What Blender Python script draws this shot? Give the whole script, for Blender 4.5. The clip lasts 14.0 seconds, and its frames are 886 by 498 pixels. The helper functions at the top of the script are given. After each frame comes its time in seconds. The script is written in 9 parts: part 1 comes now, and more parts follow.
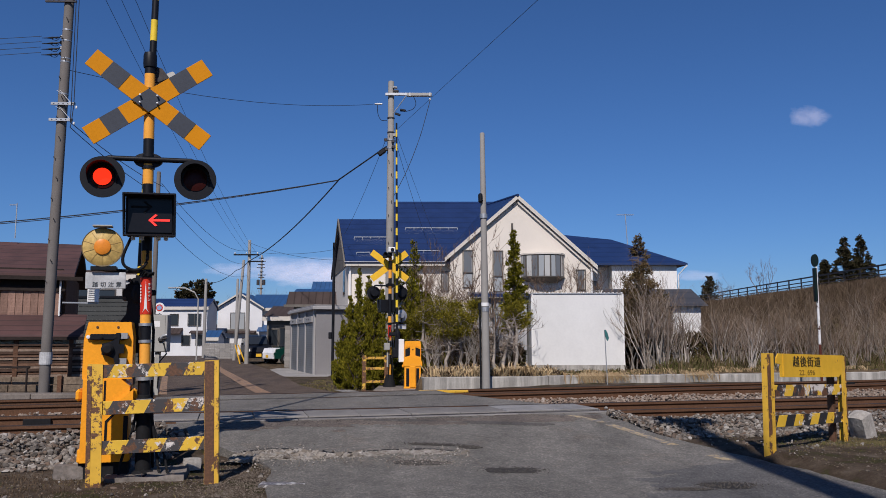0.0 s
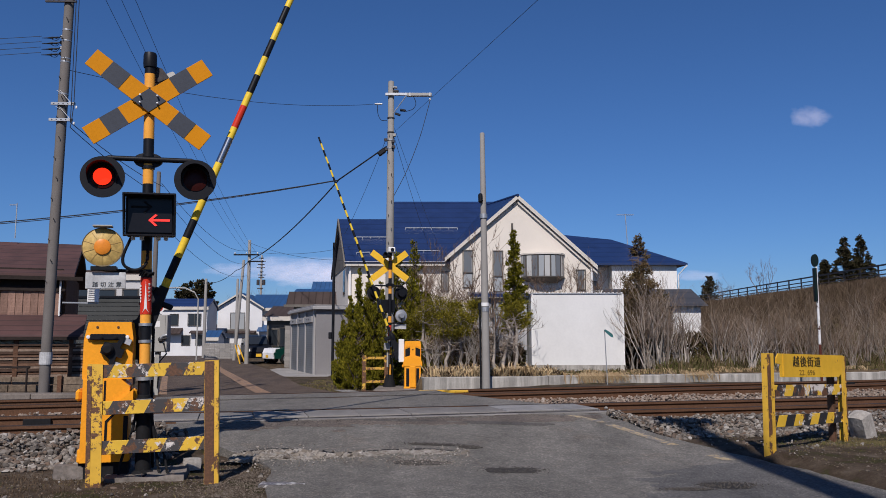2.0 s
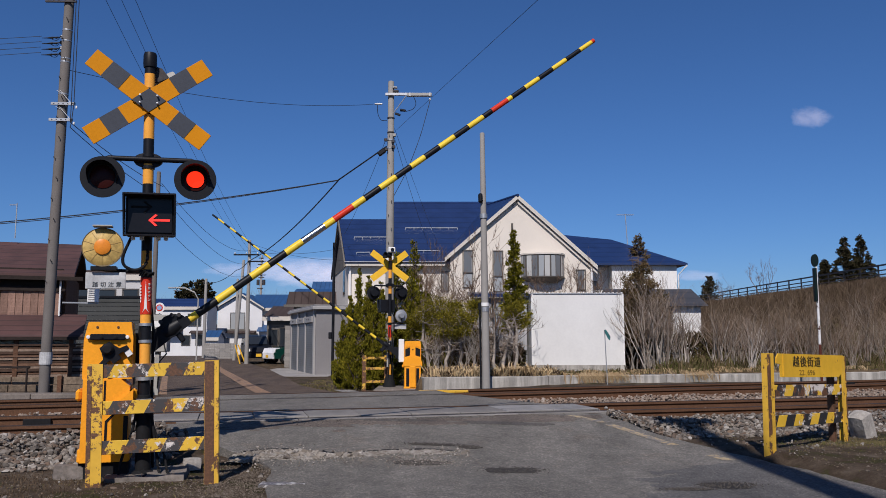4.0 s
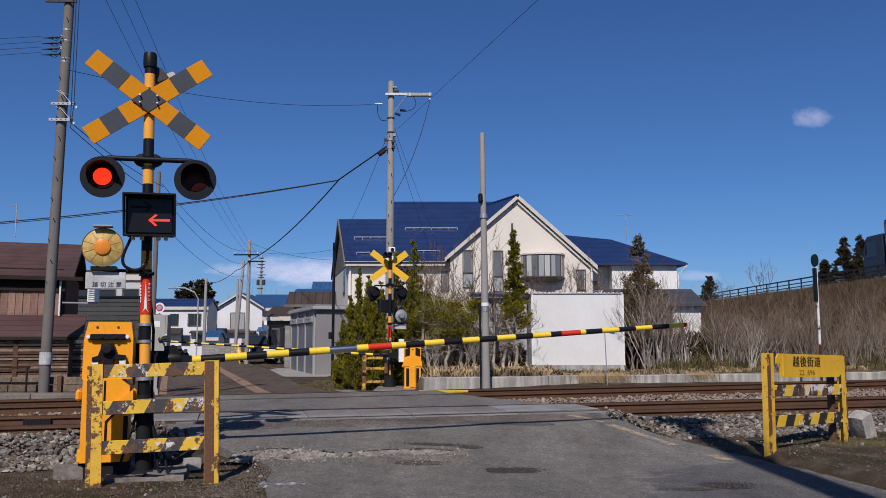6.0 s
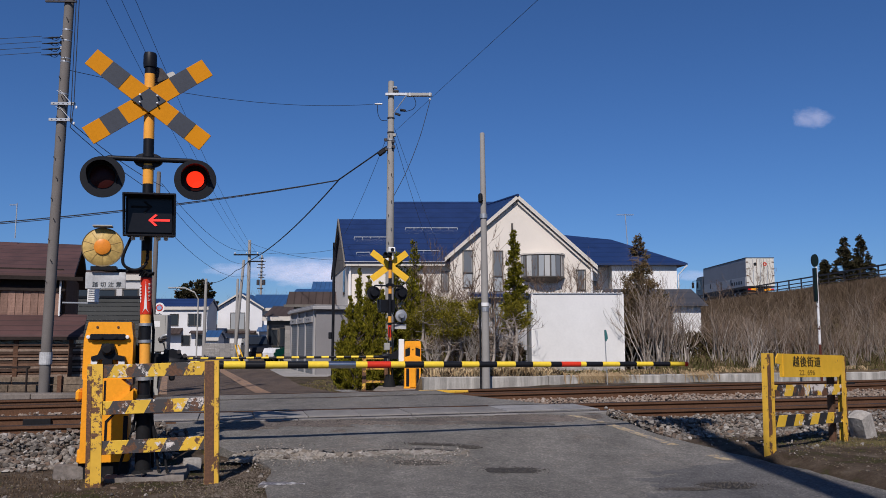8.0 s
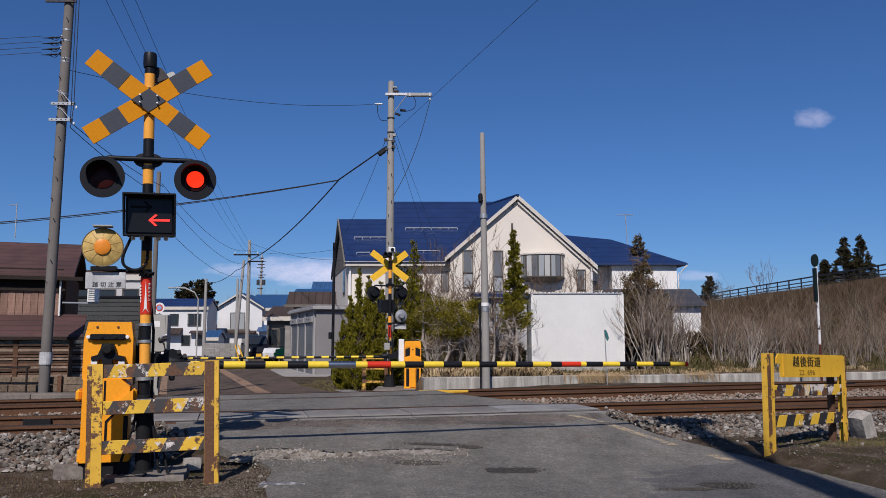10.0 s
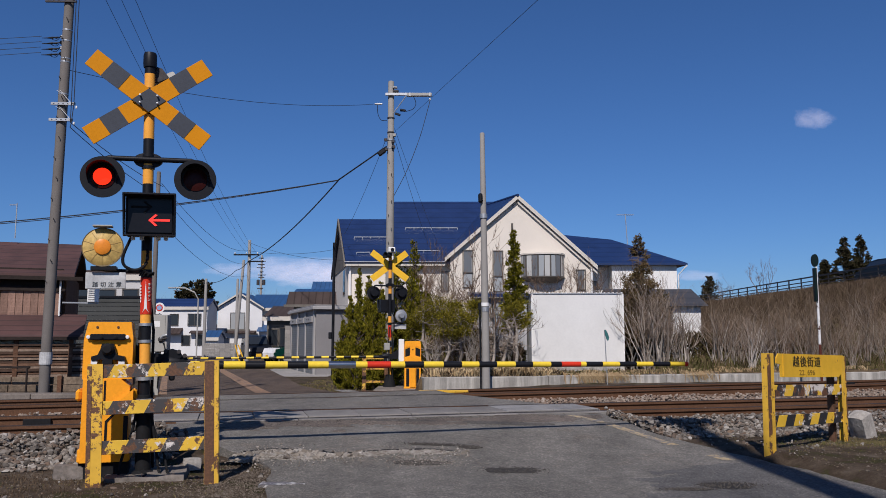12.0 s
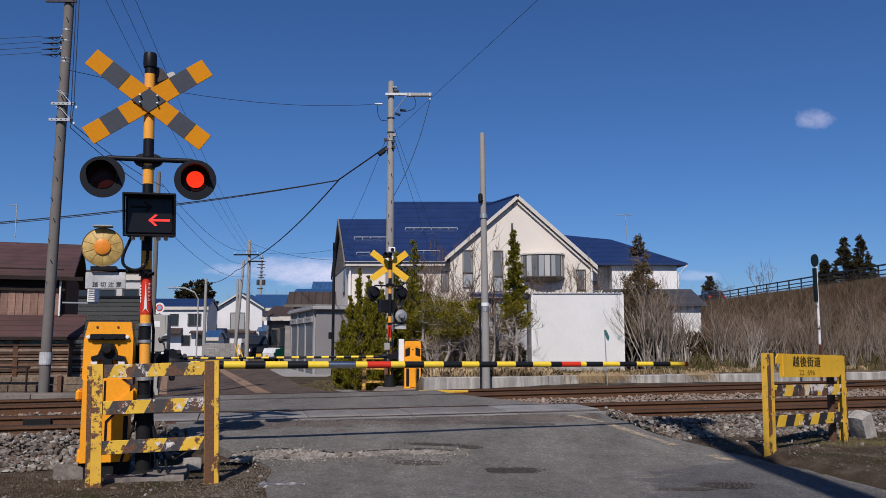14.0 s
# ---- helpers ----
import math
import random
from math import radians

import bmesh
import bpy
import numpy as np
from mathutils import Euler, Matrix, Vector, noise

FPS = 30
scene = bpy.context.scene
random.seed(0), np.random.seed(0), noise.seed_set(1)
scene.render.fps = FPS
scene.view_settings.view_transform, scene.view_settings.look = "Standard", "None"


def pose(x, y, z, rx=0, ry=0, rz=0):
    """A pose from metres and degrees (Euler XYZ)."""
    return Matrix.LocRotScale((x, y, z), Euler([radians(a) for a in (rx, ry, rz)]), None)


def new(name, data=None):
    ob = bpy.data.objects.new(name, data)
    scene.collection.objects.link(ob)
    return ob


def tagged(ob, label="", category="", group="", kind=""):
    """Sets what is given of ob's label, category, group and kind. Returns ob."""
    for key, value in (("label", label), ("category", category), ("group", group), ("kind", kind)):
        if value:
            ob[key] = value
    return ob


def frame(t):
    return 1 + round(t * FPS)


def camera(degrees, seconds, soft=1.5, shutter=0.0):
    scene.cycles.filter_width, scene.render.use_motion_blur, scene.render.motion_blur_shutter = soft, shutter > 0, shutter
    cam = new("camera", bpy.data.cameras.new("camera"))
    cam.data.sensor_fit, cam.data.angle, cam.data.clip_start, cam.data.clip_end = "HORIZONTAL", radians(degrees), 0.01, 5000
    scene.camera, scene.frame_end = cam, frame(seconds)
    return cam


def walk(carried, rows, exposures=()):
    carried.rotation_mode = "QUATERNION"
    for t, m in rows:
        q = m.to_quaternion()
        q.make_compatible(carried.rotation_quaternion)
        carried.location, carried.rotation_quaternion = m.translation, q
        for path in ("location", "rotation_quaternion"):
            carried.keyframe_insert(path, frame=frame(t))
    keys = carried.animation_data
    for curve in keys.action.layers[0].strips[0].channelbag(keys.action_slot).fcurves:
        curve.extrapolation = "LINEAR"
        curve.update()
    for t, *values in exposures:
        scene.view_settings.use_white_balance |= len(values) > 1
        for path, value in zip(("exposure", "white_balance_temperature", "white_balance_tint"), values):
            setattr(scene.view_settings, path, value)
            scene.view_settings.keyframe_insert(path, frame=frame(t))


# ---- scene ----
cam = camera(58.5, 14.0, soft=0.85)
EYE = pose(0, 0, 1.13, 96.48, 0, 0)
walk(cam, [(0, EYE), (14, EYE)], exposures=[(0, 0.0, 5150, 14), (14, 0.0, 5150, 14)])

# ---- world and sun ----
SUN_EL, SUN_AZ = 44.0, 8.0          # sun stands behind the viewer, a little to the left
world = bpy.data.worlds.new("world")
scene.world = world
world.use_nodes = True
_nt = world.node_tree
_sky = _nt.nodes.new("ShaderNodeTexSky")
_sky.sky_type = 'NISHITA'
_sky.sun_disc = False
_sky.sun_elevation = radians(SUN_EL)
_sky.sun_rotation = radians(180 + SUN_AZ)
_sky.altitude = 500
_sky.air_density = 1.0
_sky.dust_density = 0.5
_sky.ozone_density = 8.0
_nt.links.new(_sky.outputs[0], _nt.nodes["Background"].inputs[0])
_nt.nodes["Background"].inputs[1].default_value = 0.062
sun = new("sun", bpy.data.lights.new("sun", 'SUN'))
sun.data.energy = 5.0
sun.data.angle = radians(0.55)
sun.data.color = (1.0, 0.81, 0.585)
_d = Vector((math.sin(radians(SUN_AZ)) * math.cos(radians(SUN_EL)), math.cos(radians(SUN_AZ)) * math.cos(radians(SUN_EL)), -math.sin(radians(SUN_EL))))
sun.matrix_world = Matrix.Translation((0, -20, 30)) @ _d.to_track_quat('-Z', 'Y').to_matrix().to_4x4()


# ---- materials ----
def nodes_of(name):
    m = bpy.data.materials.new(name)
    m.use_nodes = True
    nt = m.node_tree
    return m, nt, nt.nodes["Principled BSDF"]


def ramp(nt, src, stops):
    r = nt.nodes.new("ShaderNodeValToRGB")
    el = r.color_ramp.elements
    while len(el) < len(stops):
        el.new(0.5)
    for e, (p, c) in zip(el, stops):
        e.position = p
        e.color = (*c, 1)
    nt.links.new(src, r.inputs[0])
    return r.outputs[0]


def noise_tex(nt, scale, detail=5, rough=0.6, stretch=None, coord="Object", distortion=0.0):
    tc = nt.nodes.new("ShaderNodeTexCoord")
    src = tc.outputs[coord]
    if stretch:
        mp = nt.nodes.new("ShaderNodeMapping")
        mp.inputs["Scale"].default_value = stretch
        nt.links.new(src, mp.inputs[0])
        src = mp.outputs[0]
    n = nt.nodes.new("ShaderNodeTexNoise")
    n.inputs["Scale"].default_value = scale
    n.inputs["Detail"].default_value = detail
    n.inputs["Roughness"].default_value = rough
    n.inputs["Distortion"].default_value = distortion
    nt.links.new(src, n.inputs["Vector"])
    return n.outputs[0]


def mixc(nt, fac, a, b, mode='MIX'):
    m = nt.nodes.new("ShaderNodeMix")
    m.data_type = 'RGBA'
    m.blend_type = mode
    for sock, v in ((m.inputs[0], fac), (m.inputs[6], a), (m.inputs[7], b)):
        if isinstance(v, (int, float)):
            sock.default_value = v
        elif isinstance(v, tuple):
            sock.default_value = (*v, 1)
        else:
            nt.links.new(v, sock)
    return m.outputs[2]


def bump(nt, bsdf, height, strength=0.3, dist=0.01):
    b = nt.nodes.new("ShaderNodeBump")
    b.inputs["Strength"].default_value = strength
    b.inputs["Distance"].default_value = dist
    nt.links.new(height, b.inputs["Height"])
    nt.links.new(b.outputs[0], bsdf.inputs["Normal"])


def shade(c, k):
    return tuple(min(1, v * k) for v in c)


def plain(name, col, rough=0.6, metal=0.0, grain=60, vary=0.18, stain=2.0, stain_vary=0.2, bumps=0.15, dist=0.004, rand=0.0, coord="Object"):
    """Colour with fine grain and broad stains."""
    m, nt, b = nodes_of(name)
    fine = ramp(nt, noise_tex(nt, grain, 4, coord=coord), [(0.3, shade(col, 1 - vary)), (0.7, shade(col, 1 + vary))])
    broad = ramp(nt, noise_tex(nt, stain, 6, 0.65, coord=coord), [(0.3, (1 - stain_vary,) * 3), (0.65, (1, 1, 1))])
    c = mixc(nt, 1.0, fine, broad, 'MULTIPLY')
    if rand:
        oi = nt.nodes.new("ShaderNodeObjectInfo")
        c = mixc(nt, 1.0, c, ramp(nt, oi.outputs["Random"], [(0, (1 - rand,) * 3), (1, (1, 1, 1))]), 'MULTIPLY')
    nt.links.new(c, b.inputs["Base Color"])
    b.inputs["Roughness"].default_value = rough
    b.inputs["Specular IOR Level"].default_value = 0.18
    b.inputs["Metallic"].default_value = metal
    if bumps:
        bump(nt, b, noise_tex(nt, grain, 4, coord=coord), bumps, dist)
    return m


def islands(name, cols, rough=0.9, grain=40, trans=0.0):
    """Colour varied from piece to piece of a joined mesh."""
    m, nt, b = nodes_of(name)
    g = nt.nodes.new("ShaderNodeNewGeometry")
    n = len(cols)
    c = ramp(nt, g.outputs["Random Per Island"], [(i / max(1, n - 1), col) for i, col in enumerate(cols)])
    c = mixc(nt, 1.0, c, ramp(nt, noise_tex(nt, grain, 4), [(0.3, (0.75,) * 3), (0.7, (1, 1, 1))]), 'MULTIPLY')
    nt.links.new(c, b.inputs["Base Color"])
    b.inputs["Roughness"].default_value = rough
    b.inputs["Specular IOR Level"].default_value = 0.05
    return m


def worn_paint(name, paint, under=(0.10, 0.047, 0.02), amount=0.45, scale=14, white=0.0, stripes=None, rough=0.55):
    """Old paint with chips down to rust; stripes = (angle, period, dark colour) for slanted warning bands."""
    m, nt, b = nodes_of(name)
    base = ramp(nt, noise_tex(nt, 5, 5), [(0.35, shade(paint, 0.8)), (0.65, paint)])
    if stripes:
        ang, period, dark = stripes
        tc = nt.nodes.new("ShaderNodeTexCoord")
        mp = nt.nodes.new("ShaderNodeMapping")
        mp.inputs["Rotation"].default_value = (0, radians(ang), 0)
        nt.links.new(tc.outputs["Object"], mp.inputs[0])
        sep = nt.nodes.new("ShaderNodeSeparateXYZ")
        nt.links.new(mp.outputs[0], sep.inputs[0])
        ma = nt.nodes.new("ShaderNodeMath")
        ma.operation = 'PINGPONG'
        ma.inputs[1].default_value = period / 2
        nt.links.new(sep.outputs[0], ma.inputs[0])
        gt = nt.nodes.new("ShaderNodeMath")
        gt.operation = 'GREATER_THAN'
        gt.inputs[1].default_value = period / 4
        nt.links.new(ma.outputs[0], gt.inputs[0])
        base = mixc(nt, gt.outputs[0], base, dark)
    if white:
        base = mixc(nt, ramp(nt, noise_tex(nt, 6, 6, 0.7), [(0.62 - white * 0.3, (0,) * 3), (0.66 - white * 0.3, (1,) * 3)]), base, (0.6, 0.55, 0.5))
    chips = ramp(nt, noise_tex(nt, scale, 8, 0.72), [(0.66 - amount * 0.35, (0,) * 3), (0.69 - amount * 0.35, (1,) * 3)])
    rust = ramp(nt, noise_tex(nt, 55, 5), [(0.3, shade(under, 0.6)), (0.7, shade(under, 1.5))])
    c = mixc(nt, chips, base, rust)
    nt.links.new(c, b.inputs["Base Color"])
    b.inputs["Roughness"].default_value = rough
    inv = nt.nodes.new("ShaderNodeInvert")
    nt.links.new(chips, inv.inputs[1])
    bump(nt, b, inv.outputs[0], 0.4, 0.002)
    return m


def glass(name, tint=(0.03, 0.04, 0.05)):
    m, nt, b = nodes_of(name)
    b.inputs["Base Color"].default_value = (*tint, 1)
    b.inputs["Roughness"].default_value = 0.08
    b.inputs["Specular IOR Level"].default_value = 0.45
    return m


def glow(name, col, strength):
    m, nt, b = nodes_of(name)
    b.inputs["Base Color"].default_value = (*shade(col, 0.2), 1)
    b.inputs["Specular IOR Level"].default_value = 0.1
    b.inputs["Emission Color"].default_value = (*col, 1)
    b.inputs["Emission Strength"].default_value = strength
    return m


def asphalt(name, col, patch=0.45):
    """Worn surfacing: dark binder, stone chips of many greys, polished lanes and old stains."""
    m, nt, b = nodes_of(name)
    fine = ramp(nt, noise_tex(nt, 110, 4, 0.75), [(0.32, shade(col, 0.5)), (0.5, col), (0.62, shade(col, 1.25)), (0.72, shade(col, 1.9))])
    broad = ramp(nt, noise_tex(nt, 0.7, 6, 0.58, stretch=(1.9, 0.42, 1), distortion=0.5), [(0.3, (1 - patch,) * 3), (0.48, (0.86,) * 3), (0.66, (1.08,) * 3)])
    c = mixc(nt, 1.0, fine, broad, 'MULTIPLY')
    mid = ramp(nt, noise_tex(nt, 4, 8, 0.75), [(0.36, (0.78,) * 3), (0.62, (1.08,) * 3)])
    c = mixc(nt, 1.0, c, mid, 'MULTIPLY')
    tc = nt.nodes.new("ShaderNodeTexCoord")
    v = nt.nodes.new("ShaderNodeTexVoronoi")
    v.inputs["Scale"].default_value = 85
    nt.links.new(tc.outputs["Object"], v.inputs["Vector"])
    sep = nt.nodes.new("ShaderNodeSeparateColor")
    nt.links.new(v.outputs["Color"], sep.inputs[0])
    chip = ramp(nt, sep.outputs[0], [(0.0, (0.55,) * 3), (0.5, (0.95,) * 3), (0.86, (1.1,) * 3), (0.95, (1.7, 1.68, 1.6))])
    c = mixc(nt, 0.8, c, mixc(nt, 1.0, c, chip, 'MULTIPLY'))
    rust = ramp(nt, noise_tex(nt, 1.7, 7, 0.7), [(0.56, (0,) * 3), (0.74, (0.45,) * 3)])
    c = mixc(nt, rust, c, mixc(nt, 1.0, c, (1.05, 0.86, 0.70), 'MULTIPLY'))
    nt.links.new(c, b.inputs["Base Color"])
    b.inputs["Roughness"].default_value = 0.9
    b.inputs["Specular IOR Level"].default_value = 0.25
    bump(nt, b, noise_tex(nt, 75, 4, 0.7), 0.7, 0.012)
    return m


def earth(name, stops, scale=1.5, grain=70):
    m, nt, b = nodes_of(name)
    c = ramp(nt, noise_tex(nt, scale, 8, 0.68), stops)
    c = mixc(nt, 1.0, c, ramp(nt, noise_tex(nt, grain, 4), [(0.3, (0.55,) * 3), (0.7, (1.0,) * 3)]), 'MULTIPLY')
    nt.links.new(c, b.inputs["Base Color"])
    b.inputs["Roughness"].default_value = 0.95
    b.inputs["Specular IOR Level"].default_value = 0.15
    bump(nt, b, noise_tex(nt, grain * 0.5, 6, 0.7), 0.8, 0.03)
    return m


def seamed(name, col, axis, period, rough=0.4, depth=0.02, metal=0.0, dark=0.55, low=0.8, high=1.1):
    """Sheet metal or boards with parallel seams across one axis of the object."""
    m, nt, b = nodes_of(name)
    tc = nt.nodes.new("ShaderNodeTexCoord")
    sep = nt.nodes.new("ShaderNodeSeparateXYZ")
    nt.links.new(tc.outputs["Object"], sep.inputs[0])
    ma = nt.nodes.new("ShaderNodeMath")
    ma.operation = 'PINGPONG'
    ma.inputs[1].default_value = period / 2
    nt.links.new(sep.outputs[axis], ma.inputs[0])
    seam = ramp(nt, ma.outputs[0], [(0.0, (dark,) * 3), (min(0.9, period * 0.12), (1,) * 3)])
    c = ramp(nt, noise_tex(nt, 1.3, 6, 0.6), [(0.3, shade(col, low)), (0.7, shade(col, high))])
    c = mixc(nt, 1.0, c, seam, 'MULTIPLY')
    nt.links.new(c, b.inputs["Base Color"])
    b.inputs["Roughness"].default_value = rough
    b.inputs["Metallic"].default_value = metal
    bump(nt, b, seam, 0.6, depth)
    return m


YEL, ORA, BLK = (0.72, 0.42, 0.02), (0.84, 0.345, 0.005), (0.010, 0.0105, 0.013)
M_ASPHALT = asphalt("asphalt", (0.176, 0.164, 0.143), 0.33)
M_ASPHALT_FAR = asphalt("asphalt_brown", (0.106, 0.079, 0.059))
M_EARTH = earth("earth", [(0.28, (0.03, 0.021, 0.013)), (0.40, (0.055, 0.052, 0.016)), (0.46, (0.066, 0.047, 0.03)), (0.56, (0.10, 0.075, 0.05)), (0.64, (0.135, 0.108, 0.078)), (0.74, (0.2, 0.165, 0.125))], 2.6, 75)
M_GRASS_BED = earth("dry_grass_bed", [(0.3, (0.04, 0.03, 0.018)), (0.5, (0.09, 0.065, 0.035)), (0.7, (0.18, 0.13, 0.075))], 2.0, 40)
M_BANK = earth("bank_grass", [(0.3, (0.045, 0.031, 0.02)), (0.5, (0.08, 0.058, 0.037)), (0.7, (0.115, 0.087, 0.056))], 0.6, 12)
M_STONES = islands("ballast_stones", [(0.05, 0.042, 0.034), (0.21, 0.19, 0.165), (0.12, 0.093, 0.07), (0.40, 0.37, 0.325), (0.08, 0.07, 0.06), (0.27, 0.24, 0.2), (0.17, 0.12, 0.085), (0.1, 0.085, 0.07)])
M_RUST_STONES = islands("rusty_stones", [(0.16, 0.11, 0.08), (0.27, 0.2, 0.15), (0.3, 0.25, 0.2), (0.2, 0.15, 0.11), (0.36, 0.31, 0.26)])
M_RAIL = plain("rail_rust", (0.122, 0.064, 0.034), 0.75, 0.2, 50, 0.3, 1.5, 0.3)
# dark rail-head colour stands in for the shadow line under the head
M_RAILTOP = plain("rail_steel", (0.045, 0.036, 0.032), 0.6, 0.2, 80, 0.15, 3, 0.2, 0.05)
M_SLEEPER = plain("sleeper_wood", (0.075, 0.055, 0.042), 0.9, 0, 30, 0.35)
M_WALLCONC = plain("stained_wall_concrete", (0.47, 0.445, 0.395), 0.9, 0, 40, 0.12, 1.6, 0.38, 0.3)


def add_streaks(m, across, strength):
    """Run-off streaks down a wall's face."""
    nt = m.node_tree
    b = nt.nodes["Principled BSDF"]
    old = b.inputs["Base Color"].links[0].from_socket
    run = ramp(nt, noise_tex(nt, across, 5, 0.65, stretch=(1, 1, 0.07)), [(0.42, (1 - strength,) * 3), (0.6, (1, 1, 1))])
    nt.links.new(mixc(nt, 1.0, old, run, 'MULTIPLY'), b.inputs["Base Color"])


add_streaks(M_WALLCONC, 5, 0.42)
M_CONC = plain("concrete", (0.32, 0.305, 0.285), 0.85, 0, 45, 0.12, 0.9, 0.3, 0.3)
# the pole concrete in a darker, browner tone
M_POLE_DARK = plain("dark_pole_concrete", (0.165, 0.15, 0.135), 0.85, 0, 60, 0.12, 1.5, 0.25, 0.2)
M_CONC_POLE = plain("concrete_pole", (0.29, 0.275, 0.25), 0.85, 0, 60, 0.12, 1.5, 0.18, 0.2)
M_YEL = plain("yellow_paint", YEL, 0.45, 0, 40, 0.08, 3, 0.12, 0.05)
M_AMBER = plain("amber_paint", (0.78, 0.36, 0.04), 0.4, 0, 40, 0.06, 3, 0.1, 0.05)
M_ORANGE = plain("orange_paint", ORA, 0.45, 0, 40, 0.06, 2.5, 0.12, 0.05)
M_SIGNYEL = plain("crossbuck_yellow", (0.56, 0.225, 0.0), 0.5, 0, 40, 0.05, 3, 0.08, 0.03)
M_SIGNYEL.node_tree.nodes["Principled BSDF"].inputs["Specular IOR Level"].default_value = 0.04
M_SIGNDARK = plain("crossbuck_dark", (0.05, 0.055, 0.068), 0.5, 0, 40, 0.08, 3, 0.1, 0.03)
M_BLACK = plain("black_paint", BLK, 0.45, 0, 40, 0.15, 3, 0.2, 0.05)
M_RUBBER = plain("black_rubber", (0.012, 0.012, 0.013), 0.8, 0, 40, 0.2, 3, 0.2, 0.1)
M_RED = plain("red_paint", (0.55, 0.035, 0.012), 0.45, 0, 40, 0.08, 3, 0.15, 0.05)
M_WHITE = plain("white_paint", (0.74, 0.73, 0.7), 0.5, 0, 40, 0.05, 2, 0.12, 0.05)
M_SILVER = plain("silver_tape", (0.42, 0.43, 0.45), 0.28, 1.0, 40, 0.1, 2, 0.2, 0.05)
M_GALV = plain("galvanised", (0.42, 0.43, 0.44), 0.5, 0.7, 60, 0.12, 3, 0.2, 0.05)
M_GREY = plain("grey_cabinet", (0.36, 0.35, 0.32), 0.55, 0, 40, 0.06, 2, 0.15, 0.05)
M_FENCE = worn_paint("worn_yellow", (0.70, 0.42, 0.025), amount=0.24, scale=9)
M_FENCE_RUST = worn_paint("rusty_yellow", (0.66, 0.40, 0.03), amount=0.62, scale=8)
M_FENCE_BARE = worn_paint("bare_rust", (0.66, 0.40, 0.03), amount=0.74, scale=5)
M_FENCE_MID = worn_paint("flaking_yellow", (0.70, 0.42, 0.025), amount=0.40, scale=6)
M_STRIPE = worn_paint("worn_stripes", (0.72, 0.45, 0.02), amount=0.36, scale=10, white=0.2, stripes=(-28, 0.25, (0.045, 0.04, 0.038)))
M_STRIPE2 = worn_paint("peeling_stripes", (0.72, 0.45, 0.02), amount=0.33, scale=10, white=0.3, stripes=(-28, 0.27, (0.03, 0.028, 0.028)))
M_SIGNBOARD = worn_paint("signboard_yellow", (0.70, 0.41, 0.008), amount=0.1, scale=20)
M_LENS_OFF = glass("dark_lens", (0.03, 0.006, 0.005))
M_LENS_OFF.node_tree.nodes["Principled BSDF"].inputs["Roughness"].default_value = 0.35
M_LENS_OFF.node_tree.nodes["Principled BSDF"].inputs["Specular IOR Level"].default_value = 0.12
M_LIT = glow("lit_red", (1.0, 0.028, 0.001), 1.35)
M_ARROW = glow("lit_arrow", (1.0, 0.05, 0.03), 1.15)
M_GLASS = glass("window_glass", (0.022, 0.026, 0.032))
M_GLASS_CURTAIN = glass("curtained_glass", (0.20, 0.205, 0.205))
M_PANEL_BLACK = plain("smoked_panel", (0.012, 0.012, 0.014), 0.22, 0, 30, 0.1, 2, 0.1, 0)
M_ROOF = seamed("blue_sheet_roof", (0.015, 0.030, 0.098), 2, 0.33, 0.38, 0.03, 0.0, 0.6)
M_ROOF_BROWN = seamed("brown_sheet_roof", (0.064, 0.030, 0.026), 2, 0.1, 0.75, 0.03, 0, 0.5, 0.62, 1.35)
M_ROOF_DARK = seamed("dark_brown_roof", (0.06, 0.046, 0.042), 0, 0.4, 0.95, 0.02)
M_ROOF_DARK.node_tree.nodes["Principled BSDF"].inputs["Specular IOR Level"].default_value = 0.08
M_STUCCO = plain("cream_stucco", (0.66, 0.605, 0.52), 0.9, 0, 25, 0.05, 0.5, 0.1, 0.3)
M_STUCCO_WHITE = plain("white_stucco", (0.74, 0.73, 0.70), 0.9, 0, 25, 0.05, 0.5, 0.12, 0.3)
M_TRIM = plain("pale_trim", (0.55, 0.51, 0.44), 0.6, 0, 30, 0.06, 1, 0.1, 0.1)
M_SHED = plain("white_panel", (0.65, 0.645, 0.62), 0.6, 0, 12, 0.03, 0.9, 0.1, 0.12)
M_GARAGE = plain("grey_panel_wall", (0.225, 0.215, 0.21), 0.6, 0, 20, 0.05, 0.8, 0.12, 0.1)
M_SHUTTER = seamed("shutter", (0.17, 0.17, 0.165), 2, 0.09, 0.45, 0.015, 0.3)
M_WOOD_OLD = plain("old_wood", (0.13, 0.07, 0.04), 0.9, 0, 20, 0.35, 2, 0.35, 0.3)
M_DARKWOOD = plain("dark_wood", (0.03, 0.022, 0.018), 0.8, 0, 20, 0.3, 2, 0.3, 0.2)
M_BARK = plain("bark", (0.155, 0.12, 0.095), 0.9, 0, 30, 0.3, 4, 0.3, 0.5)
M_TWIG = islands("pale_twigs", [(0.13, 0.095, 0.07), (0.23, 0.18, 0.14), (0.33, 0.275, 0.22), (0.17, 0.12, 0.085)])
M_TWIG_DARK = islands("brown_twigs", [(0.1, 0.07, 0.05), (0.17, 0.115, 0.08), (0.22, 0.16, 0.11)])
M_LEAF = islands("conifer_sprays", [(0.05, 0.053, 0.005), (0.14, 0.132, 0.008), (0.26, 0.22, 0.014), (0.085, 0.085, 0.006), (0.19, 0.16, 0.01)])
M_LEAF_DARK = islands("dark_conifer_sprays", [(0.02, 0.021, 0.010), (0.042, 0.038, 0.016), (0.065, 0.05, 0.026), (0.03, 0.03, 0.013)])
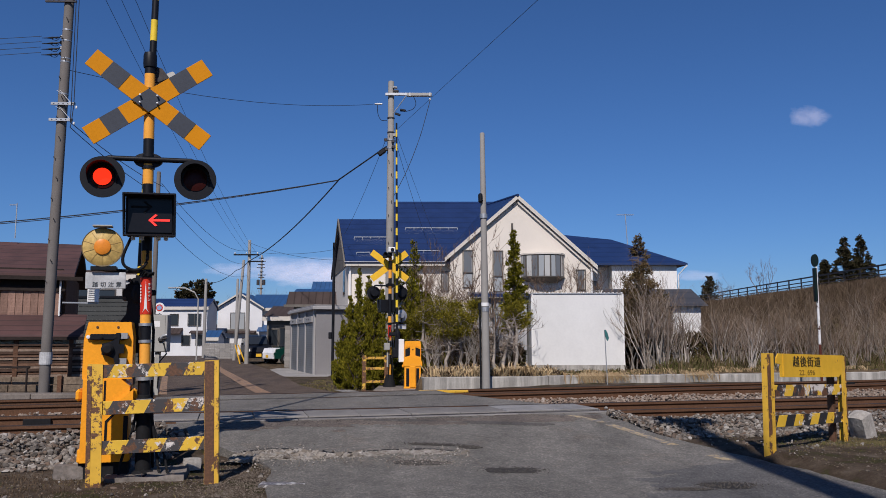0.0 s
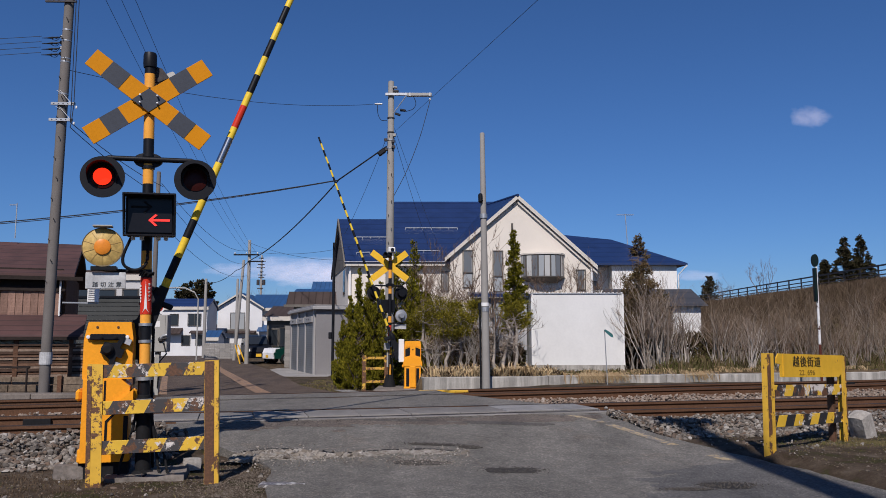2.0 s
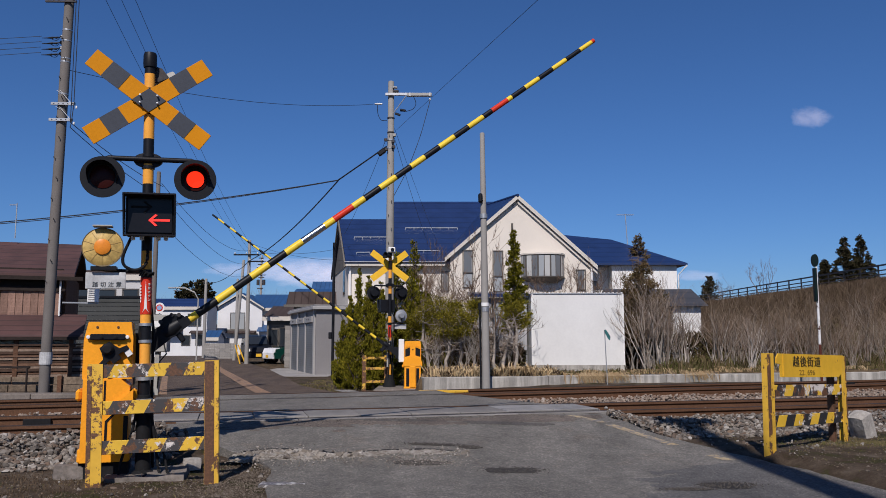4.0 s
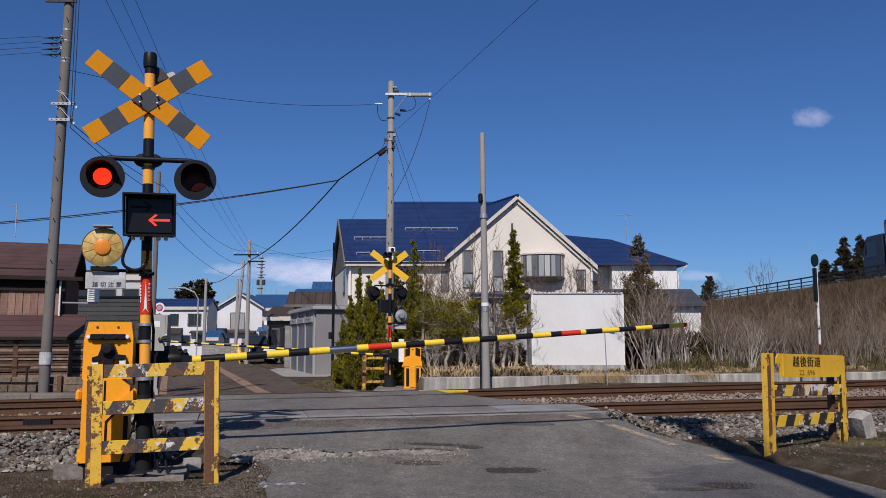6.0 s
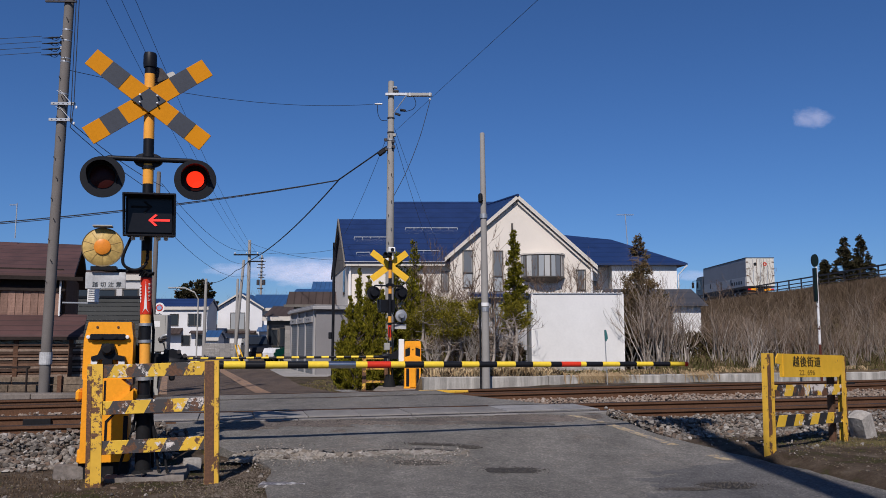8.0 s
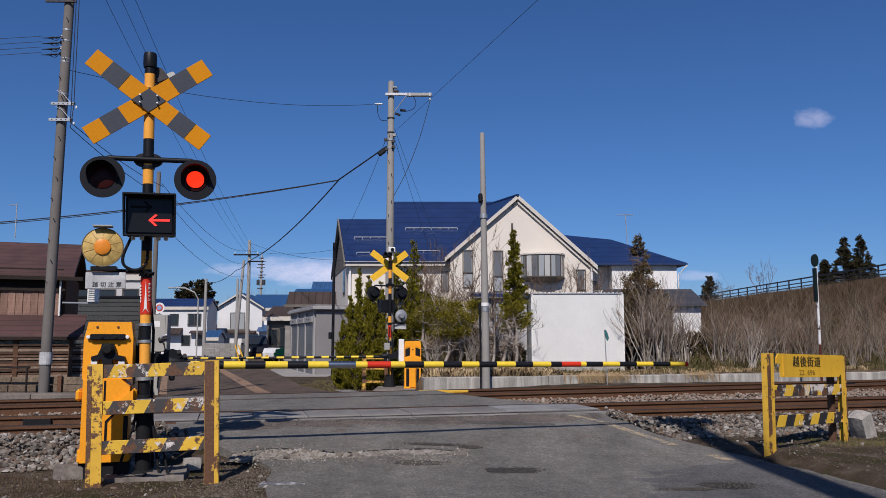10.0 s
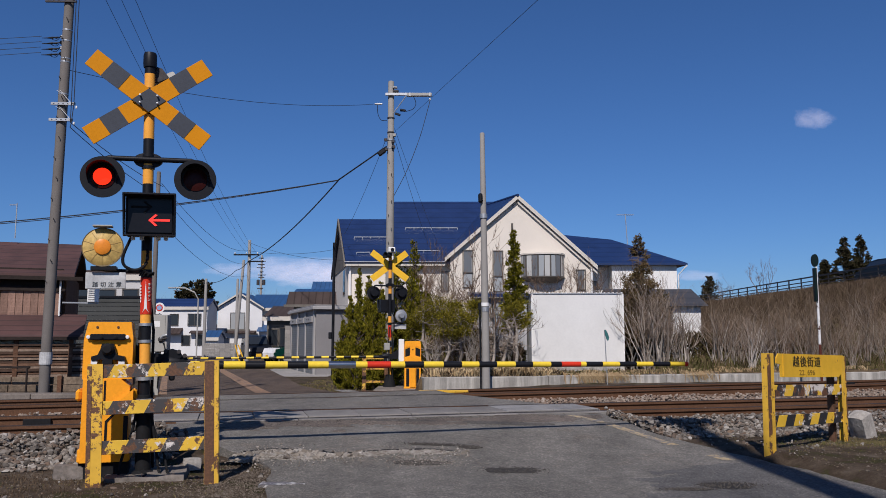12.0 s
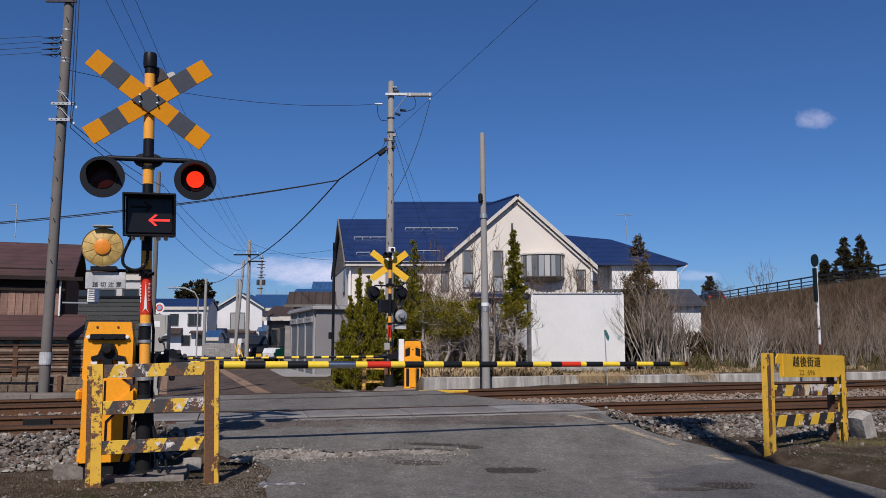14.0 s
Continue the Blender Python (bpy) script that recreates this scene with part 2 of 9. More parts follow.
M_STRAW = islands("dry_grass", [(0.30, 0.22, 0.11), (0.42, 0.33, 0.19), (0.24, 0.16, 0.08), (0.36, 0.25, 0.13)])
M_WIRE = plain("wire", (0.035, 0.036, 0.04), 0.6, 0, 10, 0.1, 1, 0.1, 0)
M_SIGGREEN = plain("dark_green_paint", (0.004, 0.012, 0.012), 0.5, 0, 30, 0.1, 3, 0.2, 0.05)
M_TYRE = plain("tyre", (0.018, 0.018, 0.018), 0.85, 0, 40, 0.2, 3, 0.2, 0.1)
# silver made darker: the shade on the truck's side is in the colour
M_TRUCK = plain("truck_silver_shaded", (0.25, 0.25, 0.265), 0.5, 0.1, 20, 0.04, 0.7, 0.1, 0.03)
M_TRUCK_REAR = plain("truck_white", (0.55, 0.53, 0.47), 0.5, 0, 20, 0.04, 0.7, 0.1, 0.03)
M_CAR_DARK = plain("dark_car_paint", (0.007, 0.008, 0.012), 0.35, 0.1, 20, 0.05, 1, 0.05, 0)
M_CAR_DKGREEN = plain("dark_green_car_paint", (0.008, 0.045, 0.034), 0.2, 0.1, 20, 0.05, 1, 0.05, 0)
M_CAR_WHITE = plain("white_car_paint", (0.7, 0.7, 0.7), 0.3, 0, 20, 0.03, 1, 0.05, 0)
M_TAIL = plain("tail_lamp_red", (0.5, 0.01, 0.008), 0.2, 0, 20, 0.05, 1, 0.05, 0)


# ---- building blocks ----
def box(bm, x0, x1, y0, y1, z0, z1, bevel=0.0, m=None):
    v = [bm.verts.new(p) for p in ((x0, y0, z0), (x1, y0, z0), (x1, y1, z0), (x0, y1, z0), (x0, y0, z1), (x1, y0, z1), (x1, y1, z1), (x0, y1, z1))]
    f = [bm.faces.new([v[i] for i in q]) for q in ((3, 2, 1, 0), (4, 5, 6, 7), (0, 1, 5, 4), (1, 2, 6, 5), (2, 3, 7, 6), (3, 0, 4, 7))]
    if bevel:
        e = list({e for q in f for e in q.edges})
        r = bmesh.ops.bevel(bm, geom=e, offset=bevel, segments=1, affect='EDGES', profile=0.5)
        v = list({w for q in r["faces"] for w in q.verts} | {w for w in v if w.is_valid})
    if m is not None:
        bmesh.ops.transform(bm, matrix=m, verts=v)
    return bm


def prism(bm, pts, a, b, axis="y"):
    """Extrude a polygon of (u, w) points from a to b along axis."""
    def at(u, w, t):
        return (u, t, w) if axis == "y" else (t, u, w) if axis == "x" else (u, w, t)
    lo = [bm.verts.new(at(u, w, a)) for u, w in pts]
    hi = [bm.verts.new(at(u, w, b)) for u, w in pts]
    n = len(pts)
    bm.faces.new(lo)
    bm.faces.new(hi[::-1])
    for i in range(n):
        bm.faces.new((lo[i], hi[i], hi[(i + 1) % n], lo[(i + 1) % n]))
    bmesh.ops.recalc_face_normals(bm, faces=bm.faces[:])
    return bm


def tube(bm, pts, radii, sides=8, caps=True):
    """A round bar through the points."""
    pts = [Vector(p) for p in pts]
    if not isinstance(radii, (list, tuple)):
        radii = [radii] * len(pts)
    rings = []
    for i, p in enumerate(pts):
        t = (pts[min(i + 1, len(pts) - 1)] - pts[max(i - 1, 0)]).normalized()
        a = t.cross(Vector((0, 0, 1)) if abs(t.z) < 0.95 else Vector((0, 1, 0))).normalized()
        b = t.cross(a)
        rings.append([bm.verts.new(p + radii[i] * (math.cos(k * math.tau / sides) * a + math.sin(k * math.tau / sides) * b)) for k in range(sides)])
    for r, q in zip(rings, rings[1:]):
        for k in range(sides):
            bm.faces.new((r[k], q[k], q[(k + 1) % sides], r[(k + 1) % sides]))
    if caps:
        bm.faces.new(rings[0])
        bm.faces.new(rings[-1][::-1])
    return bm


def lathe(bm, profile, sides=24, m=None):
    """Turn (radius, height) points round z."""
    rings, made = [], []
    for r, z in profile:
        if r < 1e-5:
            rings.append([bm.verts.new((0, 0, z))])
        else:
            rings.append([bm.verts.new((r * math.cos(k * math.tau / sides), r * math.sin(k * math.tau / sides), z)) for k in range(sides)])
        made += rings[-1]
    for a, b in zip(rings, rings[1:]):
        for k in range(sides):
            j = (k + 1) % sides
            if len(a) == 1 and len(b) == 1:
                continue
            if len(a) == 1:
                bm.faces.new((a[0], b[j], b[k]))
            elif len(b) == 1:
                bm.faces.new((a[k], a[j], b[0]))
            else:
                bm.faces.new((a[k], a[j], b[j], b[k]))
    if m is not None:
        bmesh.ops.transform(bm, matrix=m, verts=made)
    return bm


def mesh_of(name, bm, material, smooth=False):
    bmesh.ops.recalc_face_normals(bm, faces=bm.faces[:])
    me = bpy.data.meshes.new(name)
    bm.to_mesh(me)
    bm.free()
    me.materials.append(material)
    if smooth:
        for p in me.polygons:
            p.use_smooth = True
        me.set_sharp_from_angle(angle=radians(40))
    return me


def part(name, bm, material, parent, label="", at=None, smooth=False):
    ob = new(name, mesh_of(name, bm, material, smooth))
    ob.parent = parent
    if at is not None:
        ob.matrix_local = at
    return tagged(ob, label)


def mesh_thing(name, bm, material, label, category, at=None, group="", kind="", smooth=False):
    ob = new(name, mesh_of(name, bm, material, smooth))
    if at is not None:
        ob.matrix_world = at
    return tagged(ob, label, category, group, kind)


def base(name, label, category, at, group="", kind=""):
    ob = new(name)
    ob.matrix_world = at
    ob.empty_display_size = 0.2
    return tagged(ob, label, category, group, kind)


def B(*a, **k):
    return box(bmesh.new(), *a, **k)


def T(pts, r, sides=8):
    return tube(bmesh.new(), pts, r, sides)


def L(profile, sides=24, m=None):
    return lathe(bmesh.new(), profile, sides, m)


def raw(name, verts, faces, material):
    me = bpy.data.meshes.new(name)
    me.from_pydata(verts, [], faces)
    me.materials.append(material)
    return me


def letters(name, text, size, material, parent, at, label="", depth=0.002):
    cu = bpy.data.curves.new(name, 'FONT')
    cu.body, cu.size, cu.align_x, cu.align_y, cu.extrude = text, size, 'CENTER', 'CENTER', depth
    tmp = bpy.data.objects.new(name, cu)
    scene.collection.objects.link(tmp)
    bpy.context.view_layer.update()
    me = bpy.data.meshes.new_from_object(tmp.evaluated_get(bpy.context.evaluated_depsgraph_get()))
    bpy.data.objects.remove(tmp)
    me.materials.clear()
    me.materials.append(material)
    ob = new(name, me)
    ob.parent = parent
    ob.matrix_local = at
    return tagged(ob, label)


# ---- ground, road and tracks ----
N0, NS, F0, FS = 10.1, 0.27, 13.55, 0.36     # track centre lines y = N0 + NS x and y = F0 + FS x
RAILTOP = 0.24


def lerp_table(tab, t):
    if t <= tab[0][0]:
        return tab[0][1]
    for (a, p), (b, q) in zip(tab, tab[1:]):
        if t <= b:
            return p + (q - p) * (t - a) / (b - a)
    return tab[-1][1]


LEFT = [(-12, 0.6), (4, -0.95), (5.6, -1.18), (6.2, -1.34), (6.9, -1.47), (7.2, -1.62), (7.45, -1.95), (7.8, -2.3), (8.6, -3.2), (10.5, -3.9), (13.4, -4.7), (18, -6.3), (21, -7.4), (38, -13.4), (60, -21.6), (105, -37), (260, -90)]
RIGHT = [(-12, 3.6), (3, 3.75), (5.2, 3.5), (6.1, 3.32), (7.1, 3.1), (7.6, 2.97), (8.1, 2.72), (8.45, 2.46), (9.0, 2.17), (9.55, 1.95), (10.4, 1.85), (13.4, 0.05), (18, -1.4), (21, -2.6), (24, -4.0), (27, -5.0), (30, -5.8), (38, -8.2), (60, -15.6), (105, -31), (260, -84)]


def smooth(t):
    t = max(0.0, min(1.0, t))
    return t * t * (3 - 2 * t)


def road_z(x, y):
    v, w = y - N0 - NS * x, y - F0 - FS * x
    if w > 0.75:
        return 0.236 - 0.58 * (1 - math.exp(-(w - 0.75) / 3.4))
    return 0.01 + 0.226 * smooth((v + 3.45) / 3.05)


def road_top(x, y):
    return road_z(x, y) + 0.006 * noise.noise((x * 0.9, y * 0.9, 7))


def wall_y(x):
    return 18.55 + 0.178 * x


def ground_z(x, y):
    v, w = y - N0 - NS * x, y - F0 - FS * x
    z = 0.0 + 0.06 * smooth((x - 1.5) / 1.5) + 0.07 * smooth((v + 2.6) / 1.2) * (1 - 0.86 * smooth((x - 1.5) / 1.5))
    if w > 1.3:
        z = 0.07 + (-0.44 if x < -0.5 else -0.17 * smooth((4 - x) / 4)) * smooth((w - 1.3) / 6)
    if x > -0.6 and y > wall_y(x) + 0.2 and y < 400:
        z = 0.2 + 0.12 * smooth(x / 11) - 0.62 * smooth((y - 30) / 10) * (1 - smooth((x - 9) / 4)) - 0.2 * smooth((y - wall_y(x) - 1.5) / 5) * (1 - smooth((x - 7) / 3))
    if y > 24 and x > 12:
        bank = smooth((x - 13.0) / 12.0) * (1 - smooth((x - 36) / 12))
        z += (4.45 - z) * bank * smooth((y - 24) / 8)
    if 3 < y < 30 and abs(x) < 16:
        z += 0.018 * (noise.noise((x * 1.7, y * 1.7, 0)) + 0.5 * noise.noise((x * 5, y * 5, 3)))
    z += 0.03 * math.exp(-((x - 3.07) ** 2 + (y - 7.6) ** 2) / 0.12)      # ground raised so that the fence foot fits the camera's view
    if abs(x) < 90 and y < 260:
        l, r = lerp_table(LEFT, y), lerp_table(RIGHT, y)
        top = road_z(x, y)
        if l < x < r:
            inside = min(x - l, r - x)
            z = min(z, top - 0.014) - 0.10 * smooth((inside - 0.12) / 0.12)
        elif l - 0.3 < x < r + 0.12:
            z = min(z, top - 0.014)
        if 4.5 < y < 12 and (l - 1.0 < x <= l or r <= x < r + 1.0):
            z = max(z, top - 0.014 - 0.24 * max(l - x, x - r))     # shoulder sloping down from the surfacing
    return z


def build_ground():
    xs = np.unique(np.round(np.concatenate([np.arange(-10, 14, 0.16), np.arange(14, 50, 1.0), np.arange(-40, -10, 1.0), np.linspace(-2500, -40, 14), np.linspace(50, 2500, 14)]), 3))
    ys = np.unique(np.round(np.concatenate([np.arange(4, 21, 0.16), np.arange(21, 60, 0.8), np.arange(60, 270, 6), np.arange(-14, 4, 1.0), np.linspace(-600, -14, 8), np.linspace(270, 4000, 14)]), 3))
    verts = [(float(x), float(y), ground_z(float(x), float(y))) for y in ys for x in xs]
    n = len(xs)
    faces = [(j * n + i, j * n + i + 1, (j + 1) * n + i + 1, (j + 1) * n + i) for j in range(len(ys) - 1) for i in range(n - 1)]
    me = raw("ground", verts, faces, M_EARTH)
    me.materials.append(M_BANK)
    me.materials.append(M_GRASS_BED)
    for p in me.polygons:
        c = p.center
        if c.x > 12.5 and c.y > 24:
            p.material_index = 1
        elif c.y > wall_y(c.x) and c.x > -0.6 or c.y > 40:
            p.material_index = 2
        p.use_smooth = True
    tagged(new("ground", me), "brown earth and dry grass beside the railway and up the embankment", "ground", kind="structure")


def edge_x(tab, a, b):
    x = 0.0
    for _ in range(12):
        x = lerp_table(tab, a + b * x)
    return x


def road_section(name, line0, line1, rows, cols, material, label, thick=0.12, lift=0.0, jag=0.0):
    bm = bmesh.new()
    grid = []
    for j in range(rows + 1):
        k = j / rows
        a, b = line0[0] + (line1[0] - line0[0]) * k, line0[1] + (line1[1] - line0[1]) * k
        x0, x1 = edge_x(LEFT, a, b), edge_x(RIGHT, a, b)
        row = []
        for i in range(cols + 1):
            x = x0 + (x1 - x0) * i / cols
            if jag and i in (0, cols):
                x += jag * noise.noise((a * 2.3, i, 1.5)) + jag * 0.5 * noise.noise((a * 9, i, 4))
            y = a + b * x
            row.append(bm.verts.new((x, y, road_top(x, y) + lift)))
        grid.append(row)
    for r, q in zip(grid, grid[1:]):
        for i in range(cols):
            bm.faces.new((r[i], r[i + 1], q[i + 1], q[i]))
    rim = [e for e in bm.edges if e.is_boundary]
    ext = bmesh.ops.extrude_edge_only(bm, edges=rim)
    bmesh.ops.translate(bm, verts=[g for g in ext["geom"] if isinstance(g, bmesh.types.BMVert)], vec=(0, 0, -thick))
    ob = new(name, mesh_of(name, bm, material, True))
    return tagged(ob, label, "road", kind="structure")


def build_road():
    yn, yf = 0.567 / math.cos(math.atan(NS)), 0.567 / math.cos(math.atan(FS))
    road_section("road", (-10, 0), (N0 - yn - 0.15, NS), 92, 26, M_ASPHALT, "worn grey asphalt road leading up to the level crossing", jag=0.09)
    road_section("crossing_bed", (N0 - yn + 0.17, NS), (N0 + yn - 0.17, NS), 3, 20, M_ASPHALT, "grey bedding below the crossing deck", lift=-0.012)
    road_section("road_between_tracks", (N0 + yn + 0.05, NS), (F0 - yf - 0.05, FS), 14, 20, M_ASPHALT, "patched grey asphalt between the two railway tracks")
    road_section("crossing_panel", (F0 - yf + 0.17, FS), (F0 + yf - 0.17, FS), 3, 20, M_ASPHALT, "grey crossing deck between two rails", lift=0.005)
    road_section("road_beyond", (F0 + yf + 0.05, FS), (240, 0), 150, 20, M_ASPHALT_FAR, "brownish asphalt street running away between houses", jag=0.05)
    # near-flush dark strips: the grooves' shade is put into their colour
    for d0, d1 in ((-yn + 0.0, -yn + 0.17), (yn - 0.17, yn - 0.0)):
        road_section("flangeway", (N0 + d0, NS), (N0 + d1, NS), 1, 20, M_GROOVE, "dark strip standing in for the shaded groove beside the rail", lift=-0.006)
        road_section("flangeway", (F0 + d0, FS), (F0 + d1, FS), 1, 20, M_GROOVE, "dark strip standing in for the shaded groove beside the rail", lift=-0.006)
    # edging strips beside the nearest rail, and the deck panels between its rails
    d = base("crossing_deck", "worn grey deck panels between the rails of the crossing", "crossing deck", pose(0, N0, 0, 0, 0, math.degrees(math.atan(NS))), kind="structure")
    me = mesh_of("edging_strip", B(0.004, 1.296, -0.045, 0.045, 0.1, 0.2415, 0.004), M_CONC_PANEL)
    for i in range(4):
        ob = new("edging_strip", me)
        ob.parent, ob.location = d, (-3.15 + 1.3 * i, -0.665, 0.001 * (i % 2))
    me = mesh_of("panel", B(0.004, 0.606, -0.375, 0.375, 0.1, 0.243, 0.005), M_CONC_PANEL)
    for i in range(10):
        ob = new("panel", me)
        ob.parent, ob.location = d, (-4.15 + 0.61 * i, 0, 0.0025 * math.sin(i * 2.3))
    for i in range(2):
        plate = part("steel_plate", B(0.72 + 0.62 * i, 1.33 + 0.62 * i, -0.375, 0.375, 0.2, 0.2505, 0.003), M_CHECKER, d, "bright worn steel chequer plate")
        studs = bmesh.new()
        for a in range(15):
            for c in range(19):
                x, y, t = 0.745 + 0.62 * i + a * 0.04, -0.36 + c * 0.04, 0.013
                k = 1 if (a + c) % 2 else -1
                vs = [studs.verts.new(p) for p in ((x - t, y - k * t, 0.2506), (x - t * 0.4, y + k * t * 0.4 - k * t, 0.2506), (x + t, y + k * t, 0.2506), (x, y, 0.2535))]
                for q in ((0, 1, 3), (1, 2, 3), (2, 0, 3)):
                    studs.faces.new([vs[j] for j in q])
        part("studs", studs, M_CHECKER, plate)
    part("end_ramp", prism(bmesh.new(), [(1.952, 0.1), (2.06, 0.1), (2.04, 0.16), (1.952, 0.246)], -0.39, 0.39, "y"), M_CONC_PANEL, d, "chipped end ramp of the deck")


M_CHECKER = plain("chequer_plate", (0.29, 0.28, 0.265), 0.6, 0.15, 60, 0.15, 2.5, 0.4, 0.1)
M_PLANK_GREY = plain("grey_planks", (0.225, 0.172, 0.118), 0.9, 0, 18, 0.35, 2, 0.4, 0.3, rand=0.45)
M_GROOVE = plain("groove_shade", (0.022, 0.018, 0.016), 0.9, 0, 60, 0.3, 3, 0.3, 0.2)
M_CONC_PANEL = plain("deck_panel", (0.245, 0.23, 0.21), 0.85, 0, 70, 0.22, 1.6, 0.4, 0.4, rand=0.2)
M_SLAB_BROKEN = earth("broken_concrete", [(0.34, (0.15, 0.12, 0.09)), (0.44, (0.28, 0.25, 0.205)), (0.55, (0.40, 0.37, 0.32)), (0.68, (0.50, 0.47, 0.42))], 9, 70)


def build_track(a, slope, label):
    ang = math.degrees(math.atan(slope))
    t = base("railway_track", label, "railway track", pose(0, a, 0, 0, 0, ang))
    prof = [(-0.0635, 0), (0.0635, 0), (0.0635, 0.012), (0.012, 0.03), (0.009, 0.10), (0.0325, 0.118), (0.0325, 0.148), (-0.0325, 0.148), (-0.0325, 0.118), (-0.009, 0.10), (-0.012, 0.03), (-0.0635, 0.012)]
    for s in (-1, 1):
        y = s * 0.567
        rail = part("rail", prism(bmesh.new(), [(y + u, w + RAILTOP - 0.153) for u, w in prof], -45, 70, "x"), M_RAIL, t)
        part("running_surface", B(-45, 70, y - 0.026, y + 0.026, RAILTOP - 0.0055, RAILTOP), M_RAILTOP, rail, "dark rail head carrying the shadow line in its colour")
        for x in ((6.7,) if s < 0 else (-4.75, 9.5)):
            joint = B(x - 0.15, x + 0.15, y - 0.052, y - 0.012, RAILTOP - 0.13, RAILTOP - 0.035, 0.006)
            part("joint_bar", joint, M_RUBBER, rail, "black joint cover on the rail side")
    me = mesh_of("sleeper", B(-0.11, 0.11, -1.05, 1.05, RAILTOP - 0.29, RAILTOP - 0.154, 0.01), M_SLEEPER)
    clip_me = mesh_of("rail_clip", B(-0.05, 0.05, -0.68, -0.61, RAILTOP - 0.154, RAILTOP - 0.115, 0.01), M_RAIL)
    for i in range(-28, 50):
        x = i * 0.62 + 0.1
        if x > 30:
            continue
        ob = new("sleeper", me)
        ob.parent, ob.location = t, (x, 0, 0)
        ob2 = new("rail_clip", clip_me)
        ob2.parent, ob2.location = t, (x, 0, 0)


ICO = [(0, 0.53, 0.85), (0, -0.53, 0.85), (0, 0.53, -0.85), (0, -0.53, -0.85), (0.53, 0.85, 0), (-0.53, 0.85, 0), (0.53, -0.85, 0), (-0.53, -0.85, 0), (0.85, 0, 0.53), (0.85, 0, -0.53), (-0.85, 0, 0.53), (-0.85, 0, -0.53)]
ICO_F = [(0, 1, 8), (0, 10, 1), (0, 4, 5), (0, 5, 10), (0, 8, 4), (1, 6, 8), (1, 7, 6), (1, 10, 7), (2, 3, 11), (2, 4, 9), (2, 5, 4), (2, 9, 3), (2, 11, 5), (3, 6, 7), (3, 7, 11), (3, 9, 6), (4, 8, 9), (5, 11, 10), (6, 9, 8), (7, 10, 11)]


def stones(name, spots, material, label):
    """spots: (x, y, z, size). Broken stones, each with its own shape."""
    rng = np.random.default_rng(5)
    ico = np.array(ICO)
    verts, faces = [], []
    for k, (x, y, z, s) in enumerate(spots):
        q = ico * rng.uniform(0.45, 1.2, (12, 1)) * np.array([rng.uniform(0.8, 1.35), rng.uniform(0.65, 1.1), rng.uniform(0.6, 1.0)]) * s
        a = rng.uniform(0, 6.283)
        c, sn = math.cos(a), math.sin(a)
        q = q @ np.array([[c, sn, 0], [-sn, c, 0], [0, 0, 1]])
        verts += (q + (x, y, z + 0.25 * s)).tolist()
        faces += [tuple(i + 12 * k for i in f) for f in ICO_F]
    ob = new(name, raw(name, verts, faces, material))
    return tagged(ob, label, "stones", kind="stuff")


def build_ballast():
    rng = random.Random(3)

    def scatter(n, x0, x1, y_lo, y_hi, size, zmax):
        out = []
        while len(out) < n:
            x = rng.uniform(x0, x1)
            y = y_lo(x) + (y_hi(x) - y_lo(x)) * rng.random()
            if lerp_table(LEFT, y) - 0.05 < x < lerp_table(RIGHT, y) + 0.12:
                continue
            v = y - N0 - NS * x
            edge = smooth((y - y_lo(x)) / 0.9)
            out.append((x, y, ground_z(x, y) + zmax * edge * rng.random(), size * rng.uniform(0.55, 1.35)))
        return out

    near = lambda d: (lambda x: N0 + NS * x + d)
    far = lambda d: (lambda x: F0 + FS * x + d)
    spots = scatter(7500, -8, -2.5, near(-2.3), near(-0.62), 0.031, 0.10)
    spots += scatter(11000, 1.6, 9.5, near(-2.2), near(-0.62), 0.027, 0.08)
    spots += scatter(260, 1.8, 9, near(-3.2), near(-2.0), 0.02, 0.0) + scatter(140, -6, -1.2, near(-4.6), near(-2.2), 0.018, 0.0) + scatter(160, 2.2, 7, near(-4.5), near(-1.9), 0.011, 0.0)
    stones("ballast", spots, M_STONES, "broken grey ballast stones along the near track")
    spots = scatter(1800, -10, -3.6, near(0.62), far(-0.6), 0.03, 0.05) + scatter(8500, 0.6, 15, near(0.62), far(-0.6), 0.029, 0.06)
    spots += scatter(1500, -0.3, 17, far(0.65), far(2.0), 0.036, 0.04) + scatter(800, -10, -4.5, far(0.65), far(1.6), 0.03, 0.03)
    spots += scatter(1500, 1.7, 14, near(-0.5), near(0.5), 0.036, 0.02) + scatter(900, -9, -3, near(-0.5), near(0.5), 0.036, 0.02)
    stones("rusty_ballast", spots, M_RUST_STONES, "rust-stained ballast stones between and beyond the tracks")


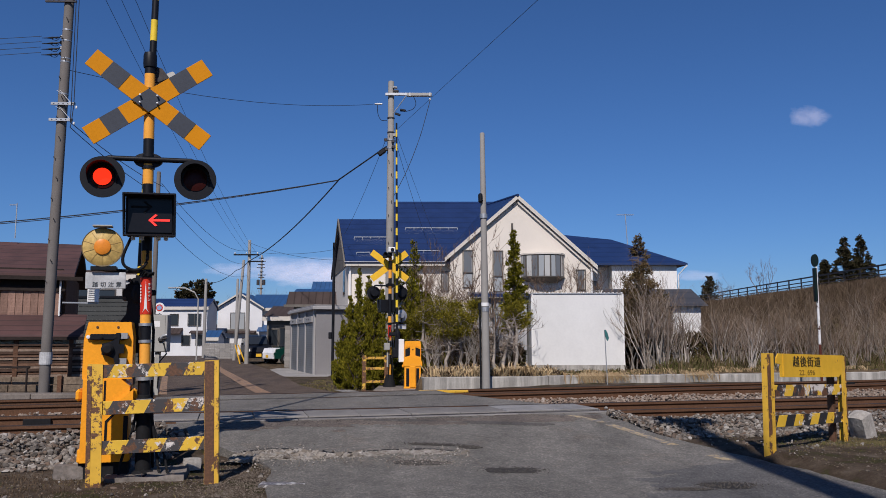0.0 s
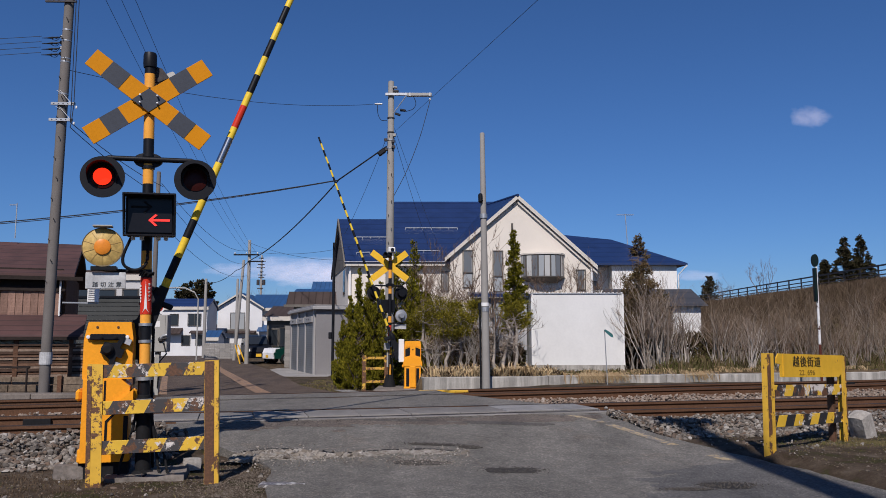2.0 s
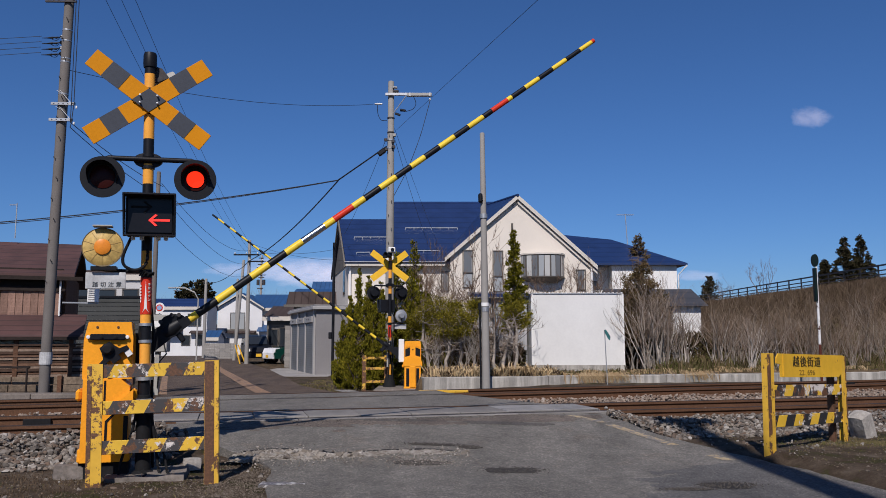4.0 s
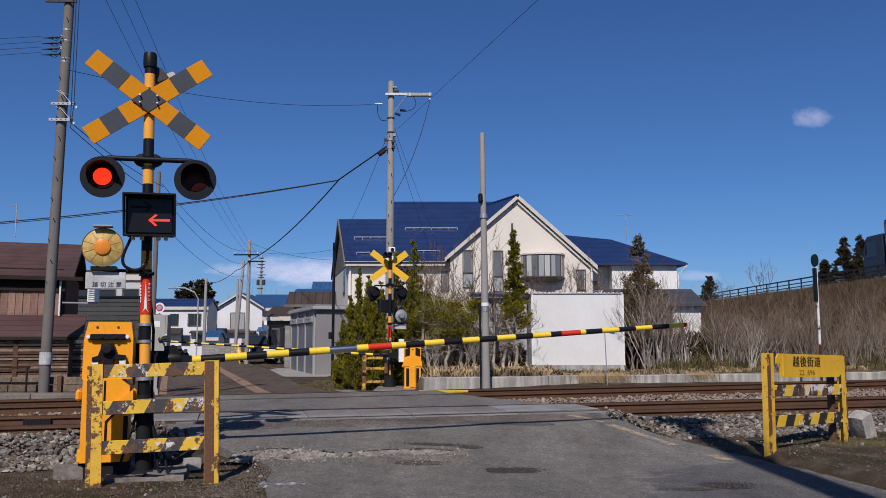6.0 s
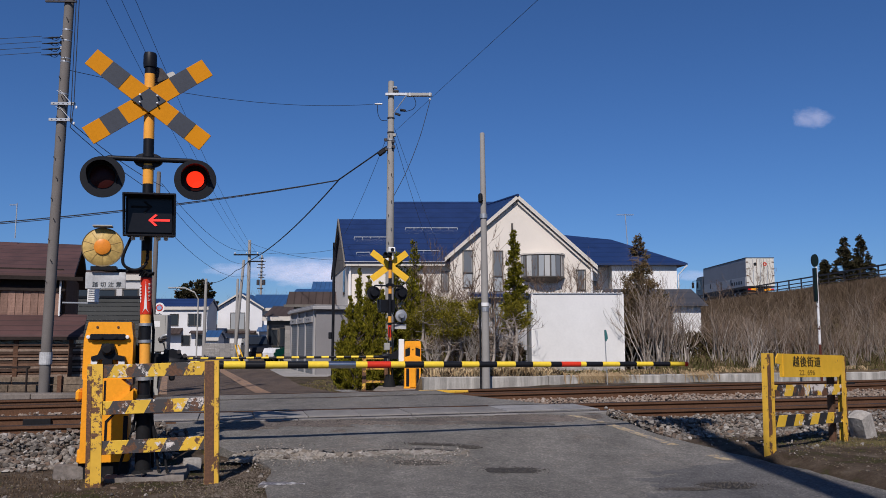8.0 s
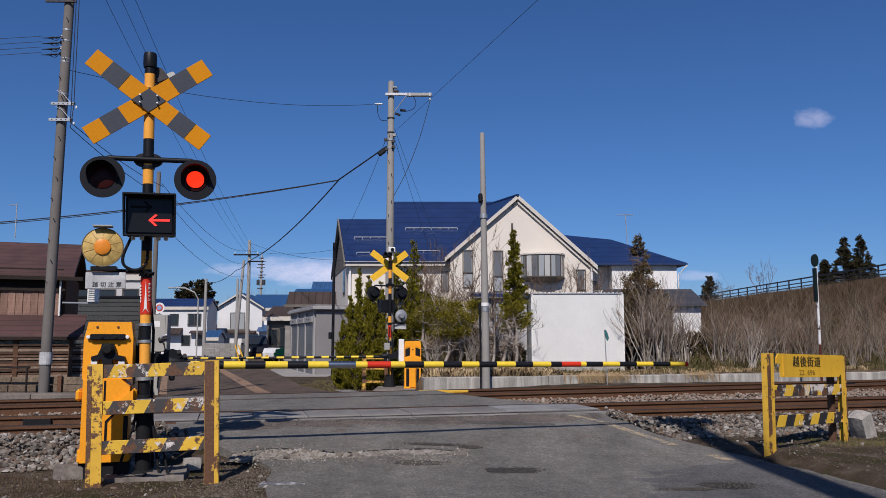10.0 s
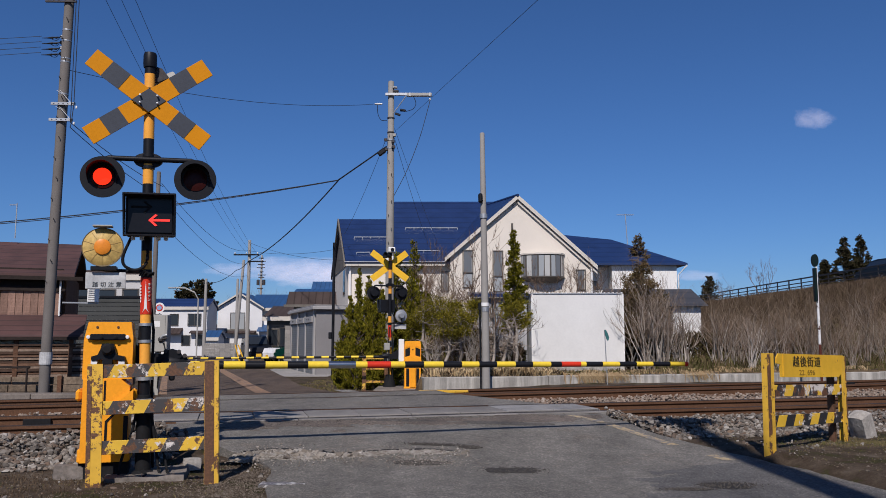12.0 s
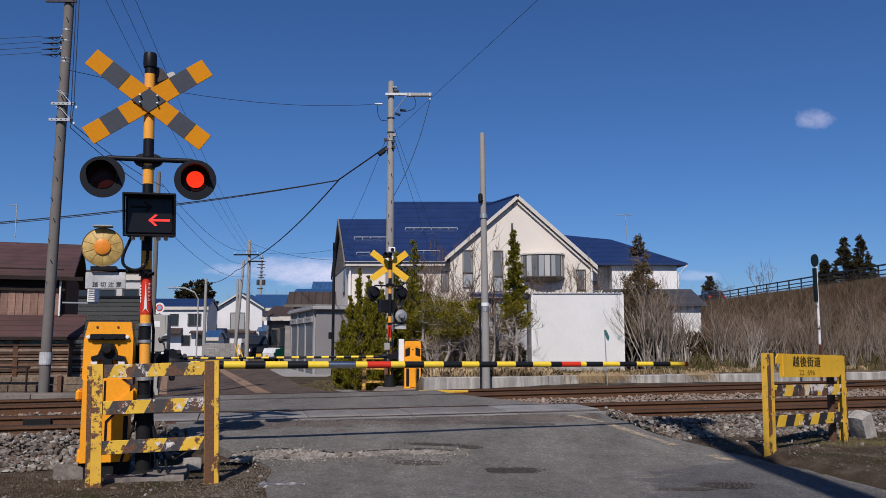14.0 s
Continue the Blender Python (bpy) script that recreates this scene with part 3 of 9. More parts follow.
def ragged(name, xs, ys, step, keep, height, material, label, category):
    """A thin crust on the road with a ragged outline, standing on short sides."""
    nx, ny = int((xs[1] - xs[0]) / step), int((ys[1] - ys[0]) / step)
    at, verts, faces = {}, [], []

    def vert(i, j):
        if (i, j) not in at:
            x, y = xs[0] + i * step, ys[0] + j * step
            at[i, j] = len(verts)
            verts.append((x, y, road_top(x, y) + height(x, y)))
        return at[i, j]

    def low(i, j):
        if (i, j, 0) not in at:
            x, y = xs[0] + i * step, ys[0] + j * step
            at[i, j, 0] = len(verts)
            verts.append((x, y, road_z(x, y) - 0.02))
        return at[i, j, 0]

    cells = {(i, j) for i in range(nx) for j in range(ny) if keep(xs[0] + (i + 0.5) * step, ys[0] + (j + 0.5) * step)}
    for i, j in sorted(cells):
        faces.append((vert(i, j), vert(i + 1, j), vert(i + 1, j + 1), vert(i, j + 1)))
        for di, dj, a, b in ((0, -1, (i, j), (i + 1, j)), (1, 0, (i + 1, j), (i + 1, j + 1)), (0, 1, (i + 1, j + 1), (i, j + 1)), (-1, 0, (i, j + 1), (i, j))):
            if (i + di, j + dj) not in cells:
                faces.append((vert(*b), vert(*a), low(*a), low(*b)))
    return tagged(new(name, raw(name, verts, faces, material)), label, category, kind="structure")


def build_details_on_road():
    rng = random.Random(11)
    # broken edge of an old concrete slab across the carriageway
    mid = [(-1.85, 7.28), (-1.5, 7.38), (-1.15, 7.37), (-1.0, 7.38), (-0.9, 7.42), (-0.5, 7.57), (-0.1, 7.62), (0.12, 7.63)]
    half = [(-1.85, 0.12), (-1.6, 0.19), (-1.3, 0.16), (-1.12, 0.11), (-1.04, 0.0), (-0.95, 0.02), (-0.85, 0.055), (-0.45, 0.06), (-0.2, 0.09), (0.02, 0.05), (0.14, -0.05)]

    def rough(x, y, k):
        return noise.noise((x * 4 * k, y * 7 * k, 2)) + 0.6 * noise.noise((x * 13 * k, y * 19 * k, 5))

    ragged("broken_concrete", (-1.9, 0.2), (7.0, 7.85), 0.014, lambda x, y: lerp_table(half, x) - abs(y - lerp_table(mid, x)) + 0.075 * rough(x, y, 1) > 0, lambda x, y: 0.004 + 0.013 * max(0, rough(x, y, 2.2)), M_SLAB_BROKEN, "crumbled pale concrete slab edge in the asphalt", "concrete")
    # raised black strip: the crack's shade is put into its colour
    ragged("crack_shade", (-1.85, 0.1), (7.1, 7.9), 0.011, lambda x, y: abs(y - lerp_table(mid, x) - max(0.02, lerp_table(half, x)) - 0.03 - 0.035 * noise.noise((x * 5, 1, 1))) < 0.012 + 0.014 * noise.noise((x * 7, 3, 1)) + (0.035 if -1.12 < x < -0.93 else 0), lambda x, y: 0.0075, M_RUBBER, "black strip standing in for a crack's shade along the broken slab", "crack")
    crumbs = []
    for _ in range(1300):
        x = rng.uniform(-1.9, 0.25)
        y = lerp_table(mid, x) + rng.gauss(-0.02, 0.09 + 0.5 * max(0.0, lerp_table(half, x)))
        crumbs.append((x, y, road_z(x, y) + 0.004, rng.uniform(0.003, 0.011) * (1.7 if rng.random() < 0.06 else 1)))
    for _ in range(80):
        x = rng.uniform(-1.85, -0.75)
        y = lerp_table(mid, x) + rng.uniform(-1, 1) * max(0.03, lerp_table(half, x))
        crumbs.append((x, y, road_z(x, y) - 0.006, rng.uniform(0.02, 0.048)))
    for _ in range(600):
        x, y = rng.gauss(-0.15, 0.2), rng.gauss(7.25, 0.1)
        crumbs.append((x, y, road_z(x, y) + 0.002, rng.uniform(0.002, 0.009)))
    gravel = []
    for _ in range(4200):
        y = rng.uniform(5.7, 7.3)
        x = rng.gauss(-1.72, 0.24) + 0.16 * (7.2 - y)
        if x < lerp_table(LEFT, y) + 0.12:
            gravel.append((x, y, ground_z(x, y) + 0.002, rng.uniform(0.003, 0.0085)))
    for _ in range(5200):
        x, y = (rng.uniform(-4.6, -1.7), rng.uniform(5.5, 7.3)) if rng.random() < 0.6 else (rng.uniform(3.0, 6), rng.uniform(6.0, 8.6))
        if not lerp_table(LEFT, y) - 0.02 < x < lerp_table(RIGHT, y) + 0.02:
            gravel.append((x, y, ground_z(x, y), rng.uniform(0.0025, 0.008) * (2.2 if rng.random() < 0.02 else 1)))
    stones("fine_gravel", gravel, M_GRAVEL, "fine earthy gravel trodden into the verge")
    stones("crumbled_concrete", crumbs, M_CRUMBS, "pale crumbs of broken concrete on the road")
    ragged("worn_paint", (-1.42, -1.0), (6.15, 6.5), 0.012, lambda x, y: 0.055 - abs(y - 6.31 - 0.05 * noise.noise((x * 4, 2, 2))) + 0.06 * rough(x, y, 1) - 0.05 * smooth((x + 1.25) / 0.25) > 0, lambda x, y: 0.0045, M_WHITE_OLD, "worn scrap of white road paint", "road marking")
    # darker, bluer surfacing by the road's side; the view's corner falloff is partly in its colour
    ragged("dark_surfacing", (0.9, 3.6), (4.6, 7.75), 0.03, lambda x, y: x - 1.55 - 0.22 * (y - 6) - 2.2 * max(0, y - 6.9) + 0.5 * noise.noise((x * 1.1, y * 0.9, 3)) + 0.35 * rough(x, y, 0.5) > 0 and x < lerp_table(RIGHT, y) - 0.1 + 0.08 * rough(x, y, 0.6), lambda x, y: 0.0022, M_ASPHALT_DARK, "darker bluish asphalt along the road's side, corner falloff in its colour", "asphalt")
    # flat worn patches with loose grit round them; the hollows' shade is put into their colour
    grit = []
    for cx, cy, rx, ry in ((0.6, 6.93, 0.24, 0.13), (2.2, 6.24, 0.22, 0.12), (1.83, 6.08, 0.16, 0.04), (-0.2, 7.2, 0.2, 0.09), (-0.1, 7.93, 0.24, 0.05), (0.25, 7.86, 0.1, 0.05), (0.75, 9.0, 0.5, 0.09), (-0.6, 9.05, 0.5, 0.07)):
        hole = cy < 8
        ragged("road_patch", (cx - rx * 1.6, cx + rx * 1.6), (cy - ry * 1.8, cy + ry * 1.8), 0.013, lambda x, y: 1 - ((x - cx) / rx) ** 2 - ((y - cy) / ry) ** 2 + 0.9 * rough(x, y, 1.0) > 0, lambda x, y: 0.0042, M_PATCH if hole else M_STAIN, "dark worn patch standing in for a hollow, shade in its colour" if hole else "dark oily stain on the asphalt", "road patch")
        for _ in range(420 if hole else 60):
            a, q = rng.uniform(0, math.tau), rng.gauss(0.85, 0.3)
            gx, gy = cx + rx * q * math.cos(a), cy + ry * q * math.sin(a)
            grit.append((gx, gy, road_z(gx, gy) + 0.004, rng.uniform(0.0025, 0.007)))
    for _ in range(700):
        gx, gy = rng.gauss(-0.3, 1.0), 0
        gy = N0 + NS * gx - 0.85 + rng.gauss(0, 0.1)
        if lerp_table(LEFT, gy) + 0.1 < gx < lerp_table(RIGHT, gy) - 0.1:
            grit.append((gx, gy, road_z(gx, gy) + 0.002, rng.uniform(0.003, 0.009)))
    stones("road_grit", grit, M_GRIT, "dark loose grit on the worn road")
    # rust-brown dirt spread before the nearest rail
    ragged("dirt_film", (-2.4, 1.9), (8.3, 9.9), 0.022, lambda x, y: 0.30 - abs(y - N0 - NS * x + 0.98) + 0.38 * (noise.noise((x * 1.4, y * 5, 8)) + 0.6 * noise.noise((x * 6, y * 15, 4))) > 0.1, lambda x, y: 0.003, M_ASPHALT_RED, "rust-brown dirt ground into the asphalt before the rail", "dirt")
    # painted lines on the far street
    for pts, wdt, mat, lab in (([(-4.75, 21.2), (-7.6, 29.5), (-10.9, 39), (-14.2, 49)], 0.42, M_STRIP_OLD, "faded ochre centre strip of the street"), ([(-7.2, 20.6), (-9.4, 27), (-12.8, 37)], 0.22, M_STRIP_OLD, "worn ochre edge line of the street"), ([(-2.35, 21.2), (-2.85, 22.6)], 0.5, M_WHITE_OLD, "worn scrap of white road paint")):
        bm = bmesh.new()
        prev = None
        for i in range(40):
            s = i / 39 * (len(pts) - 1)
            j = min(int(s), len(pts) - 2)
            p = Vector(pts[j]).lerp(Vector(pts[j + 1]), s - j)
            a, b = bm.verts.new((p.x - wdt / 2, p.y, road_z(p.x, p.y) + 0.012)), bm.verts.new((p.x + wdt / 2, p.y, road_z(p.x, p.y) + 0.012))
            if prev:
                bm.faces.new((prev[0], prev[1], b, a))
            prev = (a, b)
        mesh_thing("road_marking", bm, mat, lab, "road marking", kind="structure")
    # ochre line along the road's side before the crossing
    for x0, y0, x1, y1 in ((2.44, 8.2, 1.97, 9.1), (1.93, 9.2, 1.62, 9.65), (2.76, 7.5, 2.66, 7.78)):
        bm = bmesh.new()
        prev = None
        for i in range(25):
            x, y = x0 + (x1 - x0) * i / 24, y0 + (y1 - y0) * i / 24
            q = [bm.verts.new((x + d, y, road_top(x + d, y) + 0.0035)) for d in (-0.16, -0.03)]
            if prev:
                bm.faces.new((prev[0], prev[1], q[1], q[0]))
            prev = q
        mesh_thing("road_marking", bm, M_LINE_OLD, "worn ochre line painted along the road edge", "road marking", kind="structure")
    for x, y, ln, rz in ((-0.42, 13.95, 0.5, 14), (0.0, 13.86, 0.46, 18)):
        mesh_thing("edge_bar", B(0, ln, -0.03, 0.03, 0.2, 0.242, 0.006), M_FENCE, "yellow painted bar at the end of the crossing deck", "bar", pose(x, y, 0, 0, 0, rz), "bars at the deck's end")


M_ASPHALT_RED = asphalt("stained_asphalt", (0.15, 0.125, 0.103), 0.4)
M_EDGE = plain("stained_edge", (0.19, 0.165, 0.14), 0.95, 0, 25, 0.2, 1.2, 0.4, 0.4, 0.01)
M_CRUMBS = islands("concrete_crumbs", [(0.17, 0.145, 0.115), (0.34, 0.31, 0.265), (0.24, 0.21, 0.17), (0.13, 0.11, 0.09), (0.44, 0.41, 0.36)])
M_GRAVEL = islands("earthy_gravel", [(0.085, 0.066, 0.047), (0.16, 0.13, 0.098), (0.115, 0.091, 0.066), (0.22, 0.188, 0.15), (0.135, 0.11, 0.084)])
# worn asphalt, darkened further for the shade inside a hollow
M_PATCH = asphalt("dark_patch", (0.05, 0.046, 0.042), 0.5)
M_STAIN = asphalt("oil_stain", (0.105, 0.096, 0.085), 0.5)
# bluish tone, with some of the view's corner darkening put into it
M_ASPHALT_DARK = asphalt("bluish_asphalt", (0.128, 0.122, 0.115), 0.35)
M_GRIT = islands("road_grit_stones", [(0.05, 0.045, 0.04), (0.08, 0.072, 0.065), (0.13, 0.118, 0.1), (0.06, 0.053, 0.048)])
M_LINE_OLD = worn_paint("old_ochre_line", (0.40, 0.31, 0.17), (0.15, 0.14, 0.125), 0.5, 18, rough=0.9)
M_STRIP_OLD = worn_paint("old_orange_strip", (0.30, 0.185, 0.10), (0.13, 0.092, 0.07), 0.42, 7, rough=0.9)
M_WHITE_OLD = worn_paint("old_white_line", (0.5, 0.48, 0.45), (0.1, 0.09, 0.085), 0.55, 10)


def build_retaining_wall():
    w = base("retaining_wall", "low weathered concrete retaining wall beside the track", "wall", pose(-0.45, wall_y(-0.45), 0, 0, 0, math.degrees(math.atan(0.178))), kind="structure")
    for i in range(10):
        n = 3.0
        top = 0.24 + 0.013 * i
        part("wall_panel", B(i * n + 0.003, (i + 1) * n - 0.003, -0.0, 0.36, -0.35, top, 0.012), M_WALLCONC, w)
    # low kerb and concrete edge on the other side of the street
    k = base("concrete_edge", "grey concrete edge and step below the old timber building", "wall", pose(0, 0, 0), kind="structure")
    for i in range(5):
        x0 = -13 + i * 1.4
        part("edge_slab", B(x0, x0 + 1.39, 14.4, 14.75, -0.3, 0.15, 0.012), M_EDGE, k)
    bf = base("low_plank_wall", "low wall of weathered grey planks below the timber building", "fence", pose(-13, 15.2, 0))
    for j, (z0, z1) in enumerate(((-0.1, 0.12), (0.13, 0.255), (0.265, 0.41))):
        for i in range(3):
            part("plank", B(i * 2.35 + 0.05 * j, i * 2.35 + 2.33 + 0.05 * j, 0.012 * j, 0.05 + 0.01 * i, z0, z1, 0.006), M_PLANK_GREY, bf)
    for i in range(6):
        part("stake", B(0.3 + i * 1.35, 0.38 + i * 1.35, -0.05, -0.002, -0.2, 0.44), M_WOOD_OLD, bf)


# ---- crossing equipment ----
YAW = 17.0        # the equipment stands square to the tracks


def blade(parent, ang, y, name="crossbuck_blade"):
    at = pose(0, y, 3.175, 0, -ang, 0)
    b = part(name, B(-0.585, 0.585, -0.006, 0.006, -0.083, 0.083, 0.002), M_SIGNYEL, parent, "yellow crossbuck blade with dark bands", at)
    for s in (-1, 1):
        x0, x1 = sorted((s * 0.25, s * 0.425))
        part("dark_band", B(x0, x1, -0.009, -0.0065, -0.083, 0.083), M_SIGNDARK, b)
    return b


def lamp(parent, x, z):
    """Round black backboard with a hood and a red lens that lights up."""
    to_front = Matrix.Translation((x, -0.17, z)) @ pose(0, 0, 0, 90, 0, 0)
    body = part("lamp", L([(0, -0.12), (0.09, -0.12), (0.11, -0.02), (0.174, -0.012), (0.174, 0.0), (0.112, 0.0), (0.112, -0.006), (0, -0.006)], 36), M_BLACK, parent, "black round flasher lamp", to_front, True)
    # hood: open below
    bm = bmesh.new()
    n = 20
    rows = []
    for i in range(n + 1):
        a = radians(-25 + 230 * i / n)
        k = 0.13 * smooth(math.sin(math.pi * i / n) * 1.4) + 0.01
        rows.append([bm.verts.new((r * math.cos(a), r * math.sin(a), zz)) for r, zz in ((0.117, 0.0), (0.121, 0.0), (0.118, k), (0.114, k))])
    for p, q in zip(rows, rows[1:]):
        for j in range(4):
            bm.faces.new((p[j], p[(j + 1) % 4], q[(j + 1) % 4], q[j]))
    part("hood", bm, M_BLACK, body, "", None, True)
    part("lens", L([(0, 0.012), (0.06, 0.009), (0.098, 0.0), (0.098, -0.02), (0, -0.02)], 32), M_LENS_OFF, body, "dark red glass lens", None, True)
    return body


def banded_post(parent, bands, r=0.0445, top=3.62):
    for z0, z1, mat in bands:
        part("post_band", L([(0, z0), (r, z0), (r, z1), (0, z1)], 20), mat, parent, "", None, True)


def rounded(pts, n=5):
    """A smooth line through the points."""
    p = [Vector(q) for q in pts]
    p = [p[0] * 2 - p[1]] + p + [p[-1] * 2 - p[-2]]
    out = []
    for a, b, c, d in zip(p, p[1:], p[2:], p[3:]):
        for i in range(n):
            t = i / n
            out.append(0.5 * (2 * b + (c - a) * t + (2 * a - 5 * b + 4 * c - d) * t * t + (3 * b - a - 3 * c + d) * t ** 3))
    return out + [p[-2]]


def arrow_shape(bm, cx, cz, ln, hw, flip):
    s = -1 if flip else 1
    y = -0.265
    box(bm, cx - ln / 2, cx + ln / 2, y - 0.003, y + 0.003, cz - 0.009, cz + 0.009)
    tip = cx + s * ln / 2
    for k in (-1, 1):
        prism(bm, [(tip + s * 0.004, cz), (tip - s * 0.02, cz), (tip - s * 0.068, cz + k * hw * 0.86), (tip - s * 0.05, cz + k * hw)], y - 0.0035, y + 0.0035, "y")
    return bm


def build_signal(at, label, scale=1.0, lit=True):
    s = base("crossing_signal", label, "crossing signal", at)
    s.scale = (scale,) * 3
    A, K = M_AMBER, M_BLACK
    banded_post(s, [(0.4, 0.55, A), (0.55, 0.66, A), (0.66, 0.9, K), (0.9, 1.10, A), (1.10, 1.255, K), (1.255, 1.335, A), (1.335, 1.645, M_RED), (1.645, 1.715, K), (1.715, 1.875, A), (1.875, 2.02, K), (2.02, 2.455, K), (2.455, 2.63, A), (2.63, 2.85, K), (2.85, 3.065, A), (3.065, 3.30, K), (3.30, 3.43, A), (3.43, 3.58, K)])
    part("post_base", L([(0, 0), (0.095, 0), (0.095, 0.03), (0.062, 0.05), (0.058, 0.60), (0.052, 0.66), (0.044, 0.665), (0, 0.665)] if lit else [(0, 0), (0.2, 0), (0.2, 0.04), (0.17, 0.06), (0.1, 0.36), (0.09, 0.4), (0, 0.4)], 20), M_RUBBER, s, "black rubber foot", None, True)
    part("top_cap", L([(0, 3.49), (0.054, 3.49), (0.058, 3.52), (0.056, 3.6), (0.05, 3.62), (0, 3.62)], 20), M_BLACK, s, "black cap", None, True)
    for z in (1.11, 1.25, 1.68, 2.70, 2.60):
        part("clamp", L([(0.045, z - 0.012), (0.054, z - 0.012), (0.054, z + 0.012), (0.045, z + 0.012)], 20), M_GALV if z in (1.11, 1.25) else M_BLACK, s, "", None, True)
    if lit:
        for z in (0.62, 0.80):
            part("clamp", L([(0.045, z - 0.014), (0.066, z - 0.014), (0.066, z + 0.014), (0.045, z + 0.014)], 20), M_GALV, s, "bright clamp ring", None, True)
        for sx, bend in ((-1, 0.16), (1, 0.11), (1, 0.17)):
            leg = [(sx * 0.05, -0.04, 0.62), (sx * 0.075, -0.05, 0.42), (sx * bend, -0.06, 0.16), (sx * (bend + 0.03), -0.09, 0.02), (sx * (bend + 0.12), -0.12, 0.015)]
            part("cable", T(rounded(leg), 0.011, 6), M_RUBBER, s, "black cable running into the ground", None, True)
        part("cable", T(rounded([(0.0, -0.06, 0.05), (0.03, -0.15, 0.03), (0.02, -0.24, 0.02), (0.05, -0.26, 0.0)]), 0.016, 6), M_RUBBER, s, "black cable on the ground", None, True)
    blade(s, -37, -0.075)
    blade(s, 35, -0.06)
    if not lit:
        for ang, y in ((-37, -0.068), (35, -0.05)):
            part("blade_back", B(-0.585, 0.585, 0.0, 0.005, -0.083, 0.083, 0.001), M_BACKYEL, s, "yellow back of the crossbuck, sunlit tone in its colour", pose(0, y, 3.175, 0, -ang, 0))
        part("white_camera", B(-0.09, 0.09, 0.04, 0.18, 3.5, 3.64, 0.02), M_WHITE, s, "small white camera housing")
        part("camera_lens", L([(0, 0), (0.045, 0), (0.045, 0.02), (0, 0.02)], 16, pose(0, 0.18, 3.57, -90, 0, 0)), M_BLACK, s, "black lens")
        part("grey_box", B(0.03, 0.17, 0.05, 0.14, 1.02, 1.2, 0.01), M_GREY, s, "pale grey junction box")
        part("conduit", T([(0.06, 0.07, 0.95), (0.06, 0.07, 0.6)], 0.035, 10), M_GREY, s, "grey conduit")
    bolts = part("centre_plate", prism(bmesh.new(), [(-0.139, 3.172), (0.0, 3.071), (0.139, 3.178), (0.0, 3.279)], -0.0875, -0.0845, "y"), M_SIGNDARK, s, "dark lozenge where the blades cross")
    for x, z in ((-0.07, 0.035), (0.07, 0.035), (-0.07, -0.03), (0.07, -0.03)):
        part("bolt", L([(0, 0.0), (0.0085, 0.0), (0.0085, 0.03), (0, 0.032)], 8, Matrix.Translation((x, -0.088, 3.175 + z)) @ pose(0, 0, 0, 90, 0, 0)), M_GALV, bolts, "bright bolt")
    # lamp cross arm
    part("cross_arm", T([(-0.32, -0.06, 2.66), (0.36, -0.06, 2.66)], 0.022, 10), M_BLACK, s, "", None, True)
    part("arm_bracket", L([(0.02, -0.02), (0.12, -0.015), (0.12, 0.015), (0.02, 0.02)], 20, pose(0, -0.01, 2.66, 90, 0, 0) @ Matrix.Diagonal((1, 0.55, 1, 1))), M_BLACK, s, "", None, True)
    lamps = []
    for x in (-0.345, 0.39):
        part("lamp_neck", T([(x * 0.9, -0.06, 2.66), (x, -0.06, 2.655), (x, -0.09, 2.60), (x, -0.1, 2.5)], 0.02, 8), M_BLACK, s, "", None, True)
        lamps.append(lamp(s, x, 2.475))
    # direction arrow box with a deep hood
    bx = part("arrow_box", B(-0.155, 0.225, -0.25, -0.06, 1.985, 2.305, 0.008), M_BLACK, s, "black box showing a lit red arrow")
    bm = bmesh.new()
    box(bm, -0.17, 0.24, -0.39, -0.25, 2.298, 2.314, 0.003)
    prism(bm, [(-0.25, 1.985), (-0.25, 2.3), (-0.39, 2.3), (-0.29, 1.985)], -0.17, -0.156, "x")
    prism(bm, [(-0.25, 1.985), (-0.25, 2.3), (-0.39, 2.3), (-0.29, 1.985)], 0.226, 0.24, "x")
    box(bm, -0.17, 0.24, -0.29, -0.25, 1.97, 1.985, 0.003)
    part("hood", bm, M_BLACK, bx)
    part("panel", B(-0.14, 0.21, -0.262, -0.251, 2.0, 2.29, 0.003), M_PANEL_BLACK, bx, "smoked display panel")
    part("arrow", arrow_shape(bmesh.new(), 0.11, 2.105, 0.165, 0.05, True), M_ARROW, bx, "glowing red arrow pointing left")
    part("unlit_arrow", arrow_shape(bmesh.new(), -0.03, 2.215, 0.16, 0.05, False), M_RUBBER, bx, "unlit dark arrow")
    for x in (-0.1, -0.03, 0.1, 0.16):
        part("cable_gland", L([(0, 0), (0.018, 0), (0.018, -0.035), (0, -0.04)], 10, pose(x, -0.17, 1.985)), M_WHITE, bx)
    loop = [(-0.105, -0.17, 1.99), (-0.13, -0.165, 1.93), (-0.165, -0.15, 1.85), (-0.178, -0.14, 1.79), (-0.165, -0.13, 1.74), (-0.11, -0.11, 1.707), (-0.05, -0.1, 1.712), (0.0, -0.085, 1.76), (0.012, -0.065, 1.84), (0.01, -0.05, 1.88)]
    part("cable", T(rounded(loop), 0.013, 8), M_RUBBER, s, "black loop of cable", None, True)
    for k in range(3):
        part("cable", T([(-0.05 + 0.03 * k, -0.06, 1.66), (0.02 * k - 0.02, -0.085, 1.70 - 0.015 * k), (0.06, -0.03, 1.67 + 0.01 * k), (0.05, 0.04, 1.68)], 0.008, 6), M_RUBBER, s, "", None, True)
    # emergency button sticker
    st = part("sticker", L([(0.0455, 1.335), (0.0462, 1.335), (0.0462, 1.645), (0.0455, 1.645)], 20), M_RED, s, "red emergency button sticker with a white arrow", None, True)
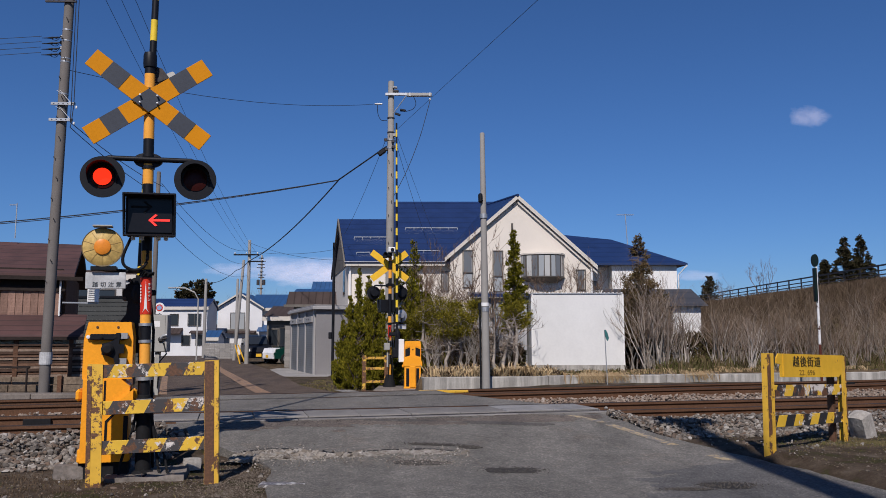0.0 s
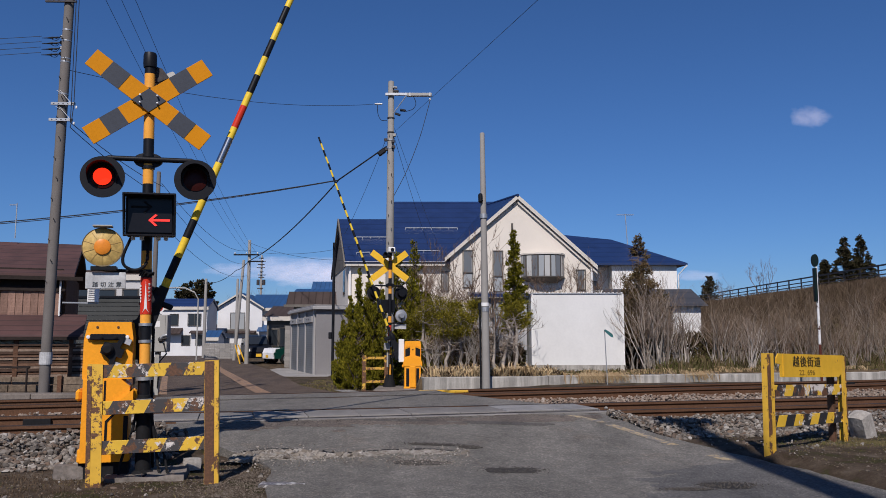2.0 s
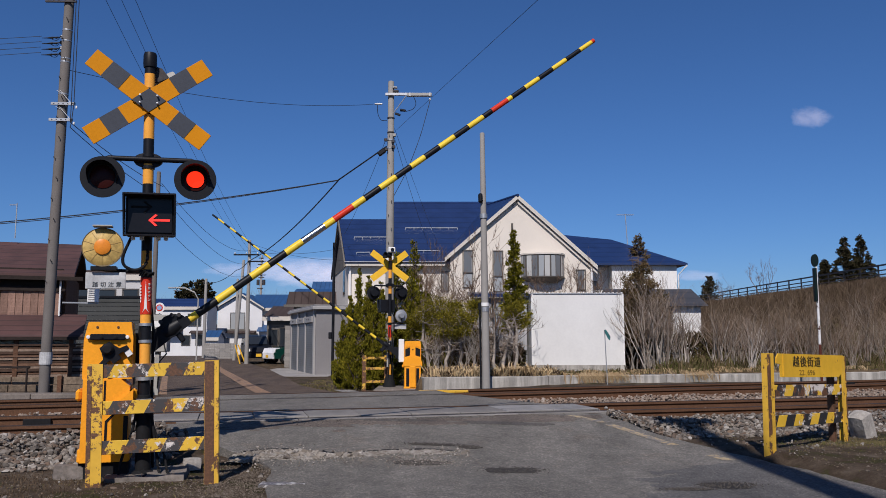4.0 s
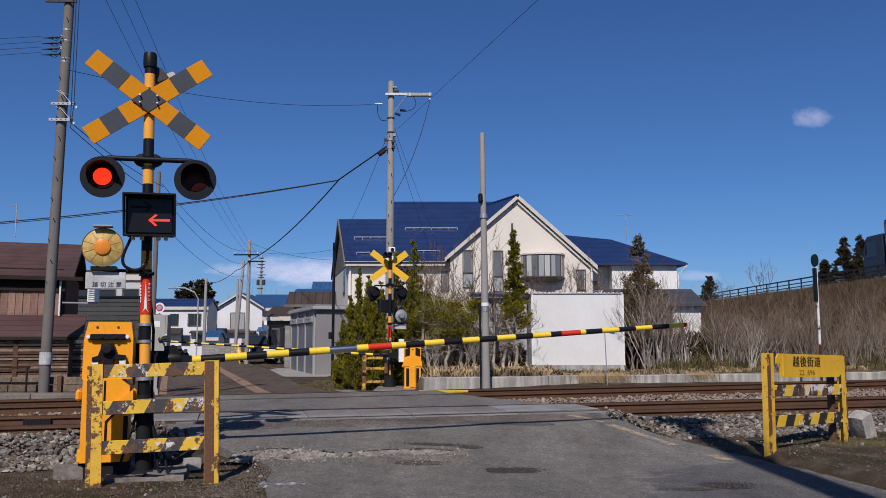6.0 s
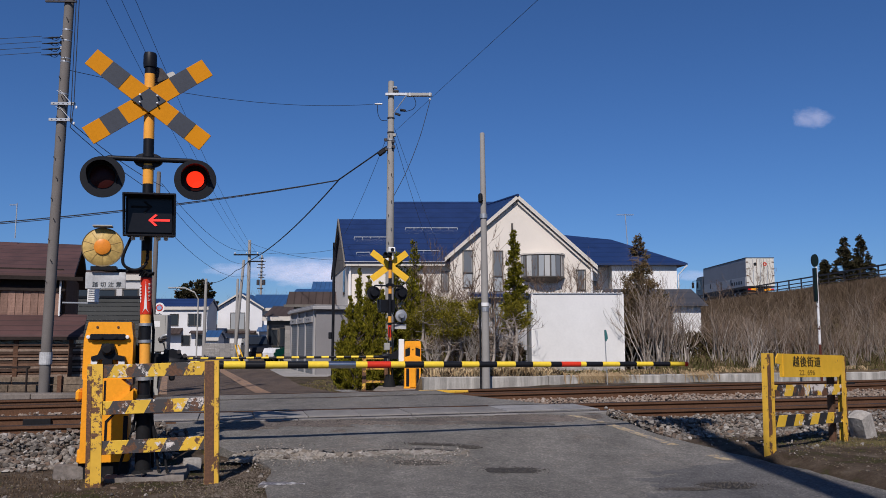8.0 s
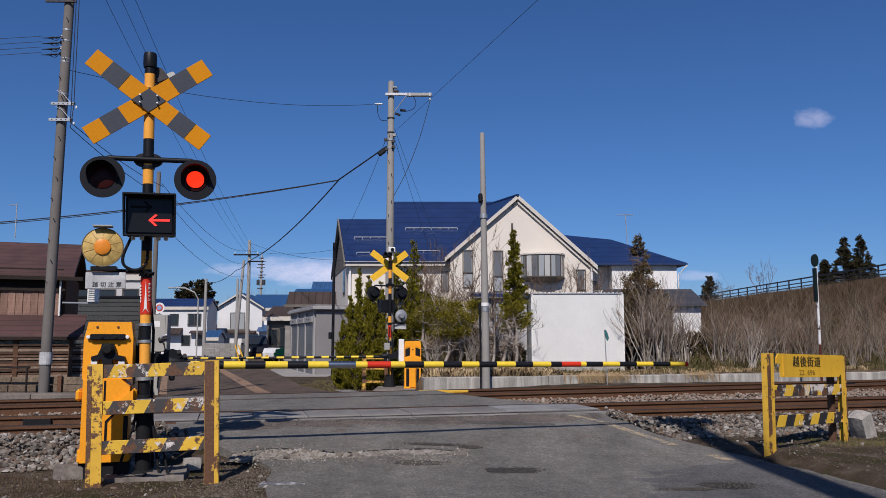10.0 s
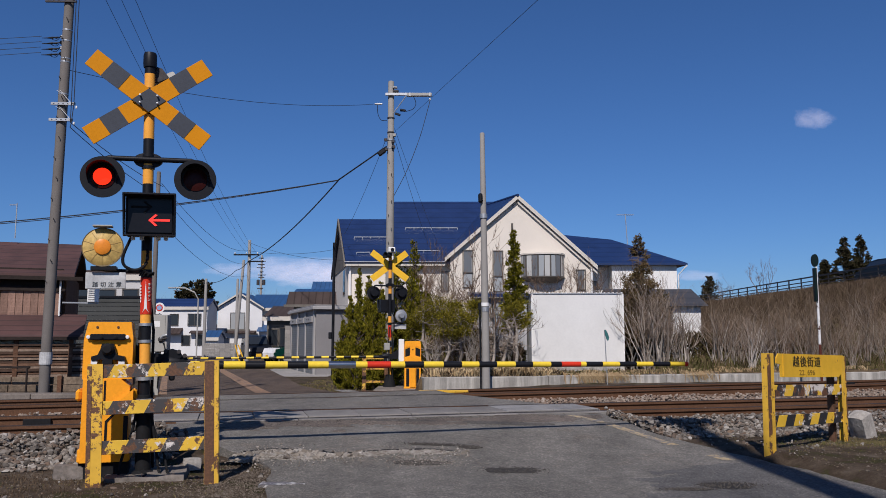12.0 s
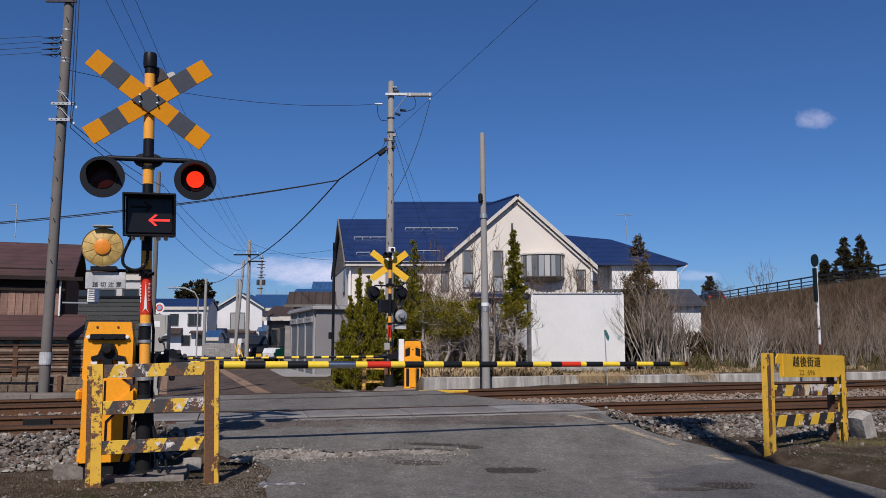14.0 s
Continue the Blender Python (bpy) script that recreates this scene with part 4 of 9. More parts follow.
    part("white_arrow", prism(bmesh.new(), [(-0.028, 1.35), (0.0, 1.385), (0.028, 1.35), (0.012, 1.38), (0.0, 1.62), (-0.012, 1.38)], -0.0485, -0.0465, "y"), M_WHITE, st)
    if lit:
        for i, ch in enumerate("非常ボタン"):
            letters("sticker_letter", ch, 0.026, M_WHITE, st, pose(0.027, -0.041, 1.585 - 0.032 * i, 90, 0, 35), "", 0.001)
        for i in range(6):
            part("text_bar", B(-0.03, -0.022, -0.004, 0.0, -0.009, 0.009, 0, pose(0, 0, 0)), M_WHITE, st, "", pose(-0.014, -0.0425, 1.575 - 0.026 * i, 0, 0, -20))
    # round yellowish bell horn on its bracket, and the warning plate under it
    hx, hz = -0.335, 1.892
    horn = part("horn", L([(0, -0.1), (0.06, -0.1), (0.09, -0.02), (0.155, -0.01), (0.158, 0.005), (0.15, 0.012), (0.055, 0.028), (0, 0.028)], 30, Matrix.Translation((hx, -0.12, hz)) @ pose(0, 0, 0, 90, 0, 0)), M_HORN if lit else M_GALV, s, "round yellowed warning horn with ribs", None, True)
    part("horn_centre", L([(0.066, 0.026), (0.064, 0.038), (0.045, 0.045), (0, 0.048)], 24, Matrix.Translation((hx, -0.12, hz)) @ pose(0, 0, 0, 90, 0, 0)), M_HORN_ORANGE, horn, "orange centre cap", None, True)
    part("horn_rim", L([(0.15, 0.008), (0.162, 0.012), (0.162, -0.01), (0.15, -0.01)], 30, Matrix.Translation((hx, -0.12, hz)) @ pose(0, 0, 0, 90, 0, 0)), M_HORN_EDGE, horn, "", None, True)
    for i in range(10):
        a = i * math.tau / 10 + 0.3
        m = Matrix.Translation((hx, -0.14, hz)) @ pose(0, 0, 0, 0, -math.degrees(a), 0)
        part("rib", prism(bmesh.new(), [(0.06, -0.0095), (0.148, 0.0052), (0.148, 0.012), (0.06, 0.0)], -0.0022, 0.0022, "z"), M_HORN_RIB, horn, "", m)
    part("horn_visor", B(hx - 0.075, hx + 0.075, -0.19, -0.09, hz + 0.165, hz + 0.178, 0.003), M_GREY, s)
    part("horn_bracket", T([(0, 0, 1.70), (-0.2, -0.03, 1.70), (hx, -0.05, 1.71), (hx, -0.06, 1.82)], 0.018, 8), M_BLACK, s, "", None, True)
    part("horn_shoe", B(hx - 0.09, hx + 0.11, -0.13, -0.02, 1.70, 1.735, 0.004), M_BLACK, s)
    plate = part("warning_plate", B(hx - 0.13, hx + 0.18, -0.09, -0.078, 1.55, 1.685, 0.003), M_PLATE, s, "faded grey plate with dark lettering")
    if lit:
        for k, ch in enumerate("踏切注意"):
            letters("lettering", ch, 0.046, M_PLATE_INK, plate, pose(hx - 0.055 + 0.06 * k, -0.092, 1.582, 90, 0, 0), "faded dark lettering")
    # back bell
    part("back_horn", L([(0, 0), (0.04, 0), (0.05, 0.09), (0.062, 0.12), (0.085, 0.165), (0.089, 0.18), (0.083, 0.182), (0.05, 0.11), (0, 0.1)], 24, Matrix.Translation((0.02, 0.075, 3.40)) @ pose(0, 0, 0, 0, 82, 24)), M_GREY if lit else M_BLACK, s, "flared grey horn behind the post", None, True)
    part("horn_hood", prism(bmesh.new(), [(0.03, 3.36), (0.16, 3.42), (0.10, 3.5), (0.03, 3.52)], 0.03, 0.055, "y"), M_RAILDARK, s, "dark bracket sheet")
    for k in (-0.05, 0.06):
        part("side_cable", T([(k * 0.3, 0.05, 1.6), (k, 0.09, 1.2), (k * 0.9, 0.1, 0.7), (k * 1.2, 0.1, 0.05)], 0.012, 6), M_RUBBER, s, "", None, True)
    return s, lamps


def build_machine(at, label):
    """Orange barrier machine; the arm swings about the shaft at its back."""
    m = base("barrier_machine", label, "barrier machine", at)
    w = 0.19
    part("upper_case", prism(bmesh.new(), [(-w, 0.80), (w, 0.80), (w, 1.14), (w - 0.02, 1.27), (-w + 0.03, 1.27), (-w, 1.12)], -0.16, 0.16, "y"), M_ORANGE, m)
    part("front_case", prism(bmesh.new(), [(-w + 0.01, 0.13), (w - 0.01, 0.13), (w - 0.01, 0.74), (w - 0.08, 0.80), (-w + 0.01, 0.80)], -0.175, 0.14, "y"), M_ORANGE, m)
    part("side_flange", B(-w - 0.045, -w + 0.0, -0.15, 0.1, 0.62, 0.72, 0.02), M_ORANGE, m)
    part("side_flange", B(w, w + 0.045, -0.15, 0.1, 0.62, 0.72, 0.02), M_ORANGE, m)
    part("foot_case", B(-w - 0.01, w + 0.01, -0.17, 0.15, 0.13, 0.24, 0.01), M_ORANGE, m)
    part("plinth", B(-0.19, 0.19, -0.14, 0.14, -0.05, 0.131), M_RUBBER, m, "dark base")
    # proud black panels stand in for the shade of openings in the case
    for x0, x1, z0, z1 in ((w - 0.05, w - 0.012, 0.27, 0.50), (-0.02, 0.0, 0.60, 0.79)):
        part("recess_shade", B(x0, x1, -0.178, -0.02, z0, z1, 0.004), M_BLACK, m)
    part("slant_edge", prism(bmesh.new(), [(0.0, 0.25), (0.02, 0.25), (0.02, 0.45), (0.09, 0.53), (0.19, 0.53), (0.19, 0.545), (0.085, 0.545), (0.0, 0.46)], -0.179, -0.15, "y"), M_BLACK, m)
    part("step_plate", prism(bmesh.new(), [(0.0, 0.6), (0.11, 0.63), (0.21, 0.72), (0.21, 0.6), (0.13, 0.56), (0.0, 0.56)], -0.2, -0.16, "y"), M_ORANGE, m)
    # hinge bar and crank on the front
    bar = part("hinge_bar", B(-0.14, 0.13, -0.2, -0.158, 1.12, 1.17, 0.006), M_BLACK, m)
    for x in (-0.155, 0.145):
        part("knob", L([(0, 0), (0.013, 0), (0.015, 0.025), (0, 0.03)], 12, Matrix.Translation((x, -0.165, 1.145)) @ pose(0, 0, 0, 90, 0, 0)), M_WHITE, bar, "pale knob", None, True)
    for x in (-0.055, 0.055):
        part("bolt", L([(0, 0), (0.014, 0), (0.014, 0.018), (0, 0.02)], 10, Matrix.Translation((x, -0.2, 1.145)) @ pose(0, 0, 0, 90, 0, 0)), M_RUBBER, bar)
    for x in (-0.09, 0.07):
        part("rivet", L([(0, 0), (0.012, 0), (0.01, 0.006), (0, 0.007)], 10, Matrix.Translation((x, -0.158, 1.225)) @ pose(0, 0, 0, 90, 0, 0)), M_RAIL, m)
    crank = part("crank_plate", prism(bmesh.new(), [(-0.122, -0.09), (-0.075, -0.09), (-0.072, -0.087), (-0.06, -0.085), (-0.035, -0.085), (-0.035, -0.125), (0.04, -0.125), (0.04, -0.085), (0.065, -0.085), (0.082, -0.087), (0.085, -0.09), (0.134, -0.09), (0.134, -0.06), (0.075, -0.048), (0.055, 0.0), (0.045, 0.045), (0.02, 0.045), (0.02, 0.03), (-0.02, 0.03), (-0.02, 0.045), (-0.045, 0.045), (-0.055, 0.0), (-0.075, -0.048), (-0.122, -0.06)], -0.025, 0.028, "y"), M_BLACK, m, "black crank plate that turns with the arm", Matrix.Translation((0, -0.19, 1.046)))
    part("crank_hub", L([(0, 0), (0.048, 0), (0.048, 0.03), (0.03, 0.05), (0, 0.05)], 18, Matrix.Translation((0, -0.025, 0)) @ pose(0, 0, 0, 90, 0, 0)), M_RUBBER, crank, "", None, True)
    # end faces added at a tilt that glints at the camera, arm down
    for x in (-0.099, 0.11):
        part("steel_end", prism(bmesh.new(), [(-0.034, -0.148), (-0.008, -0.09), (0.02, -0.09), (0.02, -0.148)], x - 0.024, x + 0.024, "x"), M_STEEL, crank, "steel end tilted to glint with the arm down")
    # shaft towards the arm
    part("shaft", T([(0.028, 0.05, 1.046), (0.028, 0.21, 1.046)], 0.05, 14), M_BLACK, m, "", None, True)
    return m, crank


def build_far_machine(at, label):
    """The same kind of machine seen on its plain side: two slots below, two slanted slots above."""
    m = base("barrier_machine", label, "barrier machine", at)
    w = 0.215
    part("upper_case", prism(bmesh.new(), [(-w, 0.72), (w, 0.72), (w, 1.16), (w - 0.02, 1.27), (-w + 0.02, 1.27), (-w, 1.16)], -0.15, 0.16, "y"), M_ORANGE, m)
    part("shoulder", prism(bmesh.new(), [(-w - 0.03, 0.62), (w + 0.03, 0.62), (w + 0.03, 0.72), (w - 0.02, 0.84), (0.08, 0.88), (-0.08, 0.88), (-w + 0.02, 0.84), (-w - 0.03, 0.72)], -0.175, 0.14, "y"), M_ORANGE, m)
    part("lower_case", B(-w, w, -0.165, 0.14, 0.06, 0.62, 0.012), M_ORANGE, m)
    part("front_panel", B(-0.075, 0.075, -0.19, -0.16, 0.08, 0.62, 0.01), M_ORANGE, m)
    part("foot_case", B(-w - 0.01, w + 0.01, -0.17, 0.15, 0.0, 0.08, 0.01), M_ORANGE, m)
    # the slots' shade is given by black panels on the uncut case
    for s in (-1, 1):
        a, b = sorted((s * 0.09, s * 0.17))
        part("slot_shade", B(a, b, -0.168, -0.1, 0.1, 0.57, 0.004), M_BLACK, m)
        part("slot_shade", prism(bmesh.new(), [(s * 0.07, 0.90), (s * 0.195, 0.86), (s * 0.195, 1.06), (s * 0.07, 1.11)], -0.155, -0.1, "y"), M_BLACK, m)
        part("chamfer_edge", prism(bmesh.new(), [(s * 0.07, 1.14), (s * 0.2, 1.09), (s * 0.2, 1.11), (s * 0.07, 1.16)], -0.165, -0.14, "y"), M_ORANGE, m)
    part("emblem", L([(0, 0), (0.02, 0), (0.02, 0.006), (0, 0.006)], 8, Matrix.Translation((0, -0.15, 1.05)) @ pose(0, 0, 0, 90, 0, 0)), M_RAIL, m)
    part("side_flange", B(-w - 0.06, -w, -0.1, 0.1, 0.58, 0.66, 0.02), M_ORANGE, m)
    part("shaft", T([(-0.25, 0.1, 1.007), (-0.25, 0.3, 1.007)], 0.04, 14), M_BLACK, m, "", None, True)
    return m


def build_arm(machine, pivot, stops, r0, r1, flip):
    """The arm lies along +x of its own space when it is down, below and beside the shaft that turns it."""
    s = -1 if flip else 1
    end = stops[-1][0]
    a = part("arm", L([(0, -0.06), (0.085, -0.06), (0.085, 0.06), (0, 0.06)], 20, pose(0, 0, 0, 90, 0, 0)), M_BLACK, machine, "striped barrier arm", Matrix.Translation(pivot), True)
    off = Matrix.Translation((s * 0.12, 0, -0.171 if not flip else -0.146))
    part("link", prism(bmesh.new(), [(s * -0.08, 0.07), (s * 0.09, 0.06), (s * 0.3, -0.08), (s * 0.3, -0.2), (s * -0.05, -0.22), (s * -0.1, -0.05)], -0.04, 0.04, "y"), M_BLACK, a, "black link plate")
    part("holder", prism(bmesh.new(), [(s * -0.12, -0.07), (s * 0.34, -0.045), (s * 0.5, -0.04), (s * 0.5, 0.04), (s * 0.3, 0.07), (s * -0.12, 0.09)], -0.045, 0.045, "y"), M_BLACK, a, "black arm holder", off)
    if flip:
        part("counterweight", B(0.06, 0.3, -0.06, 0.06, -0.12, 0.10, 0.02), M_BLACK, a, "", off)
        part("hanging_weight", B(-0.38, -0.28, -0.05, 0.05, -0.2, 0.0, 0.015), M_BLACK, a, "", off)
    else:
        part("lever", prism(bmesh.new(), [(-0.12, 0.05), (0.46, 0.03), (0.48, 0.05), (0.46, 0.085), (-0.1, 0.125)], -0.03, 0.03, "y"), M_BLACK, a, "black lever along the arm", off)
        part("spring_box", prism(bmesh.new(), [(0.26, 0.07), (0.41, 0.06), (0.43, 0.085), (0.41, 0.125), (0.34, 0.145), (0.28, 0.13)], -0.05, 0.05, "y"), M_BLACK, a, "black spring box on the arm", off)
        part("hanging_weight", B(0.325, 0.375, -0.03, 0.03, -0.135, -0.03, 0.012), M_BLACK, a, "", off)
        for x, z in ((0.29, 0.125), (0.4, 0.12), (0.45, 0.085)):
            part("bolt", L([(0, -0.065), (0.018, -0.065), (0.018, 0.065), (0, 0.065)], 10, pose(x, 0, z, 90, 0, 0)), M_RAILDARK, a, "", off, True)
    part("arm_clamp", L([(0, -0.08), (0.06, -0.08), (0.075, 0), (0.06, 0.08), (0, 0.08)], 14, pose(s * 0.33, 0, 0.02, 0, 90, 0)), M_BLACK, a, "", off, True)
    lo = 0.4
    for x, mat in stops:
        ra, rb = r0 + (r1 - r0) * lo / end, r0 + (r1 - r0) * x / end
        part("stripe", tube(bmesh.new(), [(s * lo, 0, 0), (s * x, 0, 0)], [ra, rb], 12), mat, a, "", off, True)
        lo = x
    return a


M_HORN_RIB = plain("horn_rib", (0.36, 0.24, 0.08), 0.5, 0, 30, 0.2, 5, 0.2, 0.05)
M_STEEL = plain("glint_steel", (0.34, 0.34, 0.34), 0.6, 0.5, 60, 0.08, 5, 0.1, 0.03)
M_STEEL.node_tree.nodes["Principled BSDF"].inputs["Specular IOR Level"].default_value = 0.5
# brighter than the front's yellow: the sunlit look is set in the colour
M_BACKYEL = plain("sunlit_toned_yellow", (0.80, 0.48, 0.02), 0.5, 0, 40, 0.05, 3, 0.08, 0.03)
M_FENCE_PALE = worn_paint("weathered_yellow", (0.62, 0.36, 0.03), amount=0.42, scale=9)
M_HORN = plain("yellowed_plastic", (0.60, 0.42, 0.13), 0.45, 0, 25, 0.2, 9, 0.5, 0.15)
M_HORN_ORANGE = plain("orange_plastic", (0.72, 0.25, 0.02), 0.35, 0, 30, 0.08, 8, 0.2, 0.05)
M_HORN_EDGE = plain("horn_edge", (0.16, 0.12, 0.06), 0.6, 0, 30, 0.2, 5, 0.2, 0.05)
M_PLATE = plain("faded_plate", (0.50, 0.50, 0.49), 0.6, 0, 30, 0.12, 7, 0.45, 0.05)
M_PLATE_INK = plain("faded_ink", (0.11, 0.115, 0.12), 0.7, 0, 30, 0.2, 8, 0.3, 0)


def build_fence():
    """Low striped guard fence before the machine."""
    f = base("guard_fence", "rusty yellow steel guard fence with slanted black stripes", "fence", pose(-2.68, 6.24, 0.0, 0, -1.6, 11))
    for x, mat in ((0.0, M_FENCE_MID), (0.87, M_FENCE)):
        bm = bmesh.new()
        prism(bm, [(x - 0.055, -0.03), (x + 0.055, -0.03), (x + 0.055, -0.022), (x - 0.045, -0.022), (x - 0.045, 0.06), (x - 0.055, 0.06)] if x < 0.5 else [(x - 0.055, -0.03), (x + 0.055, -0.03), (x + 0.055, 0.06), (x + 0.045, 0.06), (x + 0.045, -0.022), (x - 0.055, -0.022)], -0.12, 0.935, "z")
        part("post", bm, mat, f)
    part("rusty_edge", B(-0.0575, -0.024, -0.0335, -0.0302, -0.1, 0.92), M_FENCE_RUST, f, "rust along the post's edge")
    part("rusty_flange", B(0.817, 0.890, -0.0345, -0.0302, -0.1, 0.93), M_FENCE_BARE, f, "rusted face of the post")
    for i, z in enumerate((0.875, 0.594, 0.292)):
        part("rail", B(0.04, 0.83, -0.018, -0.008, z - 0.052, z + 0.052, 0.002, pose(0, 0, 0)), M_STRIPE, f, "striped rail with peeling paint")
    return f


def build_sign_fence():
    f = base("sign_fence", "yellow steel guard fence carrying a crossing name board", "fence", pose(3.07, 7.6, 0.027, 0, 1.6, 38.2))
    f.scale = (1.04,) * 3
    for x, s, top in ((-0.002, 1, 0.93), (1.368, -1, 0.925)):
        # angle-iron post: broad front, return flange at its outer side
        prof = [(-0.036, -0.045), (0.036, -0.045), (0.036, -0.037), (-0.028, -0.037), (-0.028, 0.035), (-0.036, 0.035)]
        post = part("post", prism(bmesh.new(), [(x + s * u, w) for u, w in prof], -0.15, top, "z"), M_FENCE, f)
        part("rusty_edge", B(x - s * 0.036 - 0.004, x - s * 0.036 + 0.014, -0.0475, -0.024, -0.14, top - 0.01), M_FENCE_RUST, post, "rust along the post's edge")
    part("back_post", B(1.295, 1.352, 0.04, 0.1, 0.0, 0.8, 0.005), M_WOOD_OLD, f, "rusty inner post")
    board = part("name_board", prism(bmesh.new(), [(0.10, 0.715), (1.205, 0.715), (1.27, 0.755), (1.30, 0.93), (0.07, 0.93), (0.03, 0.89), (0.03, 0.84), (0.10, 0.83)], -0.075, -0.062, "y"), M_SIGNBOARD, f, "yellow name board with black lettering")
    part("board_fold", prism(bmesh.new(), [(0.135, 0.72), (0.15, 0.72), (0.15, 0.928), (0.135, 0.928)], -0.083, -0.0745, "y"), M_SIGNBOARD, board)
    for k, ch in enumerate("越後街道"):
        letters("lettering", ch, 0.105, M_PLATE_INK2, board, pose(0.375 + 0.134 * k, -0.077, 0.853, 90, 0, 0) @ Matrix.Diagonal((1.2, 1, 1, 1)), "black lettering")
    letters("number", "22  696", 0.068, M_NUMBER_INK, board, pose(0.575, -0.077, 0.757, 90, 0, 0) @ Matrix.Diagonal((1.45, 1, 1, 1)), "faded thin numerals")
    for z in (0.59, 0.315):
        part("rail", B(0.03, 1.34, -0.034, -0.022, z - 0.052, z + 0.052, 0.002), M_STRIPE2 if z > 0.5 else M_STRIPE3, f, "striped rail with badly peeling paint" if z > 0.5 else "black and yellow striped rail")
        for x in (0.06, 1.31):
            part("bolt", L([(0, 0), (0.012, 0), (0.012, 0.01), (0, 0.011)], 8, Matrix.Translation((x, -0.034, z)) @ pose(0, 0, 0, 90, 0, 0)), M_RAIL, f)


M_STRIPE3 = worn_paint("slanted_stripes", (0.72, 0.45, 0.02), amount=0.16, scale=10, white=0.12, stripes=(-28, 0.27, (0.022, 0.021, 0.021)))
M_NUMBER_INK = plain("faded_number_ink", (0.30, 0.19, 0.02), 0.7, 0, 60, 0.3, 12, 0.5, 0)
M_PLATE_INK2 = plain("black_ink", (0.03, 0.028, 0.02), 0.7, 0, 60, 0.3, 12, 0.5, 0)


def rough_block(name, at, size, material, label, category, seed=1, soft=0.28, chip=0.08):
    bm = bmesh.new()
    bmesh.ops.create_cube(bm, size=1.0)
    bmesh.ops.subdivide_edges(bm, edges=bm.edges[:], cuts=5, use_grid_fill=True)
    for v in bm.verts:
        v.co = v.co.lerp(v.co.normalized() * 0.62, soft)
        v.co.x *= size[0]
        v.co.y *= size[1]
        v.co.z *= size[2]
        v.co += Vector(noise.noise_vector(v.co * 5 + Vector((seed, 0, 0)))) * chip * max(size)
    return mesh_thing(name, bm, material, label, category, at, smooth=True)


def utility_pole(at, height, r0, r1, label, name="utility_pole", arms=(), steps=True, bands=(), concrete=None):
    p = base(name, label, "pole", at)
    part("shaft", L([(0, -0.5), (r0, -0.5), (r0 * 0.5 + r1 * 0.5, height / 2), (r1, height - 0.02), (r1 * 0.9, height), (0, height)], 18), concrete or M_CONC_POLE, p, "", None, True)
    if steps:
        i = 0
        z = 2.4
        while z < height - 0.6:
            s = 1 if i % 2 else -1
            part("step_bolt", T([(s * r1 * 0.8, -0.05, z), (s * (r1 + 0.13), -0.06, z), (s * (r1 + 0.13), -0.06, z + 0.02)], 0.009, 6), M_GALV, p)
            z += 0.45
            i += 1
    for z, x0, x1, mat in arms:
        arm = part("cross_arm", B(x0, x1, -r1 - 0.09, -r1 - 0.01, z - 0.04, z + 0.04, 0.004), mat, p)
        n = max(2, int((x1 - x0) / 0.45))
        for k in range(n):
            x = x0 + 0.08 + (x1 - x0 - 0.16) * k / (n - 1)
            part("insulator", L([(0, 0), (0.03, 0.01), (0.045, 0.03), (0.03, 0.05), (0.04, 0.07), (0.02, 0.1), (0, 0.1)], 10, pose(x, -r1 - 0.05, z + 0.04)), M_WHITE, arm, "white insulator", None, True)
    for z in bands:
        part("strap", L([(r1, z - 0.05), (r1 * 1.25 + 0.02, z - 0.05), (r1 * 1.25 + 0.02, z + 0.05), (r1, z + 0.05)], 18), M_GALV, p)
    return p


def wire(pts, r=0.012, sag=0.0, name="overhead_wire", label="thin black overhead wire"):
    out = []
    for (a, b) in zip(pts, pts[1:]):
        a, b = Vector(a), Vector(b)
        for k in range(13):
            t = k / 12
            p = a.lerp(b, t)
            p.z -= sag * 4 * t * (1 - t)
            if not out or (out[-1] - p).length > 1e-4:
                out.append(p)
    return mesh_thing(name, T(out, r * 0.72, 5), M_WIRE, label, "wire", group="overhead wires")


